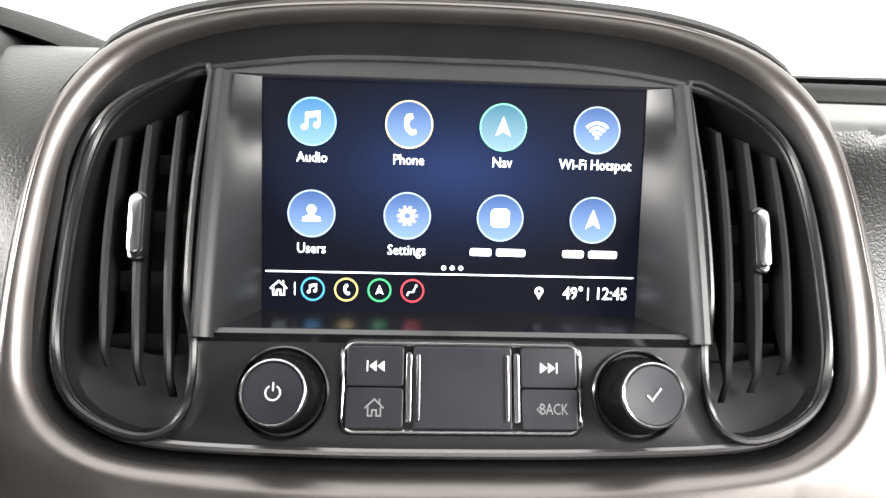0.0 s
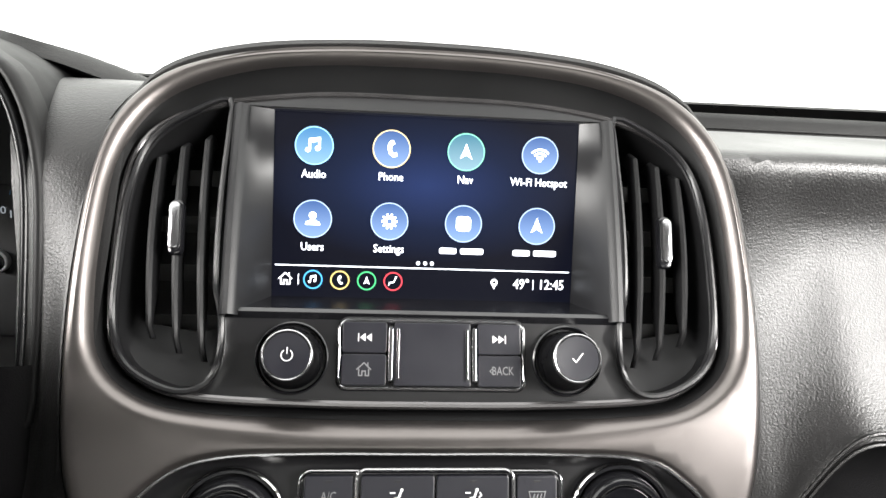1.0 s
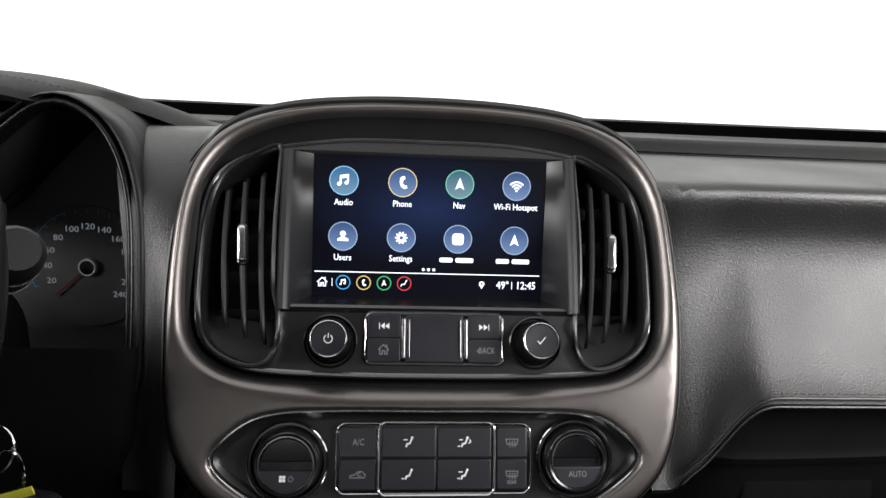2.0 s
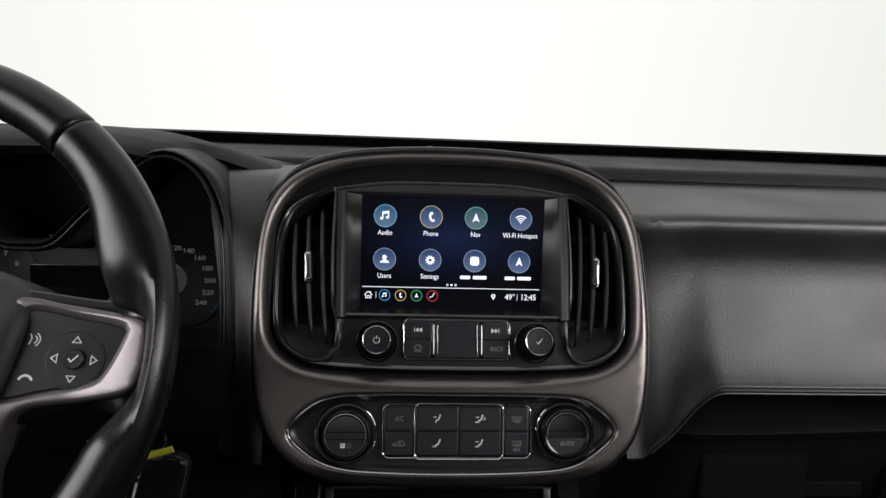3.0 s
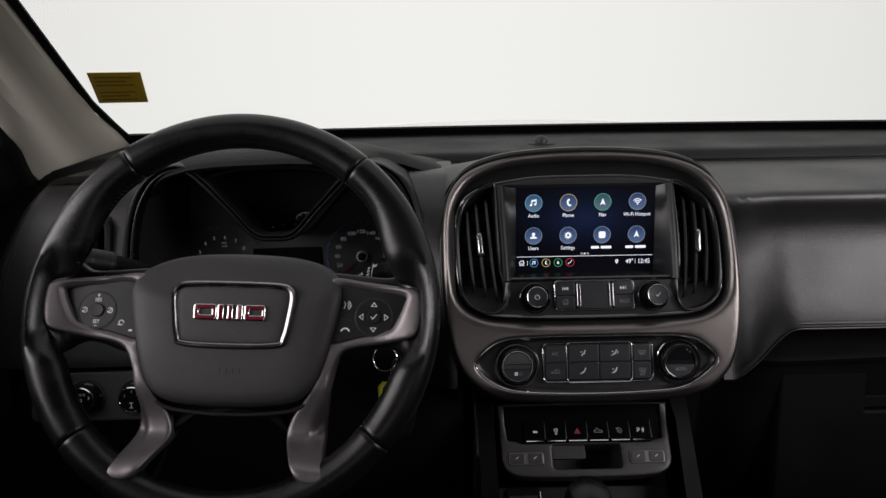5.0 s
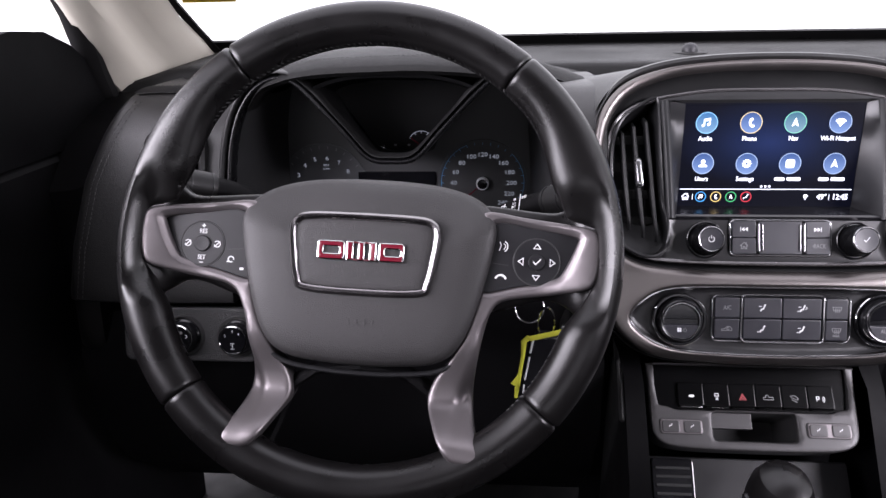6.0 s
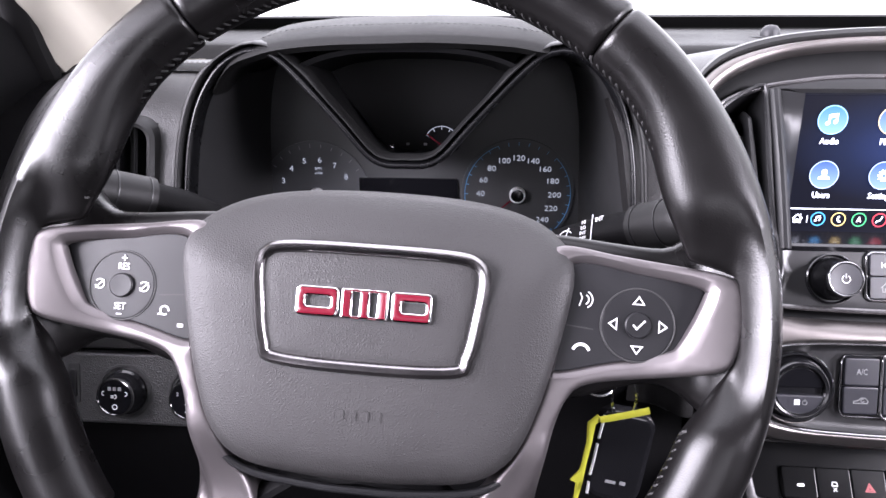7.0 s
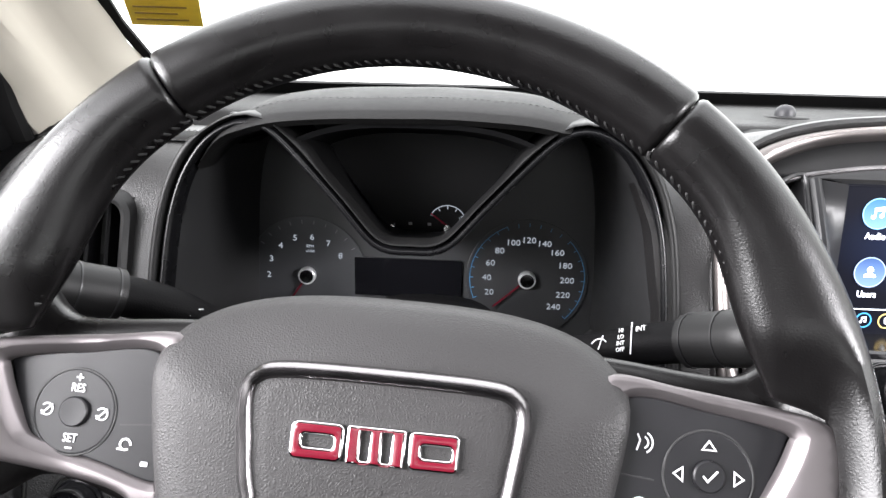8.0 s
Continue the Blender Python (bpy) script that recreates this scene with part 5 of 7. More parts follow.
gauge(-0.492, 0.975, 0.0545, ["2", "3", "4", "5", "6", "7", "8"], 182, -25, 0.0078, None, "rev counter dial in paler grey, as if lit")
gauge(-0.294, 0.9795, 0.0545, [str(v) for v in range(20, 241, 20)], 202.5, -22.5, 0.0077, 222, "dark speedometer dial with a blue scale")
words("RPM", 0.0040, shifted(FACEM, -0.489, 1.002, 0.0016), GLOW_FIGURE, CLUSTER, "figure", 0.9)
words("x1000", 0.0036, shifted(FACEM, -0.489, 0.9975, 0.0016), GLOW_FIGURE, CLUSTER, "figure", 0.9)
part("trip_display", slab(rrect(0.097, 0.036, 0.001, 2, -0.4005, 0.976), 0.0015, 0.0004, on(FACEM)), LCD, CLUSTER, "dark trip display")
UPM = Matrix(((1, 0, 0, 0), (0, 0, -1, 0.478), (0, 1, 0, 0), (0, 0, 0, 1)))
part("upper_plate", slab([Vector((-0.386 + u, z)) for u, z in ((-0.106, 1.114), (-0.093, 1.1035), (-0.066, 1.077), (-0.044, 1.048), (-0.036, 1.028), (-0.018, 1.0205), (0.0, 1.020), (0.018, 1.0205), (0.036, 1.028), (0.044, 1.048), (0.066, 1.077), (0.093, 1.1035), (0.106, 1.114))], 0.002, 0.0005, on(UPM), base=-0.002), DEEP, CLUSTER, "dark upper gauge plate")
TX, TZ = -0.365, 1.0342
part("scale", strokes([arc(0.0155, 28, 152, 14, TX, TZ)] + [[(TX + 0.0155 * math.cos(radians(a)), TZ + 0.0155 * math.sin(radians(a))), (TX + 0.0126 * math.cos(radians(a)), TZ + 0.0126 * math.sin(radians(a)))] for a in (28, 59, 90, 121, 152)], 0.0007, on(shifted(UPM, 0, 0, 0.0002))), GLOW_FIGURE, CLUSTER, "small temperature scale")
words("H", 0.0050, shifted(UPM, TX + 0.0112, TZ + 0.0035, 0.0004), GLOW_FIGURE, CLUSTER, "figure", 0.9)
part("needle", strokes([[(TX - 0.001, TZ - 0.001), (TX - 0.0135, TZ + 0.0082)]], 0.0013, on(shifted(UPM, 0, 0, 0.0008)), 0.0005), RED, CLUSTER, "small red needle")
part("hub", lathe(((0.0030, 0.0), (0.0030, 0.002), (0.0020, 0.0024)), 18, on(shifted(UPM, TX, TZ - 0.004, 0))), CHROME, CLUSTER)
part("hub", lathe(((0.0028, 0.0), (0.0028, 0.002), (0.0020, 0.0024)), 18, on(shifted(UPM, -0.4114, TZ - 0.005, 0))), SMOKE, CLUSTER)
part("marking", shapes([rrect(0.0030, 0.0022, 0.0004, 2, x, TZ - 0.001) for x in (-0.396, -0.380)] + [rrect(0.0010, 0.0036, 0.0003, 2, x, TZ - 0.003) for x in (-0.4185, -0.4095)], on(shifted(UPM, 0, 0, 0.0002)), 0.0003), FAINT, CLUSTER)


VISOR = smooth_loop([(-0.540, 1.100), (-0.532, 1.112), (-0.522, 1.124), (-0.508, 1.133), (-0.485, 1.139), (-0.448, 1.1425), (-0.40, 1.144), (-0.36, 1.1445), (-0.31, 1.142), (-0.285, 1.138), (-0.259, 1.1315), (-0.235, 1.126),
                     (-0.217, 1.1205), (-0.195, 1.113), (-0.165, 1.101), (-0.135, 1.082)], 60, closed=False)


def visor_section(p):
    """The hood's cross-section: a rolled front edge over the dials, thinner at its left end and a low ridge towards the stack."""
    x, zt = p.x, p.y
    e = step(-0.285, -0.235, x)
    thin = 1 - 0.45 * e - 0.35 * (1 - step(-0.535, -0.505, x))
    yf = 0.398 + 0.066 * e
    return [Vector((x, y, z)) for y, z in ((0.66, 1.108), (0.60, 1.108 + (zt - 1.112) * 0.35), (0.55, zt - 0.004), (0.51, zt - 0.0005), (max(0.465, yf + 0.022), zt - 0.0005), (yf + 0.030 - 0.016 * e, zt - 0.006 * thin),
                                           (yf + 0.005, zt - 0.013 * thin), (yf, zt - 0.0185 * thin), (yf + 0.005, zt - 0.0225 * thin), (yf + 0.028, zt - 0.0235 * thin), (0.512, zt - 0.022 * thin))]


part("hood", grid_surface([visor_section(p) for p in VISOR]), HOODPAD, CLUSTER, "black grained hood over the dials")
vp = [visor_section(p)[5] + Vector((0, -0.0006, 0.0006)) for p in smooth_loop([tuple(q) for q in VISOR[6:40:3]], 90, closed=False)]
part("stitching", stitch_row([vp], 0.003, 0.002, 0.00028), HOODPAD, CLUSTER, "charcoal stitching along the hood")
inner = []
for i in range(31):
    u = -1 + 2 * i / 30
    x = -0.386 + 0.090 * u
    z = 1.1175 - 0.0155 * abs(u) ** 3
    inner.append([Vector((x, 0.404, z + 0.005)), Vector((x, 0.408, z + 0.001)), Vector((x, 0.43, z)), Vector((x * 0.96 - 0.0155, 0.47, z - 0.008)), Vector((x * 0.94 - 0.023, 0.506, z - 0.014))])
part("hood_lining", grid_surface(inner), VENTBLACK, CLUSTER, "black lining under the hood")

# ---- steering wheel ----
TAU = radians(25)
WC = Vector((-0.3745, 0.173, 1.0175))
WHEEL = Matrix(((1, 0, 0, WC.x), (0, math.sin(TAU), -math.cos(TAU), WC.y), (0, math.cos(TAU), math.sin(TAU), WC.z), (0, 0, 0, 1))) @ pose(0, 0, 0, 0, 0, -2.6)
wheel = thing("steering_wheel", WHEEL, "black leather-wrapped steering wheel with silver spokes and controls", "steering wheel")
RM, RB = 0.1745, 0.004


def bump_at(a):
    """Thumb grips: extra girth on the inner side where the side spokes meet the rim."""
    d = abs(((a + 180) % 360) - 180)
    d = min(abs(d - 22), abs(d - 158))
    return math.exp(-(d / 13) ** 2) * (1.0 if a % 360 < 180 else 0.12)


def rim_loop(a, groove=0.0):
    c, s = math.cos(radians(a)), math.sin(radians(a))
    g = bump_at(a)
    h = 1 - (step(8.0, 22, min(a % 360, 180 - a % 360)) if a % 360 < 180 else step(6.6, 17, min(a % 360 - 180, 360 - a % 360)))
    near = min(abs(((a + 180) % 360) - 180), abs((a % 360) - 180))
    out, inn, dep = 0.0168 - groove, (0.0168 + 0.0095 * g) * (1 - 0.85 * (1 - (step(8, 12, near) if a % 360 < 180 else step(3.0, 20, near)))) - groove, 0.0165 - groove
    pts = []
    for j in range(28):
        t = 2 * math.pi * j / 28
        r = RM + (out if math.cos(t) > 0 else inn) * math.cos(t)
        cut = h * 0.86 * (1 - step(0.1700, 0.1825, r)) if math.sin(t) > 0 else 0
        pts.append(WHEEL @ Vector((r * c, r * s, RB + dep * math.sin(t) * (1 - 0.15 * g) * (1 - cut))))
    return pts


SEAMS = (51.8, 127.6, 221.5, 321.2)
for a0, a1 in zip(SEAMS, SEAMS[1:] + (SEAMS[0] + 360,)):
    n = max(8, int((a1 - a0) / 0.9))
    angles = [a0 + 0.10, a0 + 0.35] + [a0 + 0.8 + (a1 - a0 - 1.6) * i / n for i in range(n + 1)] + [a1 - 0.35, a1 - 0.10]
    loops = [rim_loop(a, 0.0018 if k in (0, len(angles) - 1) else (0.0008 if k in (1, len(angles) - 2) else 0)) for k, a in enumerate(angles)]
    bm = bmesh.new()
    skin(bm, loops, True, (True, True))
    part("rim_section", bm, LEATHER, wheel, "black leather rim wrap")
bm = bmesh.new()
loops = [rim_loop(a * 1.5, 0.0060) for a in range(241)]
skin(bm, loops)
part("rim_core", bm, DARK, wheel)


def wheel_at(u, v, w=0.0):
    return WHEEL @ Vector((u, v, w))


# cross-stitching along the inner edge of the rim
def rim_stitches(a0, a1):
    bm = bmesh.new()
    n = int((a1 - a0) / 1.6)
    for k in range(n + 1):
        a = a0 + (a1 - a0) * k / n
        r = RM - 0.0166 - 0.0082 * bump_at(a)
        p = [wheel_at((r + e) * math.cos(radians(a + 0.62 * q)), (r + e) * math.sin(radians(a + 0.62 * q)), RB + 0.0008 + 0.0026 * q) for q, e in ((-1, 0.0014), (-0.5, 0.0003), (0.5, 0.0003), (1, 0.0014))]
        one = tube(p, 0.00090, 6)
        tmp = bpy.data.meshes.new("tmp")
        one.to_mesh(tmp)
        one.free()
        bm.from_mesh(tmp)
        bpy.data.meshes.remove(tmp)
    part("stitching", bm, STITCH, wheel, "charcoal cross-stitching inside the rim")


for a0, a1 in ((16, 164), (316, 342)):
    rim_stitches(a0, a1)

PADH = [(0.0, 0.0585), (0.045, 0.0565), (0.075, 0.0495), (0.093, 0.037), (0.0985, 0.021), (0.0945, -0.008), (0.0855, -0.044), (0.0745, -0.069), (0.057, -0.082), (0.025, -0.0865), (0.0, -0.0872)]
HUB = smooth_loop(PADH + [(-u, v) for u, v in reversed(PADH[1:-1])], 110)
bm = bmesh.new()
c0 = Vector((0, -0.012))
levels = [(1.0, -0.050), (1.0, -0.006), (0.988, -0.001), (0.965, 0.0022), (0.92, 0.0045), (0.80, 0.0062), (0.62, 0.0066), (0.40, 0.0066), (0.18, 0.0066), (0.02, 0.0066)]
skin(bm, [[wheel_at(*(c0 + (p - c0) * s), w - 0.022 * step(0.015, 0.062, p.y) * s * s) for p in HUB] for s, w in levels], True, (True, True))
part("hub_pad", bm, VINYL, wheel, "charcoal grained airbag cover", angle=50)
# badge: chrome frame and plain red blocks
BADGE = smooth_loop([(0.0, 0.0275), (0.040, 0.0268), (0.0525, 0.0235), (0.0575, 0.0145), (0.0555, -0.006), (0.0520, -0.0235), (0.0445, -0.0325), (0.0, -0.0345), (-0.0445, -0.0325), (-0.0520, -0.0235), (-0.0555, -0.006), (-0.0575, 0.0145), (-0.0525, 0.0235), (-0.040, 0.0268)], 96)
bm = bmesh.new()
skin(bm, [[wheel_at(p.x, p.y, w) for p in offset(BADGE, o)] for o, w in ((0.001, 0.002), (0.0, 0.0080), (-0.0018, 0.0100), (-0.0042, 0.0096), (-0.0058, 0.0078), (-0.0066, 0.0040))])
part("badge_frame", bm, BADGE_CHROME, wheel, "chrome badge frame", angle=50)
part("badge_field", slab(offset(BADGE, -0.0055), 0.0012, 0.0005, on(WHEEL), base=0.0062, dome=0.0006), VINYL, wheel, "charcoal grained badge field")


def badge_piece(outer, *holes):
    """One plain block of the badge: a chrome body with a red enamel face, slotted through."""
    body = part("badge_block", panel(outer, holes, on(WHEEL), rim=((-0.0007, 0.0100), (-0.0002, 0.0097), (0, 0.0090), (0.0003, 0.0066)), hole_rims=[((-0.0007, 0.0100), (-0.0002, 0.0097), (0, 0.0090), (0.0003, 0.0066))] * len(holes), fine=0.004),
                CHROME, wheel, "chrome-edged badge block", angle=60)
    part("enamel", panel(offset(outer, -0.0011), [offset(h, 0.0010) for h in holes], on(WHEEL), rim=((-0.0003, 0.0105), (0, 0.0103), (0, 0.0098)), hole_rims=[((-0.0003, 0.0105), (0, 0.0103), (0, 0.0098))] * len(holes), fine=0.004),
         RED, body, "plain red enamel")


badge_piece(rrect(0.0210, 0.0146, 0.0028, 4, -0.0240, -0.0015), rrect(0.0122, 0.0048, 0.0012, 3, -0.0236, -0.0015))
badge_piece(rrect(0.0230, 0.0146, 0.0010, 4, -0.0010, -0.0015), rrect(0.0034, 0.0112, 0.0008, 3, -0.0052, -0.0015), rrect(0.0034, 0.0112, 0.0008, 3, 0.0032, -0.0015))
badge_piece(rrect(0.0195, 0.0146, 0.0024, 4, 0.0215, -0.0015), rrect(0.0116, 0.0048, 0.0012, 3, 0.0225, -0.0015))
part("emboss", shapes([rrect(0.006, 0.0024, 0.0008, 3, 0, -0.0185)], on(shifted(WHEEL, 0, 0, 0.0077)), 0.0004), VINYL, wheel)
part("emboss", shapes([rrect(0.004, 0.0048, 0.0006, 2, -0.009 + 0.006 * i, -0.054) for i in range(4)], on(shifted(WHEEL, 0, 0, 0.0062)), 0.0008), VINYL, wheel)


def mirrored(pts, side):
    return [(side * u, v) for u, v in pts]


SPOKE_OUT = [(0.088, 0.0335), (0.12, 0.0315), (0.152, 0.0275), (0.1675, 0.0245), (0.1735, 0.0190), (0.1752, 0.003), (0.1722, -0.0130), (0.1655, -0.0203), (0.14, -0.0258), (0.108, -0.0315), (0.0975, -0.0405), (0.0920, -0.060), (0.0880, -0.085), (0.0866, -0.105), (0.0890, -0.124),
             (0.0945, -0.1405), (0.0950, -0.1465), (0.0905, -0.1490), (0.0775, -0.1485), (0.0695, -0.1440), (0.0595, -0.128), (0.0528, -0.111), (0.0575, -0.094), (0.0680, -0.0785), (0.0780, -0.060), (0.0860, -0.035), (0.090, -0.010), (0.092, 0.010)]
POD_R = [(0.096, 0.0245), (0.13, 0.0225), (0.1565, 0.0185), (0.158, 0.0125), (0.149, -0.008), (0.1415, -0.0140), (0.115, -0.0205), (0.0885, -0.0255), (0.0925, -0.006)]


def spoke_w(u, v):
    """The spoke trim's height: it climbs onto the rim at its outer end, dips along its leg, falls off outside the leg's ridge and
    climbs again onto the rim at the foot."""
    a = abs(u)
    ridge = 0.0945 - 0.0080 * step(0.035, 0.062, -v) - 0.0150 * step(0.060, 0.114, -v)
    fall = step(ridge, ridge + 0.010, a) * step(0.034, 0.055, -v) * (1 - step(0.090, 0.150, -v))
    return -0.003 + 0.0105 * step(0.126, 0.174, a) - 0.010 * step(0.06, 0.105, -v) - 0.009 * fall + 0.0330 * step(0.108, 0.141, -v)


def web_rows(side):
    rows = []
    for i in range(19):
        u = 0.075 + 0.100 * i / 18
        flare = step(0.138, 0.178, u) ** 1.5
        top, low = 0.0415 - 0.004 * step(0.08, 0.14, u) + 0.034 * flare, -0.042 + 0.012 * step(0.09, 0.14, u) - 0.020 * flare
        wc = -0.0200 + 0.0165 * step(0.157, 0.175, u)
        rows.append([wheel_at(side * u, (top + low) / 2 + (top - low) / 2 * math.copysign(abs(math.cos(a)) ** 0.75, math.cos(a)), wc + 0.0112 * math.copysign(abs(math.sin(a)) ** 0.55, math.sin(a)))
                     for a in [2 * math.pi * j / 36 for j in range(36)]])
    return rows


for side in (-1, 1):
    loop = smooth_loop(mirrored(SPOKE_OUT, side), 150)
    pod = smooth_loop(mirrored(POD_R, side), 80)
    sp = panel(loop, [pod], lambda u, v, w: wheel_at(u, v, w + spoke_w(u, v)), rim=((-0.0030, 0.0), (-0.0014, -0.0007), (-0.0003, -0.0022), (0, -0.005), (0, -0.018)),
               hole_rims=[((-0.0042, 0.0), (-0.0036, -0.0002), (-0.0006, -0.0026), (0.0, -0.0032), (0.0004, -0.007))], fine=0.003)
    part("spoke", sp, SPOKE, wheel, "satin silver spoke trim", angle=60)
    base = part("control_pad", slab(offset(pod, 0.0002), 0.0030, 0.0006, lambda u, v, w: wheel_at(u, v, w - 0.003), base=-0.0042), CONTROL, wheel, "dark control pad")
    cx, cy = side * 0.129, -0.0015
    part("disc", slab(circle(0.0172, 36), 0.0016, 0.0006, on(shifted(WHEEL, cx, cy, -0.0055)), base=0.0), CONTROL, base, "round rocker disc")
    part("disc_groove", tube([wheel_at(cx + p.x, cy + p.y, -0.0042) for p in circle(0.0175, 40)], 0.0005, 6, closed=True), DARK, base)
    part("disc_button", lathe(((0.0062, 0.0), (0.0062, 0.0018), (0.0056, 0.0024), (0.0005, 0.0022)), 28, on(shifted(WHEEL, cx, cy, -0.0045))), CONTROL, base)
    at = on(shifted(WHEEL, cx, cy, -0.0037))
    tops = on(shifted(WHEEL, cx, cy, -0.0020))
    if side > 0:
        tri = lambda a: [(0.0135 * math.cos(a), 0.0135 * math.sin(a)), (0.0100 * math.cos(a) - 0.0026 * math.sin(a), 0.0100 * math.sin(a) + 0.0026 * math.cos(a)), (0.0100 * math.cos(a) + 0.0026 * math.sin(a), 0.0100 * math.sin(a) - 0.0026 * math.cos(a)), (0.0135 * math.cos(a), 0.0135 * math.sin(a))]
        part("marking", strokes([tri(k * math.pi / 2) for k in range(4)], 0.0006, at), MARK, base)
        part("marking", strokes([[(-0.0024, 0.0), (-0.0008, -0.0018), (0.0028, 0.0022)]], 0.0007, tops), MARK, base)
        far = on(shifted(WHEEL, side * 0.104, 0.009, -0.0041))
        part("marking", strokes([[(-0.003, -0.003), (-0.0018, 0.0008), (-0.0028, 0.0030)], arc(0.0024, -60, 60, 6, -0.001, 0.0), arc(0.0042, -60, 60, 6, -0.001, 0.0)], 0.0006, far), MARK, base)
        far = on(shifted(WHEEL, side * 0.103, -0.0145, -0.0041))
        part("marking", strokes([arc(0.0040, 25, 155, 8, 0, -0.002)], 0.0014, far), MARK, base)
        part("groove", strokes([[(0.0925, -0.0035), (0.108, -0.005)]], 0.0006, on(shifted(WHEEL, 0, 0, -0.0043)), 0.0003), DARK, base)
    else:
        for v, text in ((0.0095, "RES"), (-0.0108, "SET")):
            words(text, 0.0050, shifted(WHEEL, cx, cy + v, -0.0036), MARK, base, "marking", 0.8)
        part("marking", strokes([[(-0.0012, -0.0146), (0.0012, -0.0146)]], 0.0006, at), MARK, base)
        part("marking", strokes([[(0, 0.0126), (0, 0.0152)], [(-0.0013, 0.0139), (0.0013, 0.0139)]], 0.0006, at), MARK, base)
        for s2 in (-1, 1):
            part("marking", strokes([arc(0.0024, 200, 500, 10, s2 * 0.0118, 0), [(s2 * 0.0118 - 0.002, -0.002), (s2 * 0.0118 + 0.002, 0.002)]], 0.0006, at), MARK, base)
        far = on(shifted(WHEEL, side * 0.1055, -0.0125, -0.0041))
        part("marking", strokes([arc(0.0022, 0, 300, 10), [(-0.003, -0.002), (-0.001, -0.002)]], 0.0008, far), MARK, base)
        part("marking", shapes([rrect(0.003, 0.0018, 0.0003, 2, 0, 0)], on(shifted(WHEEL, side * 0.0965, -0.0195, -0.0041))), MARK, base)
        part("groove", strokes([[(-0.0925, -0.0035), (-0.109, -0.005)]], 0.0006, on(shifted(WHEEL, 0, 0, -0.0043)), 0.0003), DARK, base)
    # leather web that carries the spoke into the rim
    bm = bmesh.new()
    skin(bm, web_rows(side), True, (True, True))
    part("spoke_web", bm, LEATHER, wheel, "black leather web behind the spoke", angle=50)
# dark back shell and lower bridge
bm = bmesh.new()
skin(bm, [[wheel_at(p.x * s, p.y * s - 0.004, w) for p in HUB] for s, w in ((0.97, -0.030), (0.97, -0.040), (0.88, -0.055), (0.6, -0.068))], True, (True, True))
part("back_shell", bm, LOWER, wheel, "black plastic back shell")
lip = [p for p in HUB if p.y < -0.058]
lip.sort(key=lambda p: p.x)
part("hub_lip", tube([wheel_at(p.x * 1.03, p.y * 1.03 - 0.0035, -0.0100) for p in lip], 0.0020, 10), BEZEL, wheel, "grey lip under the airbag cover")
for side in (-1, 1):
    bm = tube([wheel_at(side * u, v, w) for u, v, w in ((0.0, -0.087, -0.02), (0.035, -0.092, -0.022), (0.055, -0.105, -0.026), (0.068, -0.135, -0.03), (0.078, -0.165, -0.02))], 0.008, 10, flat=0.6)
    part("lower_bridge", bm, LOWER, wheel)

# ---- steering column, stalks, ignition key ----
column = thing("steering_column", (-0.3785, 0.30, 0.95), "black plastic steering column shroud", "steering column")
bm = bmesh.new()
loops = []
for t in range(9):
    k = t / 8
    c = WC + Vector((0, 0.06, -0.03)) + Vector((0, 0.20 * k, -0.06 * k))
    loops.append([c + Vector(((0.052 + 0.012 * k) * math.copysign(abs(math.cos(a)) ** 0.7, math.cos(a)), 0, (0.050 + 0.010 * k) * math.copysign(abs(math.sin(a)) ** 0.7, math.sin(a)))) for a in [2 * math.pi * j / 32 for j in range(32)]])
skin(bm, loops, True, (True, True))
part("shroud", bm, LOWER, column)


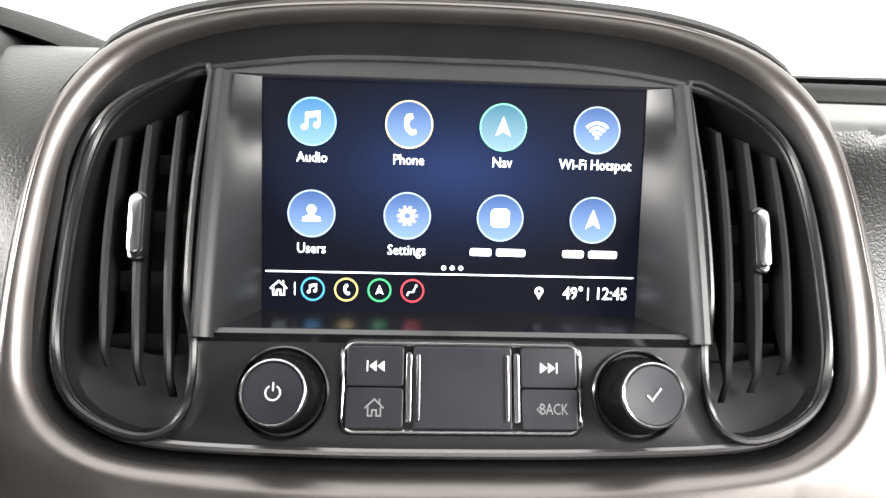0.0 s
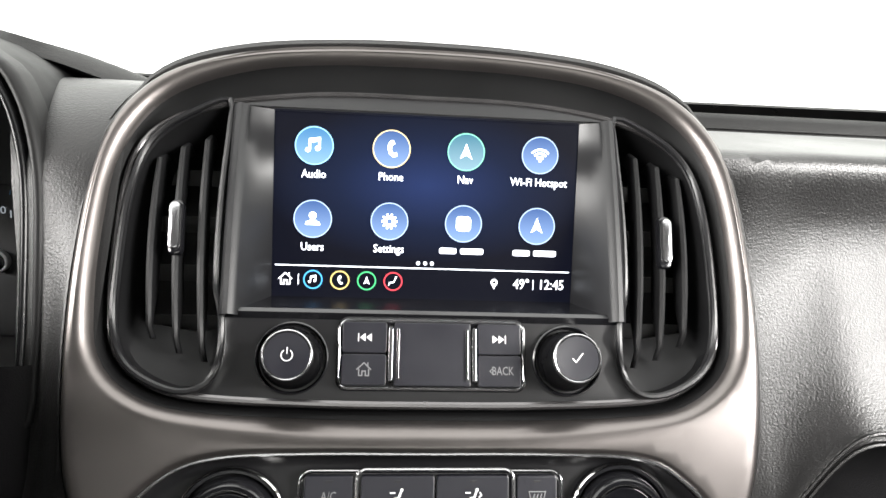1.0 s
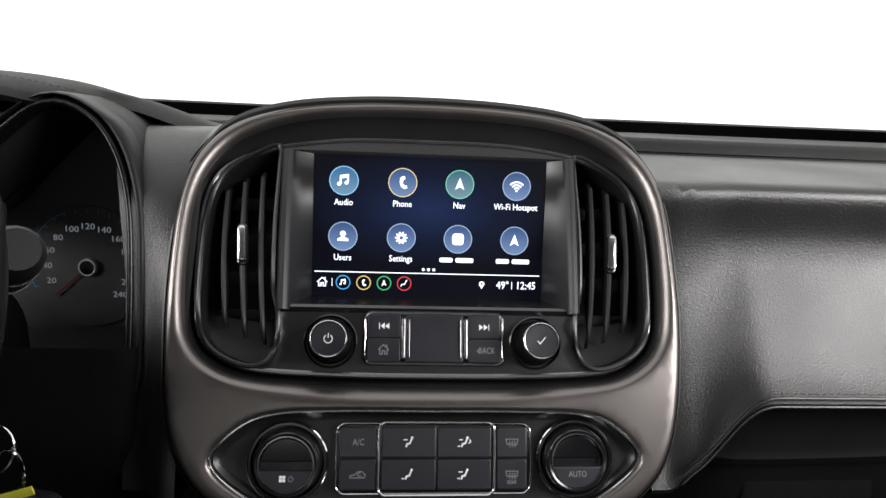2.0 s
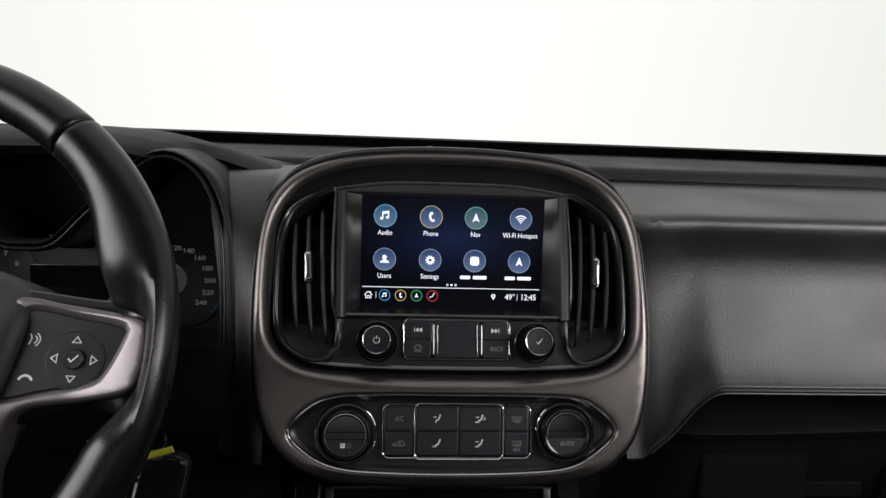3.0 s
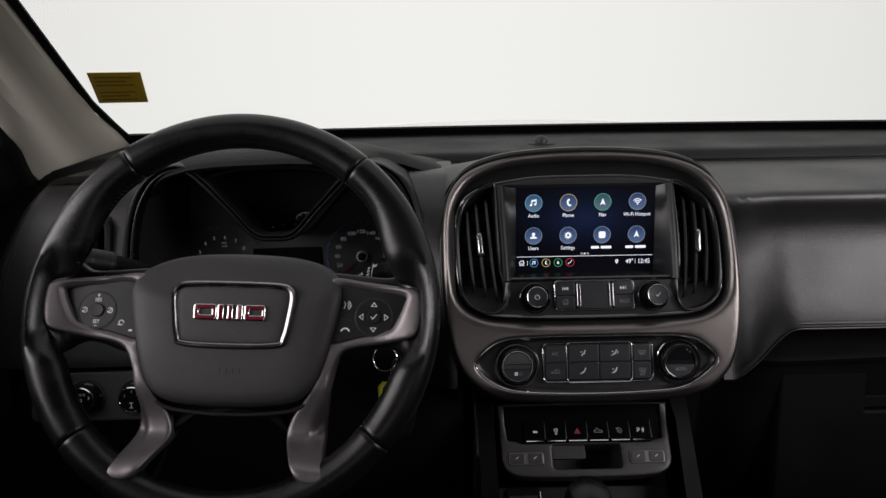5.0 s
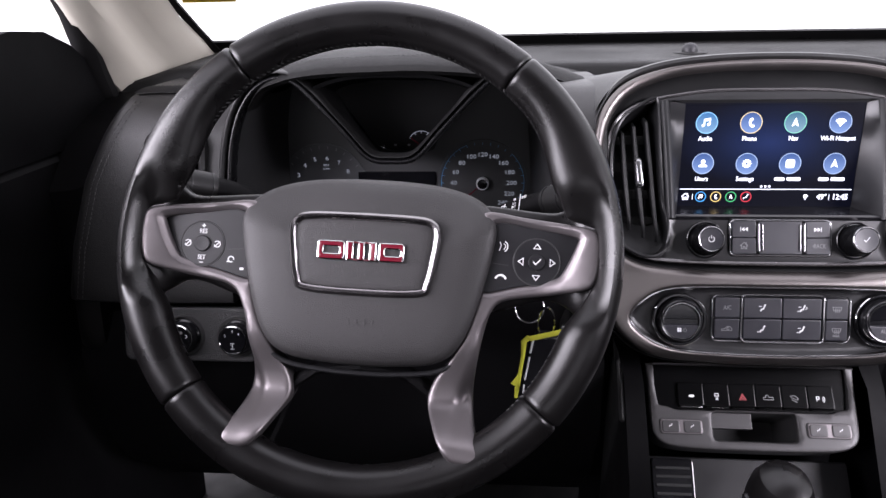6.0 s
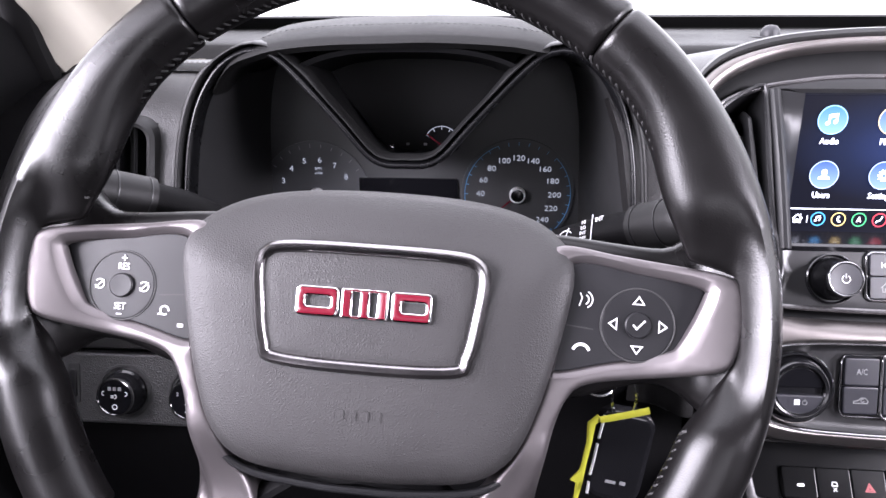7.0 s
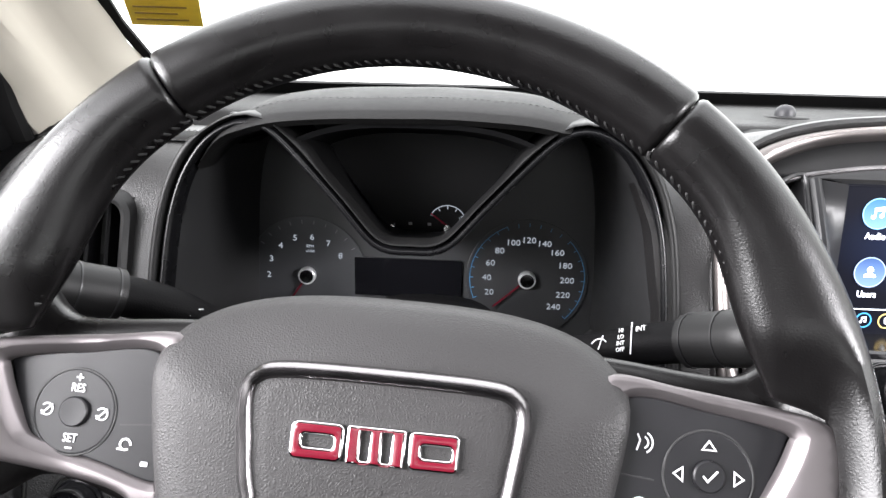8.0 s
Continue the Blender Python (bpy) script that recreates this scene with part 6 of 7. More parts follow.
def stalk(points, radii, label, sign):
    s = thing("control_stalk", points[0], label, "stalk", "column stalks")
    path = smooth_loop(points, 40, closed=False)
    rr = [radii[0] + (radii[1] - radii[0]) * step(0, 0.6, i / 39) for i in range(40)]
    part("lever", tube(path[:31], 0.01, 16, radii=rr[:31], flat=0.9), LOWER, s)
    tip = path[29:]
    part("twist_grip", tube(tip, 0.012, 18, radii=[radii[1] + 0.0014 - (0.0035 if i == len(tip) - 1 else (0.0010 if i == len(tip) - 2 else 0)) for i in range(len(tip))]), COWL, s, "smooth twist grip with two rings")
    for f in (0.8, 5.2):
        p = tip[int(f)].lerp(tip[int(f) + 1], f % 1)
        d = (tip[int(f) + 1] - tip[int(f)]).normalized()
        part("grip_ring", tube([p, p + d * 0.0008], 0.01, 20, radii=[radii[1] + 0.0019] * 2), PANEL, s)
    # printed marks on the lever's face
    a, b = path[14], path[26]
    u = (b - a).normalized()
    n = Vector((0, -0.75, 0.66))
    n = (n - u * n.dot(u)).normalized()
    if sign < 0:
        u = -u
    v = n.cross(u)
    o = (a + b) / 2 + n * (radii[1] * 0.93)
    m = Matrix(((u.x, v.x, n.x, o.x), (u.y, v.y, n.y, o.y), (u.z, v.z, n.z, o.z), (0, 0, 0, 1)))
    at = on(m)
    if sign > 0:
        part("marking", strokes([arc(0.006, 40, 140, 8, -0.010, -0.004), [(-0.010, -0.004), (-0.0075, 0.0035)]], 0.0006, at), MARK, s)
        for k, text in enumerate(("HI", "LO", "INT", "OFF")):
            words(text, 0.0034, shifted(m, 0.004, 0.005 - 0.0036 * k, 0.0002), MARK, s, "marking", 0.9)
        part("marking", shapes([rrect(0.0006, 0.018, 0.0002, 2, 0.0105, 0)], at), MARK, s)
        words("INT", 0.0042, shifted(m, 0.017, 0.004, 0.0016), MARK, s, "marking", 0.9)
    else:
        part("marking", strokes([[(0.010, -0.003), (0.010, 0.003), (0.015, 0.002), (0.015, -0.002), (0.010, -0.003)], [(-0.003, -0.002), (0.003, 0.001)], [(-0.003, 0.001), (0.003, 0.004)]], 0.0006, at), MARK, s)
    return s


stalk([Vector((-0.315, 0.335, 0.985)), Vector((-0.280, 0.305, 1.000)), Vector((-0.240, 0.272, 1.023)), Vector((-0.206, 0.230, 1.046))], (0.010, 0.0125), "black wiper stalk with white printed symbols", 1)
stalk([Vector((-0.445, 0.335, 0.985)), Vector((-0.480, 0.305, 1.000)), Vector((-0.515, 0.276, 1.031)), Vector((-0.558, 0.236, 1.055))], (0.010, 0.0125), "black indicator stalk with a smooth twist grip", -1)

key = thing("ignition_key", (-0.262, 0.275, 0.935), "black key fob with a yellow tag hanging from the ignition", "key")
part("lock_barrel", tube([Vector((-0.315, 0.315, 0.950)), Vector((-0.282, 0.290, 0.946))], 0.017, 20), PANEL, key)
part("key_blade", tube([Vector((-0.290, 0.296, 0.947)), Vector((-0.264, 0.277, 0.943))], 0.006, 12, flat=0.4), STEEL, key)
ring_c = Vector((-0.245, 0.262, 0.928))
part("key_ring", tube([ring_c + Vector((0.013 * math.cos(a), 0.004 * math.sin(a), 0.013 * math.sin(a))) for a in [2 * math.pi * i / 28 for i in range(28)]], 0.0008, 6, closed=True), STEEL, key, "bright steel ring")
FOB = Matrix.Translation((-0.229, 0.254, 0.874)) @ pose(0, 0, 0, 78, 0, 0) @ pose(0, 0, 0, 0, 0, -10)
part("fob", slab(rrect(0.036, 0.062, 0.010, 6), 0.012, 0.003, on(FOB), base=-0.006), GLOSS, key, "black remote fob")
# Pale metal segments laid along the fob's left edge, bright against the black.
for k, (u0, v0, u1, v1) in enumerate(((-0.0165, 0.026, -0.0168, 0.010), (-0.0168, 0.006, -0.0168, -0.016), (-0.0166, -0.021, -0.0160, -0.029))):
    part("fob_edge", tube([on(FOB)(u0, v0, 0.0058), on(FOB)((u0 + u1) / 2, (v0 + v1) / 2, 0.0062), on(FOB)(u1, v1, 0.0058)], 0.0010, 8), ALU, key, "bright pale-metal strip on the fob's edge")
part("fob_print", shapes([rrect(0.007, 0.0022, 0.0005, 2, -0.003, -0.018), rrect(0.004, 0.0026, 0.0005, 2, 0.005, -0.0175)], on(shifted(FOB, 0, 0, 0.0060)), 0.0002), FAINT, key)
part("key_ring", tube([Vector((-0.2300 + 0.0075 * math.cos(a), 0.252, 0.918 + 0.016 * math.sin(a))) for a in [2 * math.pi * i / 28 for i in range(28)]], 0.0010, 6, closed=True), CHROME, key, "bright steel ring")
strap = [(-0.2150, 0.9135), (-0.2230, 0.9110), (-0.2340, 0.9080), (-0.2450, 0.9050)]
part("tag_strap", tube([Vector((x, 0.246, z)) for x, z in strap], 0.0026, 8, flat=0.25, up=Vector((0, 1, 0))), YELLOW, key, "yellow plastic tag strap")
strap = [(-0.2450, 0.9065), (-0.2500, 0.9020), (-0.2505, 0.8880), (-0.2528, 0.8700), (-0.2548, 0.8560), (-0.2562, 0.8420)]
part("tag_strap", tube([Vector((x, 0.2465, z)) for x, z in strap], 0.0026, 8, flat=0.22, up=Vector((0, 1, 0)), radii=[0.0028, 0.0028, 0.0019, 0.0017, 0.0024, 0.0015]), YELLOW, key)
part("strap_barb", slab([Vector((-0.2545, 0.868)), Vector((-0.2610, 0.8585)), Vector((-0.2555, 0.8555))], 0.0012, 0.0002, lambda u, v, w: Vector((u, 0.2455 - w, v))), YELLOW, key)

# ---- left side: vent and lamp switches ----
def side_vent():
    v = thing("air_vent", (-0.621, 0.36, 1.034), "black rectangular side air vent in the dash end", "air vent", "air vents")
    at = lambda u, w_, d: Vector((-0.621 + u, 0.3895 - 0.34 * (1.034 - 1.034 - w_) - d, 1.034 + w_))
    out = rrect(0.062, 0.062, 0.014, 6)
    bm = bmesh.new()
    skin(bm, [[at(p.x, p.y, w) for p in offset(out, o)] for o, w in ((0.004, -0.006), (0.003, 0.009), (0.0, 0.012), (-0.003, 0.0105), (-0.004, 0.006))])
    part("frame", bm, COWL, v, "satin black vent frame")
    bm = bmesh.new()
    skin(bm, [[at(p.x, p.y, w) for p in offset(out, o)] for o, w in ((-0.0038, 0.007), (-0.0045, -0.02), (-0.008, -0.045))], True, (False, True))
    part("recess", bm, DARK, v, "deep black vent recess")
    for k in range(3):
        u = -0.0150 + 0.015 * k
        bm = bmesh.new()
        skin(bm, [[at(u - 0.0012, z, -0.014), at(u - 0.0016, z, 0.003), at(u, z, 0.0045), at(u + 0.0016, z, 0.003), at(u + 0.0012, z, -0.014)] for z in (-0.027, -0.01, 0.01, 0.027)], True, (True, True))
        part("blade", bm, LOWER, v)
    return v


side_vent()
LSW = Matrix(((1, 0, 0, -0.612), (0, 0.27, -0.963, 0.334), (0, 0.963, 0.27, 0.8535), (0, 0, 0, 1)))
lamps = thing("lamp_switch_panel", LSW, "black textured switch panel with two round rotary switches", "switch panel")
part("plate", slab(rrect(0.150, 0.060, 0.008, 5), 0.010, 0.002, on(LSW), base=-0.010), HATCH, lamps, "black cross-hatched switch plate")
for u, kind in ((-0.006, "lamps"), (0.055, "drive")):
    m = shifted(LSW, u, -0.002, 0.0)
    # Raised black ring round each switch, standing in for the shadow about it.
    part("switch_dark_ring", lathe(((0.0235, 0.0), (0.0232, 0.0008), (0.0215, 0.0010), (0.0200, -0.002)), 40, on(m)), DARK, lamps)
    k = part("rotary_switch", lathe(((0.0190, 0.0), (0.0188, 0.002), (0.0170, 0.003), (0.0160, 0.014), (0.0150, 0.0155)), 40, on(m)), GLOSS, lamps, "black rotary switch")
    part("switch_ring", lathe(((0.0158, 0.0144), (0.0156, 0.0162), (0.0145, 0.0164), (0.0142, 0.0156)), 40, on(m), cap=False), CHROME, k, "thin chrome ring")
    part("switch_face", lathe(((0.0146, 0.0140), (0.0144, 0.0156), (0.0002, 0.0157)), 40, on(m)), LCD, k)
    at = on(shifted(m, 0, 0, 0.0158))
    if kind == "lamps":
        part("marking", shapes([rrect(0.0028, 0.0030, 0.0004, 2, -0.0042 + 0.0042 * i, 0.0070) for i in range(3)], at, 0.0002), FAINT, k)
        part("marking", strokes([[(-0.0030, 0.0012), (-0.0010, 0.0012)], [(-0.0030, -0.0002), (-0.0010, -0.0002)], arc(0.0016, -90, 90, 8, 0.0, 0.0005), arc(0.0020, 0, 360, 12, 0, -0.0080), arc(0.0016, 90, 270, 8, -0.009, 0.003), arc(0.0016, -90, 90, 8, 0.009, 0.003)], 0.0006, at), MARK, k)
    else:
        for a, text in ((150, "2"), (90, "4"), (45, "4")):
            words(text, 0.0042, shifted(m, 0.0095 * math.cos(radians(a)), 0.0095 * math.sin(radians(a)), 0.0159), MARK, k, "marking", 0.9)
        part("marking", strokes([[(0, -0.0035), (0, -0.0095)], [(-0.002, -0.0035), (0.002, -0.0035)], [(-0.002, -0.0095), (0.002, -0.0095)]], 0.0007, at), MARK, k)
bm = slab(rrect(0.010, 0.034, 0.002, 4, -0.050, 0.004), 0.0014, 0.0006, on(LSW))
slot = part("dimmer_slot", bm, DARK, lamps)
part("dimmer_wheel", slab(rrect(0.006, 0.024, 0.002, 4, -0.050, 0.004), 0.003, 0.0012, on(LSW)), PANEL, slot)

# ---- lower console ----
KD, KN = Vector((0, -0.65, -0.76)).normalized(), Vector((0, -0.76, 0.65)).normalized()
CON = Matrix(((1, -KD.x, KN.x, -0.008), (0, -KD.y, KN.y, 0.33), (0, -KD.z, KN.z, 0.80), (0, 0, 0, 1)))
console = thing("lower_console", CON, "silver-trimmed lower console with a switch row and open tray", "console")
EDGE = [(-0.1070, 0.030), (-0.1055, 0.008), (-0.1045, -0.030), (-0.1025, -0.043), (-0.0955, -0.0515), (-0.080, -0.0565), (-0.04, -0.0585)]
TRIM = smooth_loop(EDGE + [(-u, v) for u, v in reversed(EDGE)], 110, closed=False)
TRAY = rrect(0.0850, 0.0290, 0.0050, 5, 0.0005, -0.0345)
# black switch strip: open to the top, with cut lower corners
BAR = [(-0.0990, 0.029), (-0.0984, 0.006), (-0.0962, -0.0125), (-0.0945, -0.0146), (-0.0865, -0.0156), (-0.0800, -0.0182), (-0.0750, -0.0188)]
SWROW = [Vector(p) for p in BAR] + [Vector((-u, v)) for u, v in reversed(BAR)]
part("trim_plate", panel(TRIM, [TRAY, SWROW], on(CON), rim=((-0.0022, 0.0), (-0.0010, -0.0005), (-0.0002, -0.0018), (0.0, -0.004), (0.001, -0.03)), hole_rims=[((-0.0018, 0.0), (-0.0008, -0.0004), (0, -0.0016), (0.0005, -0.006)), ((-0.0010, 0.0), (0, -0.0006), (0.0004, -0.006))], fine=0.005), TRIM_SILVER, console, "satin silver trim plate", angle=60)
bm = bmesh.new()
skin(bm, [[CON @ Vector((p.x, p.y, w)) for p in offset(TRAY, o)] for o, w in ((-0.0002, -0.005), (-0.001, -0.02), (-0.004, -0.06))], True, (False, True))
part("tray", bm, DARK, console, "deep black open tray")
# Added pale block stands in for the tray's lit inner wall.
part("tray_wall_block", slab(rrect(0.0405, 0.0158, 0.0008, 3, -0.0207, -0.0282), 0.012, 0.0008, on(CON), base=-0.018), TRIM_SILVER, console, "pale grey block for the tray's inner wall")
part("switch_bed", slab(offset(SWROW, -0.0003), 0.004, 0.0006, on(CON), base=-0.0085), STRIP, console, "gloss black switch strip")
for i in range(6):
    u = -0.0612 + 0.0264 * i
    sw = part("switch", slab(rrect(0.0260, 0.0240, 0.0022, 4, u, -0.0020), 0.005, 0.0008, on(CON), base=-0.0065), STRIP, console)
    part("lip", tube([CON @ Vector((u - 0.0112 + 0.0224 * k / 6, -0.0150, -0.0018)) for k in range(7)], 0.0009, 8), CHROME, sw, "thin bright lower edge")
    at = on(shifted(CON, u, -0.0040, -0.0014))
    if i == 0:
        part("marking", shapes([rrect(0.0055, 0.0024, 0.0008, 2, 0.0005, 0)], at), MARK, sw)
    elif i == 1:
        part("marking", strokes([[(-0.0012, -0.0034), (0.0010, -0.0012)], [(0.0012, -0.0034), (-0.0010, -0.0012)], [(-0.002, 0.0005), (0.002, 0.0005), (0.0016, 0.0032), (-0.0016, 0.0032), (-0.002, 0.0005)]], 0.0007, at), MARK, sw)
    elif i == 2:
        part("marking", strokes([[(-0.0034, -0.0026), (0.0034, -0.0026), (0, 0.0034), (-0.0034, -0.0026)], [(-0.0016, -0.0014), (0.0016, -0.0014), (0, 0.0013), (-0.0016, -0.0014)]], 0.0009, at), HAZARD, sw)
    elif i == 3:
        part("marking", strokes([[(-0.005, -0.0018), (0.005, -0.0018), (0.0044, 0.0006), (0.0006, 0.0006), (-0.0006, 0.0028), (-0.0026, 0.0028), (-0.003, 0.0006), (-0.005, 0.0006), (-0.005, -0.0018)]], 0.0007, at), FAINT, sw)
    elif i == 4:
        part("marking", strokes([[(-0.004, 0.0026), (0.0, 0.0032), (0.0032, 0.0004), (0.0024, -0.0014), (-0.003, 0.0010), (-0.004, 0.0026)], [(-0.003, -0.0012), (0.002, -0.0036)]], 0.0007, at), FAINT, sw)
    else:
        part("marking", strokes([[(-0.0045, -0.002), (-0.0045, 0.0026), (-0.0022, 0.0026), (-0.0018, 0.0012), (-0.0022, 0.0002), (-0.0045, 0.0002)], arc(0.002, -50, 50, 5, 0.0, 0), arc(0.0036, -50, 50, 5, 0.0, 0)], 0.0007, at), MARK, sw)
for u in (-0.0741, 0.0735):
    bed = part("heater_switch", slab(rrect(0.0440, 0.0158, 0.0036, 5, u, -0.0360), 0.0012, 0.0005, on(CON)), DARK, console, "seat heater switch pair")
    part("rocker_plate", slab(rrect(0.0424, 0.0142, 0.0030, 5, u, -0.0360), 0.0016, 0.0006, on(CON), base=0.0), SPOKE, bed)
    for s in (-1, 1):
        kk = part("heater_key", slab(rrect(0.0176, 0.0122, 0.0024, 5, u + s * 0.0110, -0.0360), 0.0026, 0.0007, on(CON)), TRIM_SILVER, bed, "silver-grey rocker key")
        part("marking", strokes(symbol("seat", 0.0032)[0], 0.0006, on(shifted(CON, u + s * 0.0110, -0.0350, 0.0026))), MARK, kk)
        part("lamp_bar", shapes([rrect(0.0016, 0.0010, 0.0003, 2, u + s * 0.0110 - 0.0026 + 0.0026 * q, -0.0402) for q in range(3)], on(shifted(CON, 0, 0, 0.0026)), 0.0002), DARK, kk)
for s in (-1, 1):
    rows = [[Vector((s * 0.112 - 0.008, 0.36, 0.83)), Vector((s * 0.112 - 0.008, 0.325, 0.812)), Vector((s * 0.110 - 0.008, 0.26, 0.73)), Vector((s * 0.106 - 0.008, 0.22, 0.60)), Vector((s * 0.106 - 0.008, 0.22, 0.36))],
            [Vector((s * 0.134 - 0.008, 0.36, 0.83)), Vector((s * 0.131 - 0.008, 0.33, 0.81)), Vector((s * 0.131 - 0.008, 0.265, 0.73)), Vector((s * 0.131 - 0.008, 0.225, 0.60)), Vector((s * 0.131 - 0.008, 0.225, 0.36))],
            [Vector((s * 0.136 - 0.008, 0.45, 0.83)), Vector((s * 0.134 - 0.008, 0.42, 0.81)), Vector((s * 0.134 - 0.008, 0.40, 0.73)), Vector((s * 0.134 - 0.008, 0.40, 0.60)), Vector((s * 0.134 - 0.008, 0.40, 0.36))]]
    part("side_cheek", grid_surface(rows), LOWER, console, "black side cheek")
part("lower_body", box(-0.118, 0.104, 0.19, 0.40, 0.36, 0.640, 0.01), LOWER, console)
part("side_block", slab(rrect(0.0235, 0.068, 0.004, 4, -0.1225, 0.0015), 0.014, 0.002, on(CON), base=-0.016), TRIM_SILVER, console, "grey satin block beside the trim")
part("floor_plate", slab(rrect(0.214, 0.200, 0.004, 4, 0.0, -0.1640), 0.006, 0.0015, on(CON), base=-0.050), PANEL, console, "satin black plate under the trim")
outlet = part("socket_panel", slab(rrect(0.044, 0.066, 0.004, 5, -0.0760, -0.0990), 0.004, 0.0012, on(CON), base=-0.0442), GLOSS, console, "gloss black slotted panel")
for k in range(6):
    part("slat", tube([CON @ Vector((-0.0940 + 0.036 * i / 6, -0.0760 - 0.0088 * k, -0.0400)) for i in range(7)], 0.0016, 8), DARK, outlet)

# ---- gear lever ----
GEAR = Matrix.Translation((-0.036, 0.212, 0.640)) @ pose(0, 0, 0, 12, 0, 0)
gear = thing("gear_lever", GEAR, "black leather gear lever with a bright collar on the console", "gear lever")
bm = bmesh.new()
skin(bm, [[GEAR @ Vector((p.x * sx, p.y * sy, h)) for p in circle(1.0, 28)] for sx, sy, h in ((0.0140, 0.0140, 0.094), (0.0185, 0.0190, 0.100), (0.0215, 0.0230, 0.114), (0.0245, 0.0265, 0.134), (0.0258, 0.0280, 0.154), (0.0245, 0.0265, 0.170), (0.0195, 0.0215, 0.1815), (0.0105, 0.0120, 0.1870), (0.0010, 0.0012, 0.1885))], True, (True, True))
part("knob", bm, LEATHER, gear, "black leather-wrapped knob")
part("collar", lathe(((0.0150, 0.090), (0.0182, 0.093), (0.0186, 0.0985), (0.0165, 0.1005)), 28, on(GEAR)), RINGS, gear, "bright collar")
part("release_button", slab(rrect(0.010, 0.020, 0.004, 5), 0.004, 0.0015, on(GEAR @ Matrix.Translation((-0.0245, 0, 0.150)) @ pose(0, 0, 0, 90, 0, -90))), PANEL, gear)
bm = bmesh.new()
skin(bm, [[GEAR @ Vector((p.x * sx, p.y * sy, h)) for p in circle(1.0, 28)] for sx, sy, h in ((0.060, 0.070, -0.012), (0.052, 0.060, 0.010), (0.040, 0.044, 0.030), (0.034, 0.036, 0.044), (0.025, 0.026, 0.066), (0.0165, 0.0165, 0.092))], True, (True, True))
part("boot", bm, LEATHER, gear, "black folded boot")

# ---- passenger side: glovebox, hang tag ----
glove = thing("glovebox", (0.49, 0.38, 0.70), "closed black glovebox door with a recessed latch", "glovebox")
DOORM = Matrix(((1, 0, 0, 0.485), (0, 0.10, -0.995, 0.3655), (0, 0.995, 0.10, 0.750), (0, 0, 0, 1)))
LATCH = rrect(0.084, 0.062, 0.004, 4, -0.076, 0.075)
part("lid", panel(rrect(0.46, 0.232, 0.02, 6), [LATCH], on(DOORM), rim=((-0.003, 0.002), (-0.001, 0.0015), (0, -0.001), (0, -0.01)), hole_rims=[((-0.001, 0.002), (0, 0.001), (0.001, -0.004))]), LOWER, glove, angle=60)
lt = part("latch_recess", slab(offset(LATCH, -0.0005), 0.002, 0.0005, on(DOORM), base=-0.016), DARK, glove)
part("latch_edge", tube([on(DOORM)(-0.118 + 0.084 * i / 10, 0.1055, 0.0018) for i in range(11)], 0.0010, 6), SMOKE, glove, "thin bright latch edge")
part("latch_handle", slab(rrect(0.066, 0.016, 0.003, 4, -0.090, 0.056), 0.012, 0.003, on(DOORM), base=-0.012), LOWER, glove, "black latch handle")
HANG = Matrix(((1, 0, 0, 0.50), (0, 0.0, -1, 0.352), (0, 1, 0, 0.806), (0, 0, 0, 1))) @ pose(0, 0, 0, -4, 0, 5)
hang = thing("hang_tag", HANG, "white printed card with a yellow band hung on the glovebox lip", "tag")
CARD = smooth_loop([(-0.038, 0.034), (-0.012, 0.037), (-0.006, 0.050), (-0.007, 0.070), (-0.005, 0.078), (0.003, 0.078), (0.006, 0.070), (0.008, 0.050), (0.016, 0.037), (0.040, 0.034), (0.040, -0.025), (0.0, -0.0255), (-0.038, -0.025)], 80)
part("card", slab(CARD, 0.0006, 0.0002, on(HANG)), PAPER, hang)
part("band", slab(rrect(0.0765, 0.0165, 0.0005, 2, 0.001, 0.0265), 0.0003, 0.0001, on(shifted(HANG, 0, 0, 0.0006))), AMBER, hang, "yellow printed band")
part("print", shapes([rrect(0.058, 0.0022, 0.0004, 2, -0.004, 0.0295), rrect(0.030, 0.0022, 0.0004, 2, -0.018, 0.0245)], on(shifted(HANG, 0, 0, 0.0009)), 0.0001), INK, hang)
part("print", shapes([rrect(0.066 - 0.008 * (k % 3), 0.0013, 0.0003, 2, -0.001 - 0.004 * (k % 3), 0.013 - 0.0037 * k) for k in range(10)], on(shifted(HANG, 0, 0, 0.0006)), 0.0001), INK, hang)

# ---- small things round the windscreen ----
sens = thing("sun_sensor", (-0.012, 0.687, 1.1165), "small dark dome sensor on the dash ledge", "sensor")
SM = Matrix.Translation((-0.012, 0.690, 1.1155))
part("plate", lathe(((0.024, 0.0), (0.024, 0.0015), (0.020, 0.0025)), 28, on(SM)), HOODPAD, sens)
part("dome", lathe(((0.0105, 0.001), (0.0105, 0.006), (0.0090, 0.0105), (0.0055, 0.0135), (0.0003, 0.0145)), 28, on(SM)), SENSOR, sens)

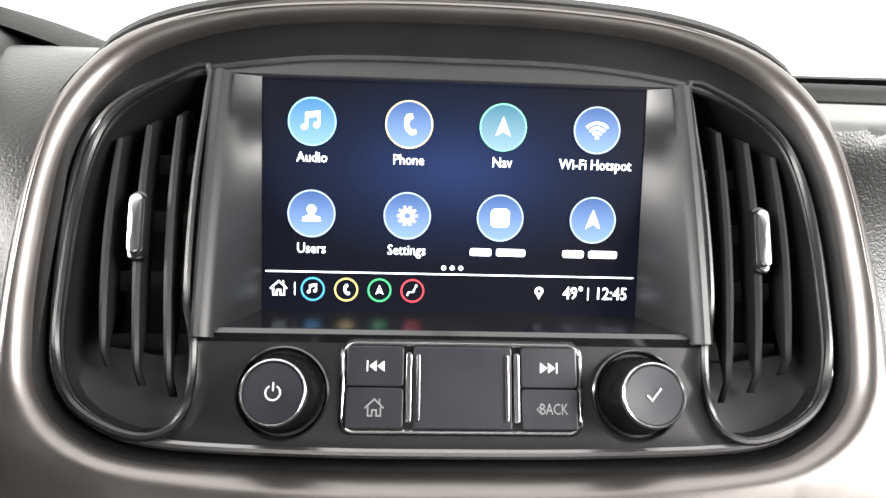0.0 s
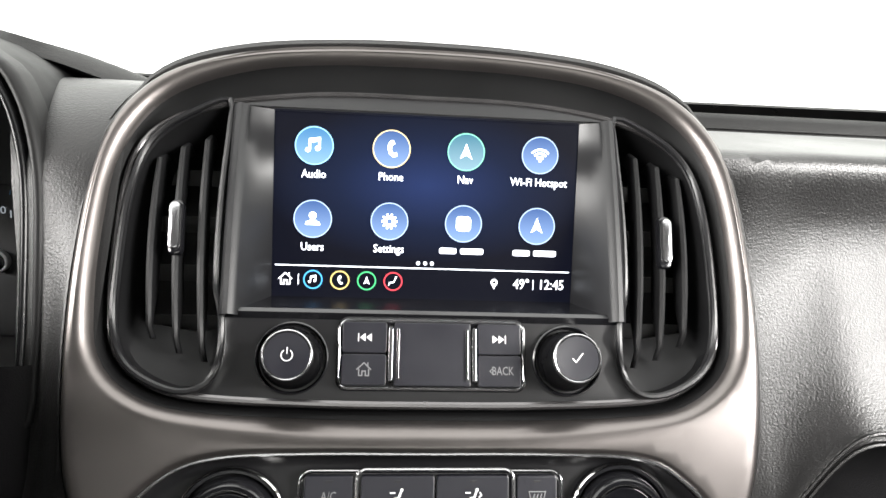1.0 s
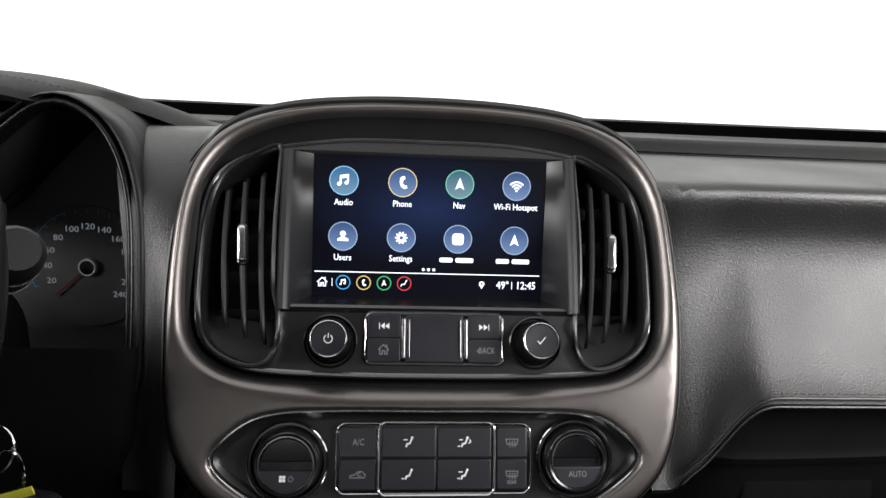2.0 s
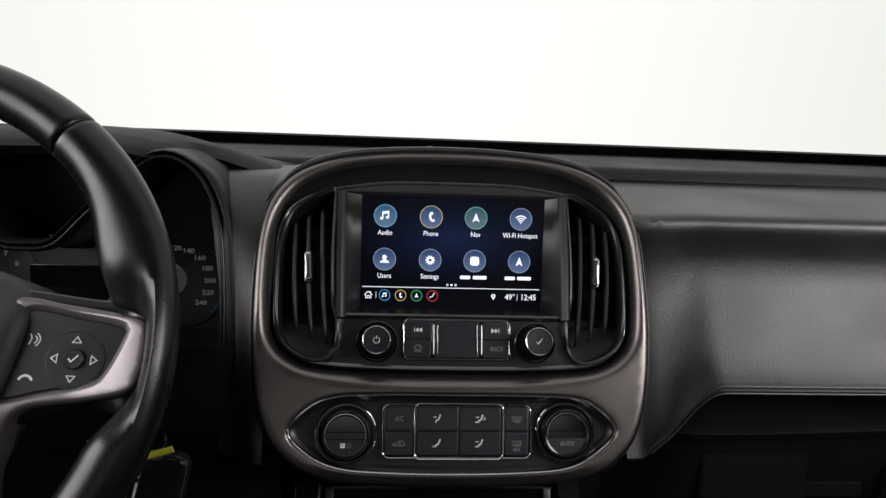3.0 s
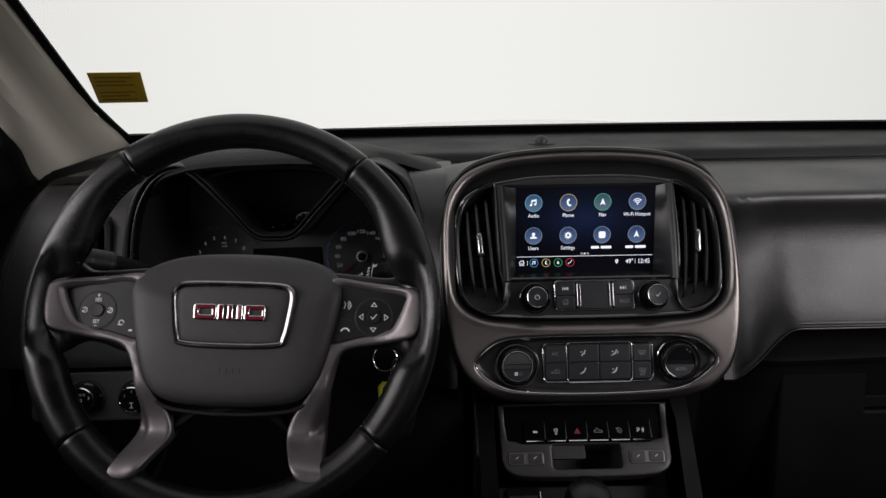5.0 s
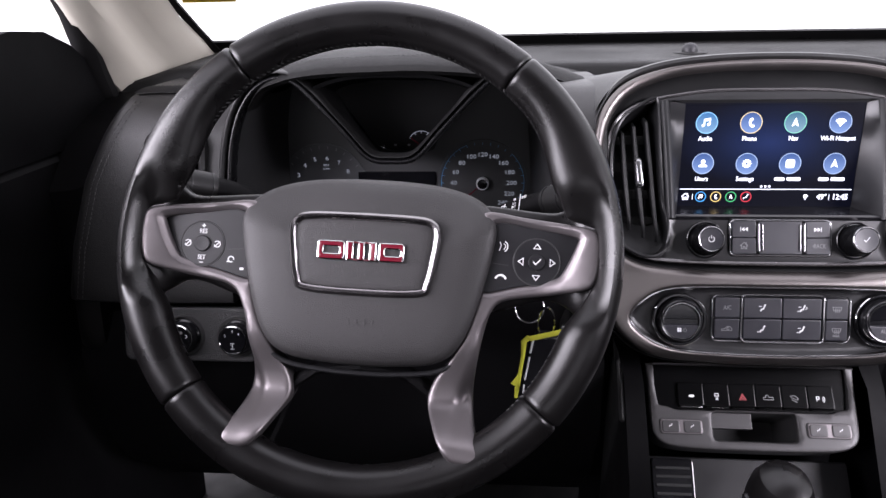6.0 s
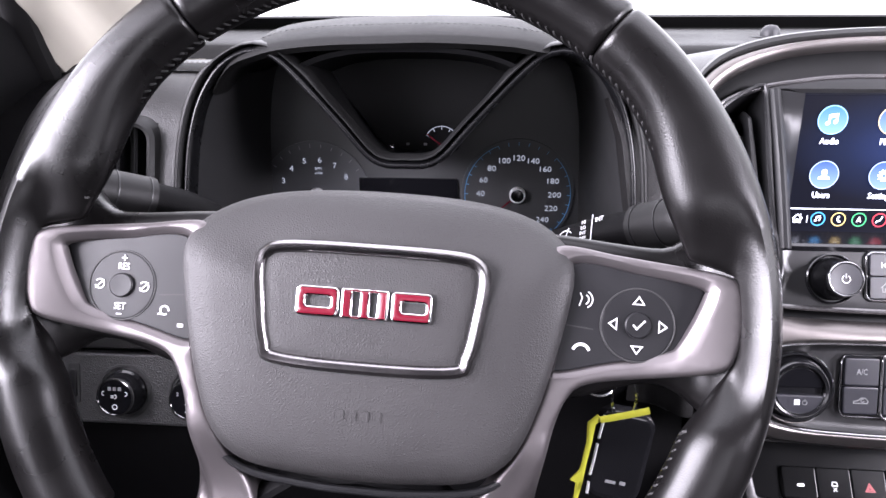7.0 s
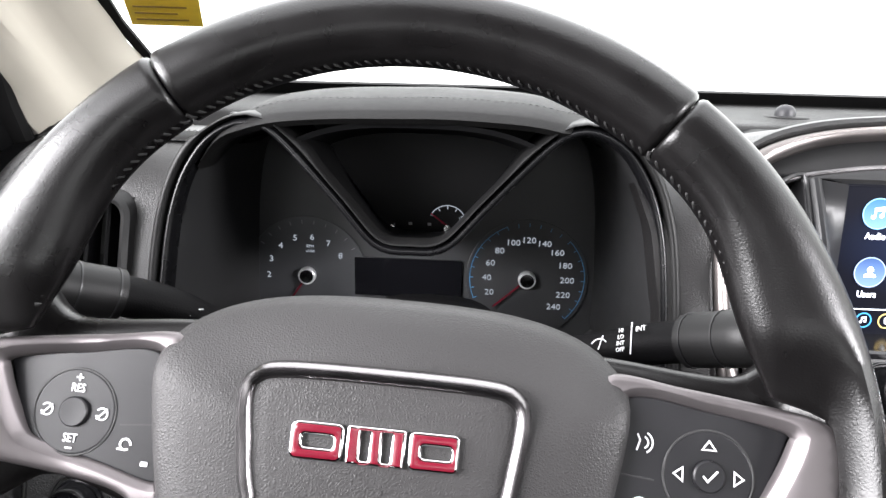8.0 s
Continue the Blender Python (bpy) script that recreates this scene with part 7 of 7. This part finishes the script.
rear = thing("rear_view_mirror", (0.015, 0.36, 1.37), "black rear-view mirror with buttons under its glass", "mirror")
MIRROUT = smooth_loop([(-0.150, 0.028), (-0.149, 0.0), (-0.125, -0.011), (-0.060, -0.022), (-0.050, -0.033), (-0.044, -0.0365), (0.044, -0.0365), (0.050, -0.033), (0.060, -0.022), (0.125, -0.011), (0.149, 0.0), (0.150, 0.028), (0.13, 0.042), (0.0, 0.046), (-0.13, 0.042)], 100)
MIR = Matrix(((1.04, 0, 0, 0.012), (0, 0.12, -0.993, 0.352), (0, 0.993, 0.12, 1.3685), (0, 0, 0, 1)))
part("housing", slab(MIRROUT, 0.030, 0.006, on(MIR), base=-0.028), PANEL, rear, "black plastic housing")
part("glass", slab([Vector((p.x * 0.95, max(p.y * 0.9 + 0.003, -0.015))) for p in MIRROUT], 0.0006, 0.0002, on(MIR), base=0.0021), CHROME, rear, "mirror glass")
for u in (-0.028, 0.0, 0.028):
    part("button", slab(rrect(0.012, 0.006, 0.002, 3, u, -0.028), 0.0015, 0.0005, on(MIR), base=0.0018), BUTTON, rear)
part("clip", slab(rrect(0.018, 0.008, 0.001, 2, 0.006, -0.016), 0.002, 0.0005, on(MIR), base=0.002), SPOKE, rear, "small silver plate")
part("stem", tube([Vector((0.015, 0.375, 1.385)), Vector((0.015, 0.41, 1.40)), Vector((0.015, 0.44, 1.372))], 0.010, 12), PANEL, rear)

decal = thing("windscreen_decal", on_windscreen(-0.66, 0.10), "amber translucent decal with printed lines on the windscreen", "decal")


def glass_patch(x0, x1, u0, u1, lift):
    n = 6
    rows = [[on_windscreen((x0 + (x1 - x0) * i / n + 0.6 * (u - 0.076)) / (1 - 0.45 * u), u) + Vector((0, -0.56 * lift, -lift)) for u in (u0, (u0 + u1) / 2, u1)] for i in range(n + 1)]
    return thick(grid_surface(rows), 0.0004)


part("film", glass_patch(-0.714, -0.642, 0.076, 0.121, 0.003), AMBER, decal)
for u0, u1 in ((0.078, 0.0965), (0.0995, 0.118)):
    for k in range(3):
        a = u0 + (u1 - u0) * (0.2 + 0.3 * k)
        part("print", glass_patch(-0.707, -0.655 - 0.01 * (k % 2), a, a + 0.0014, 0.0042), BROWN, decal)
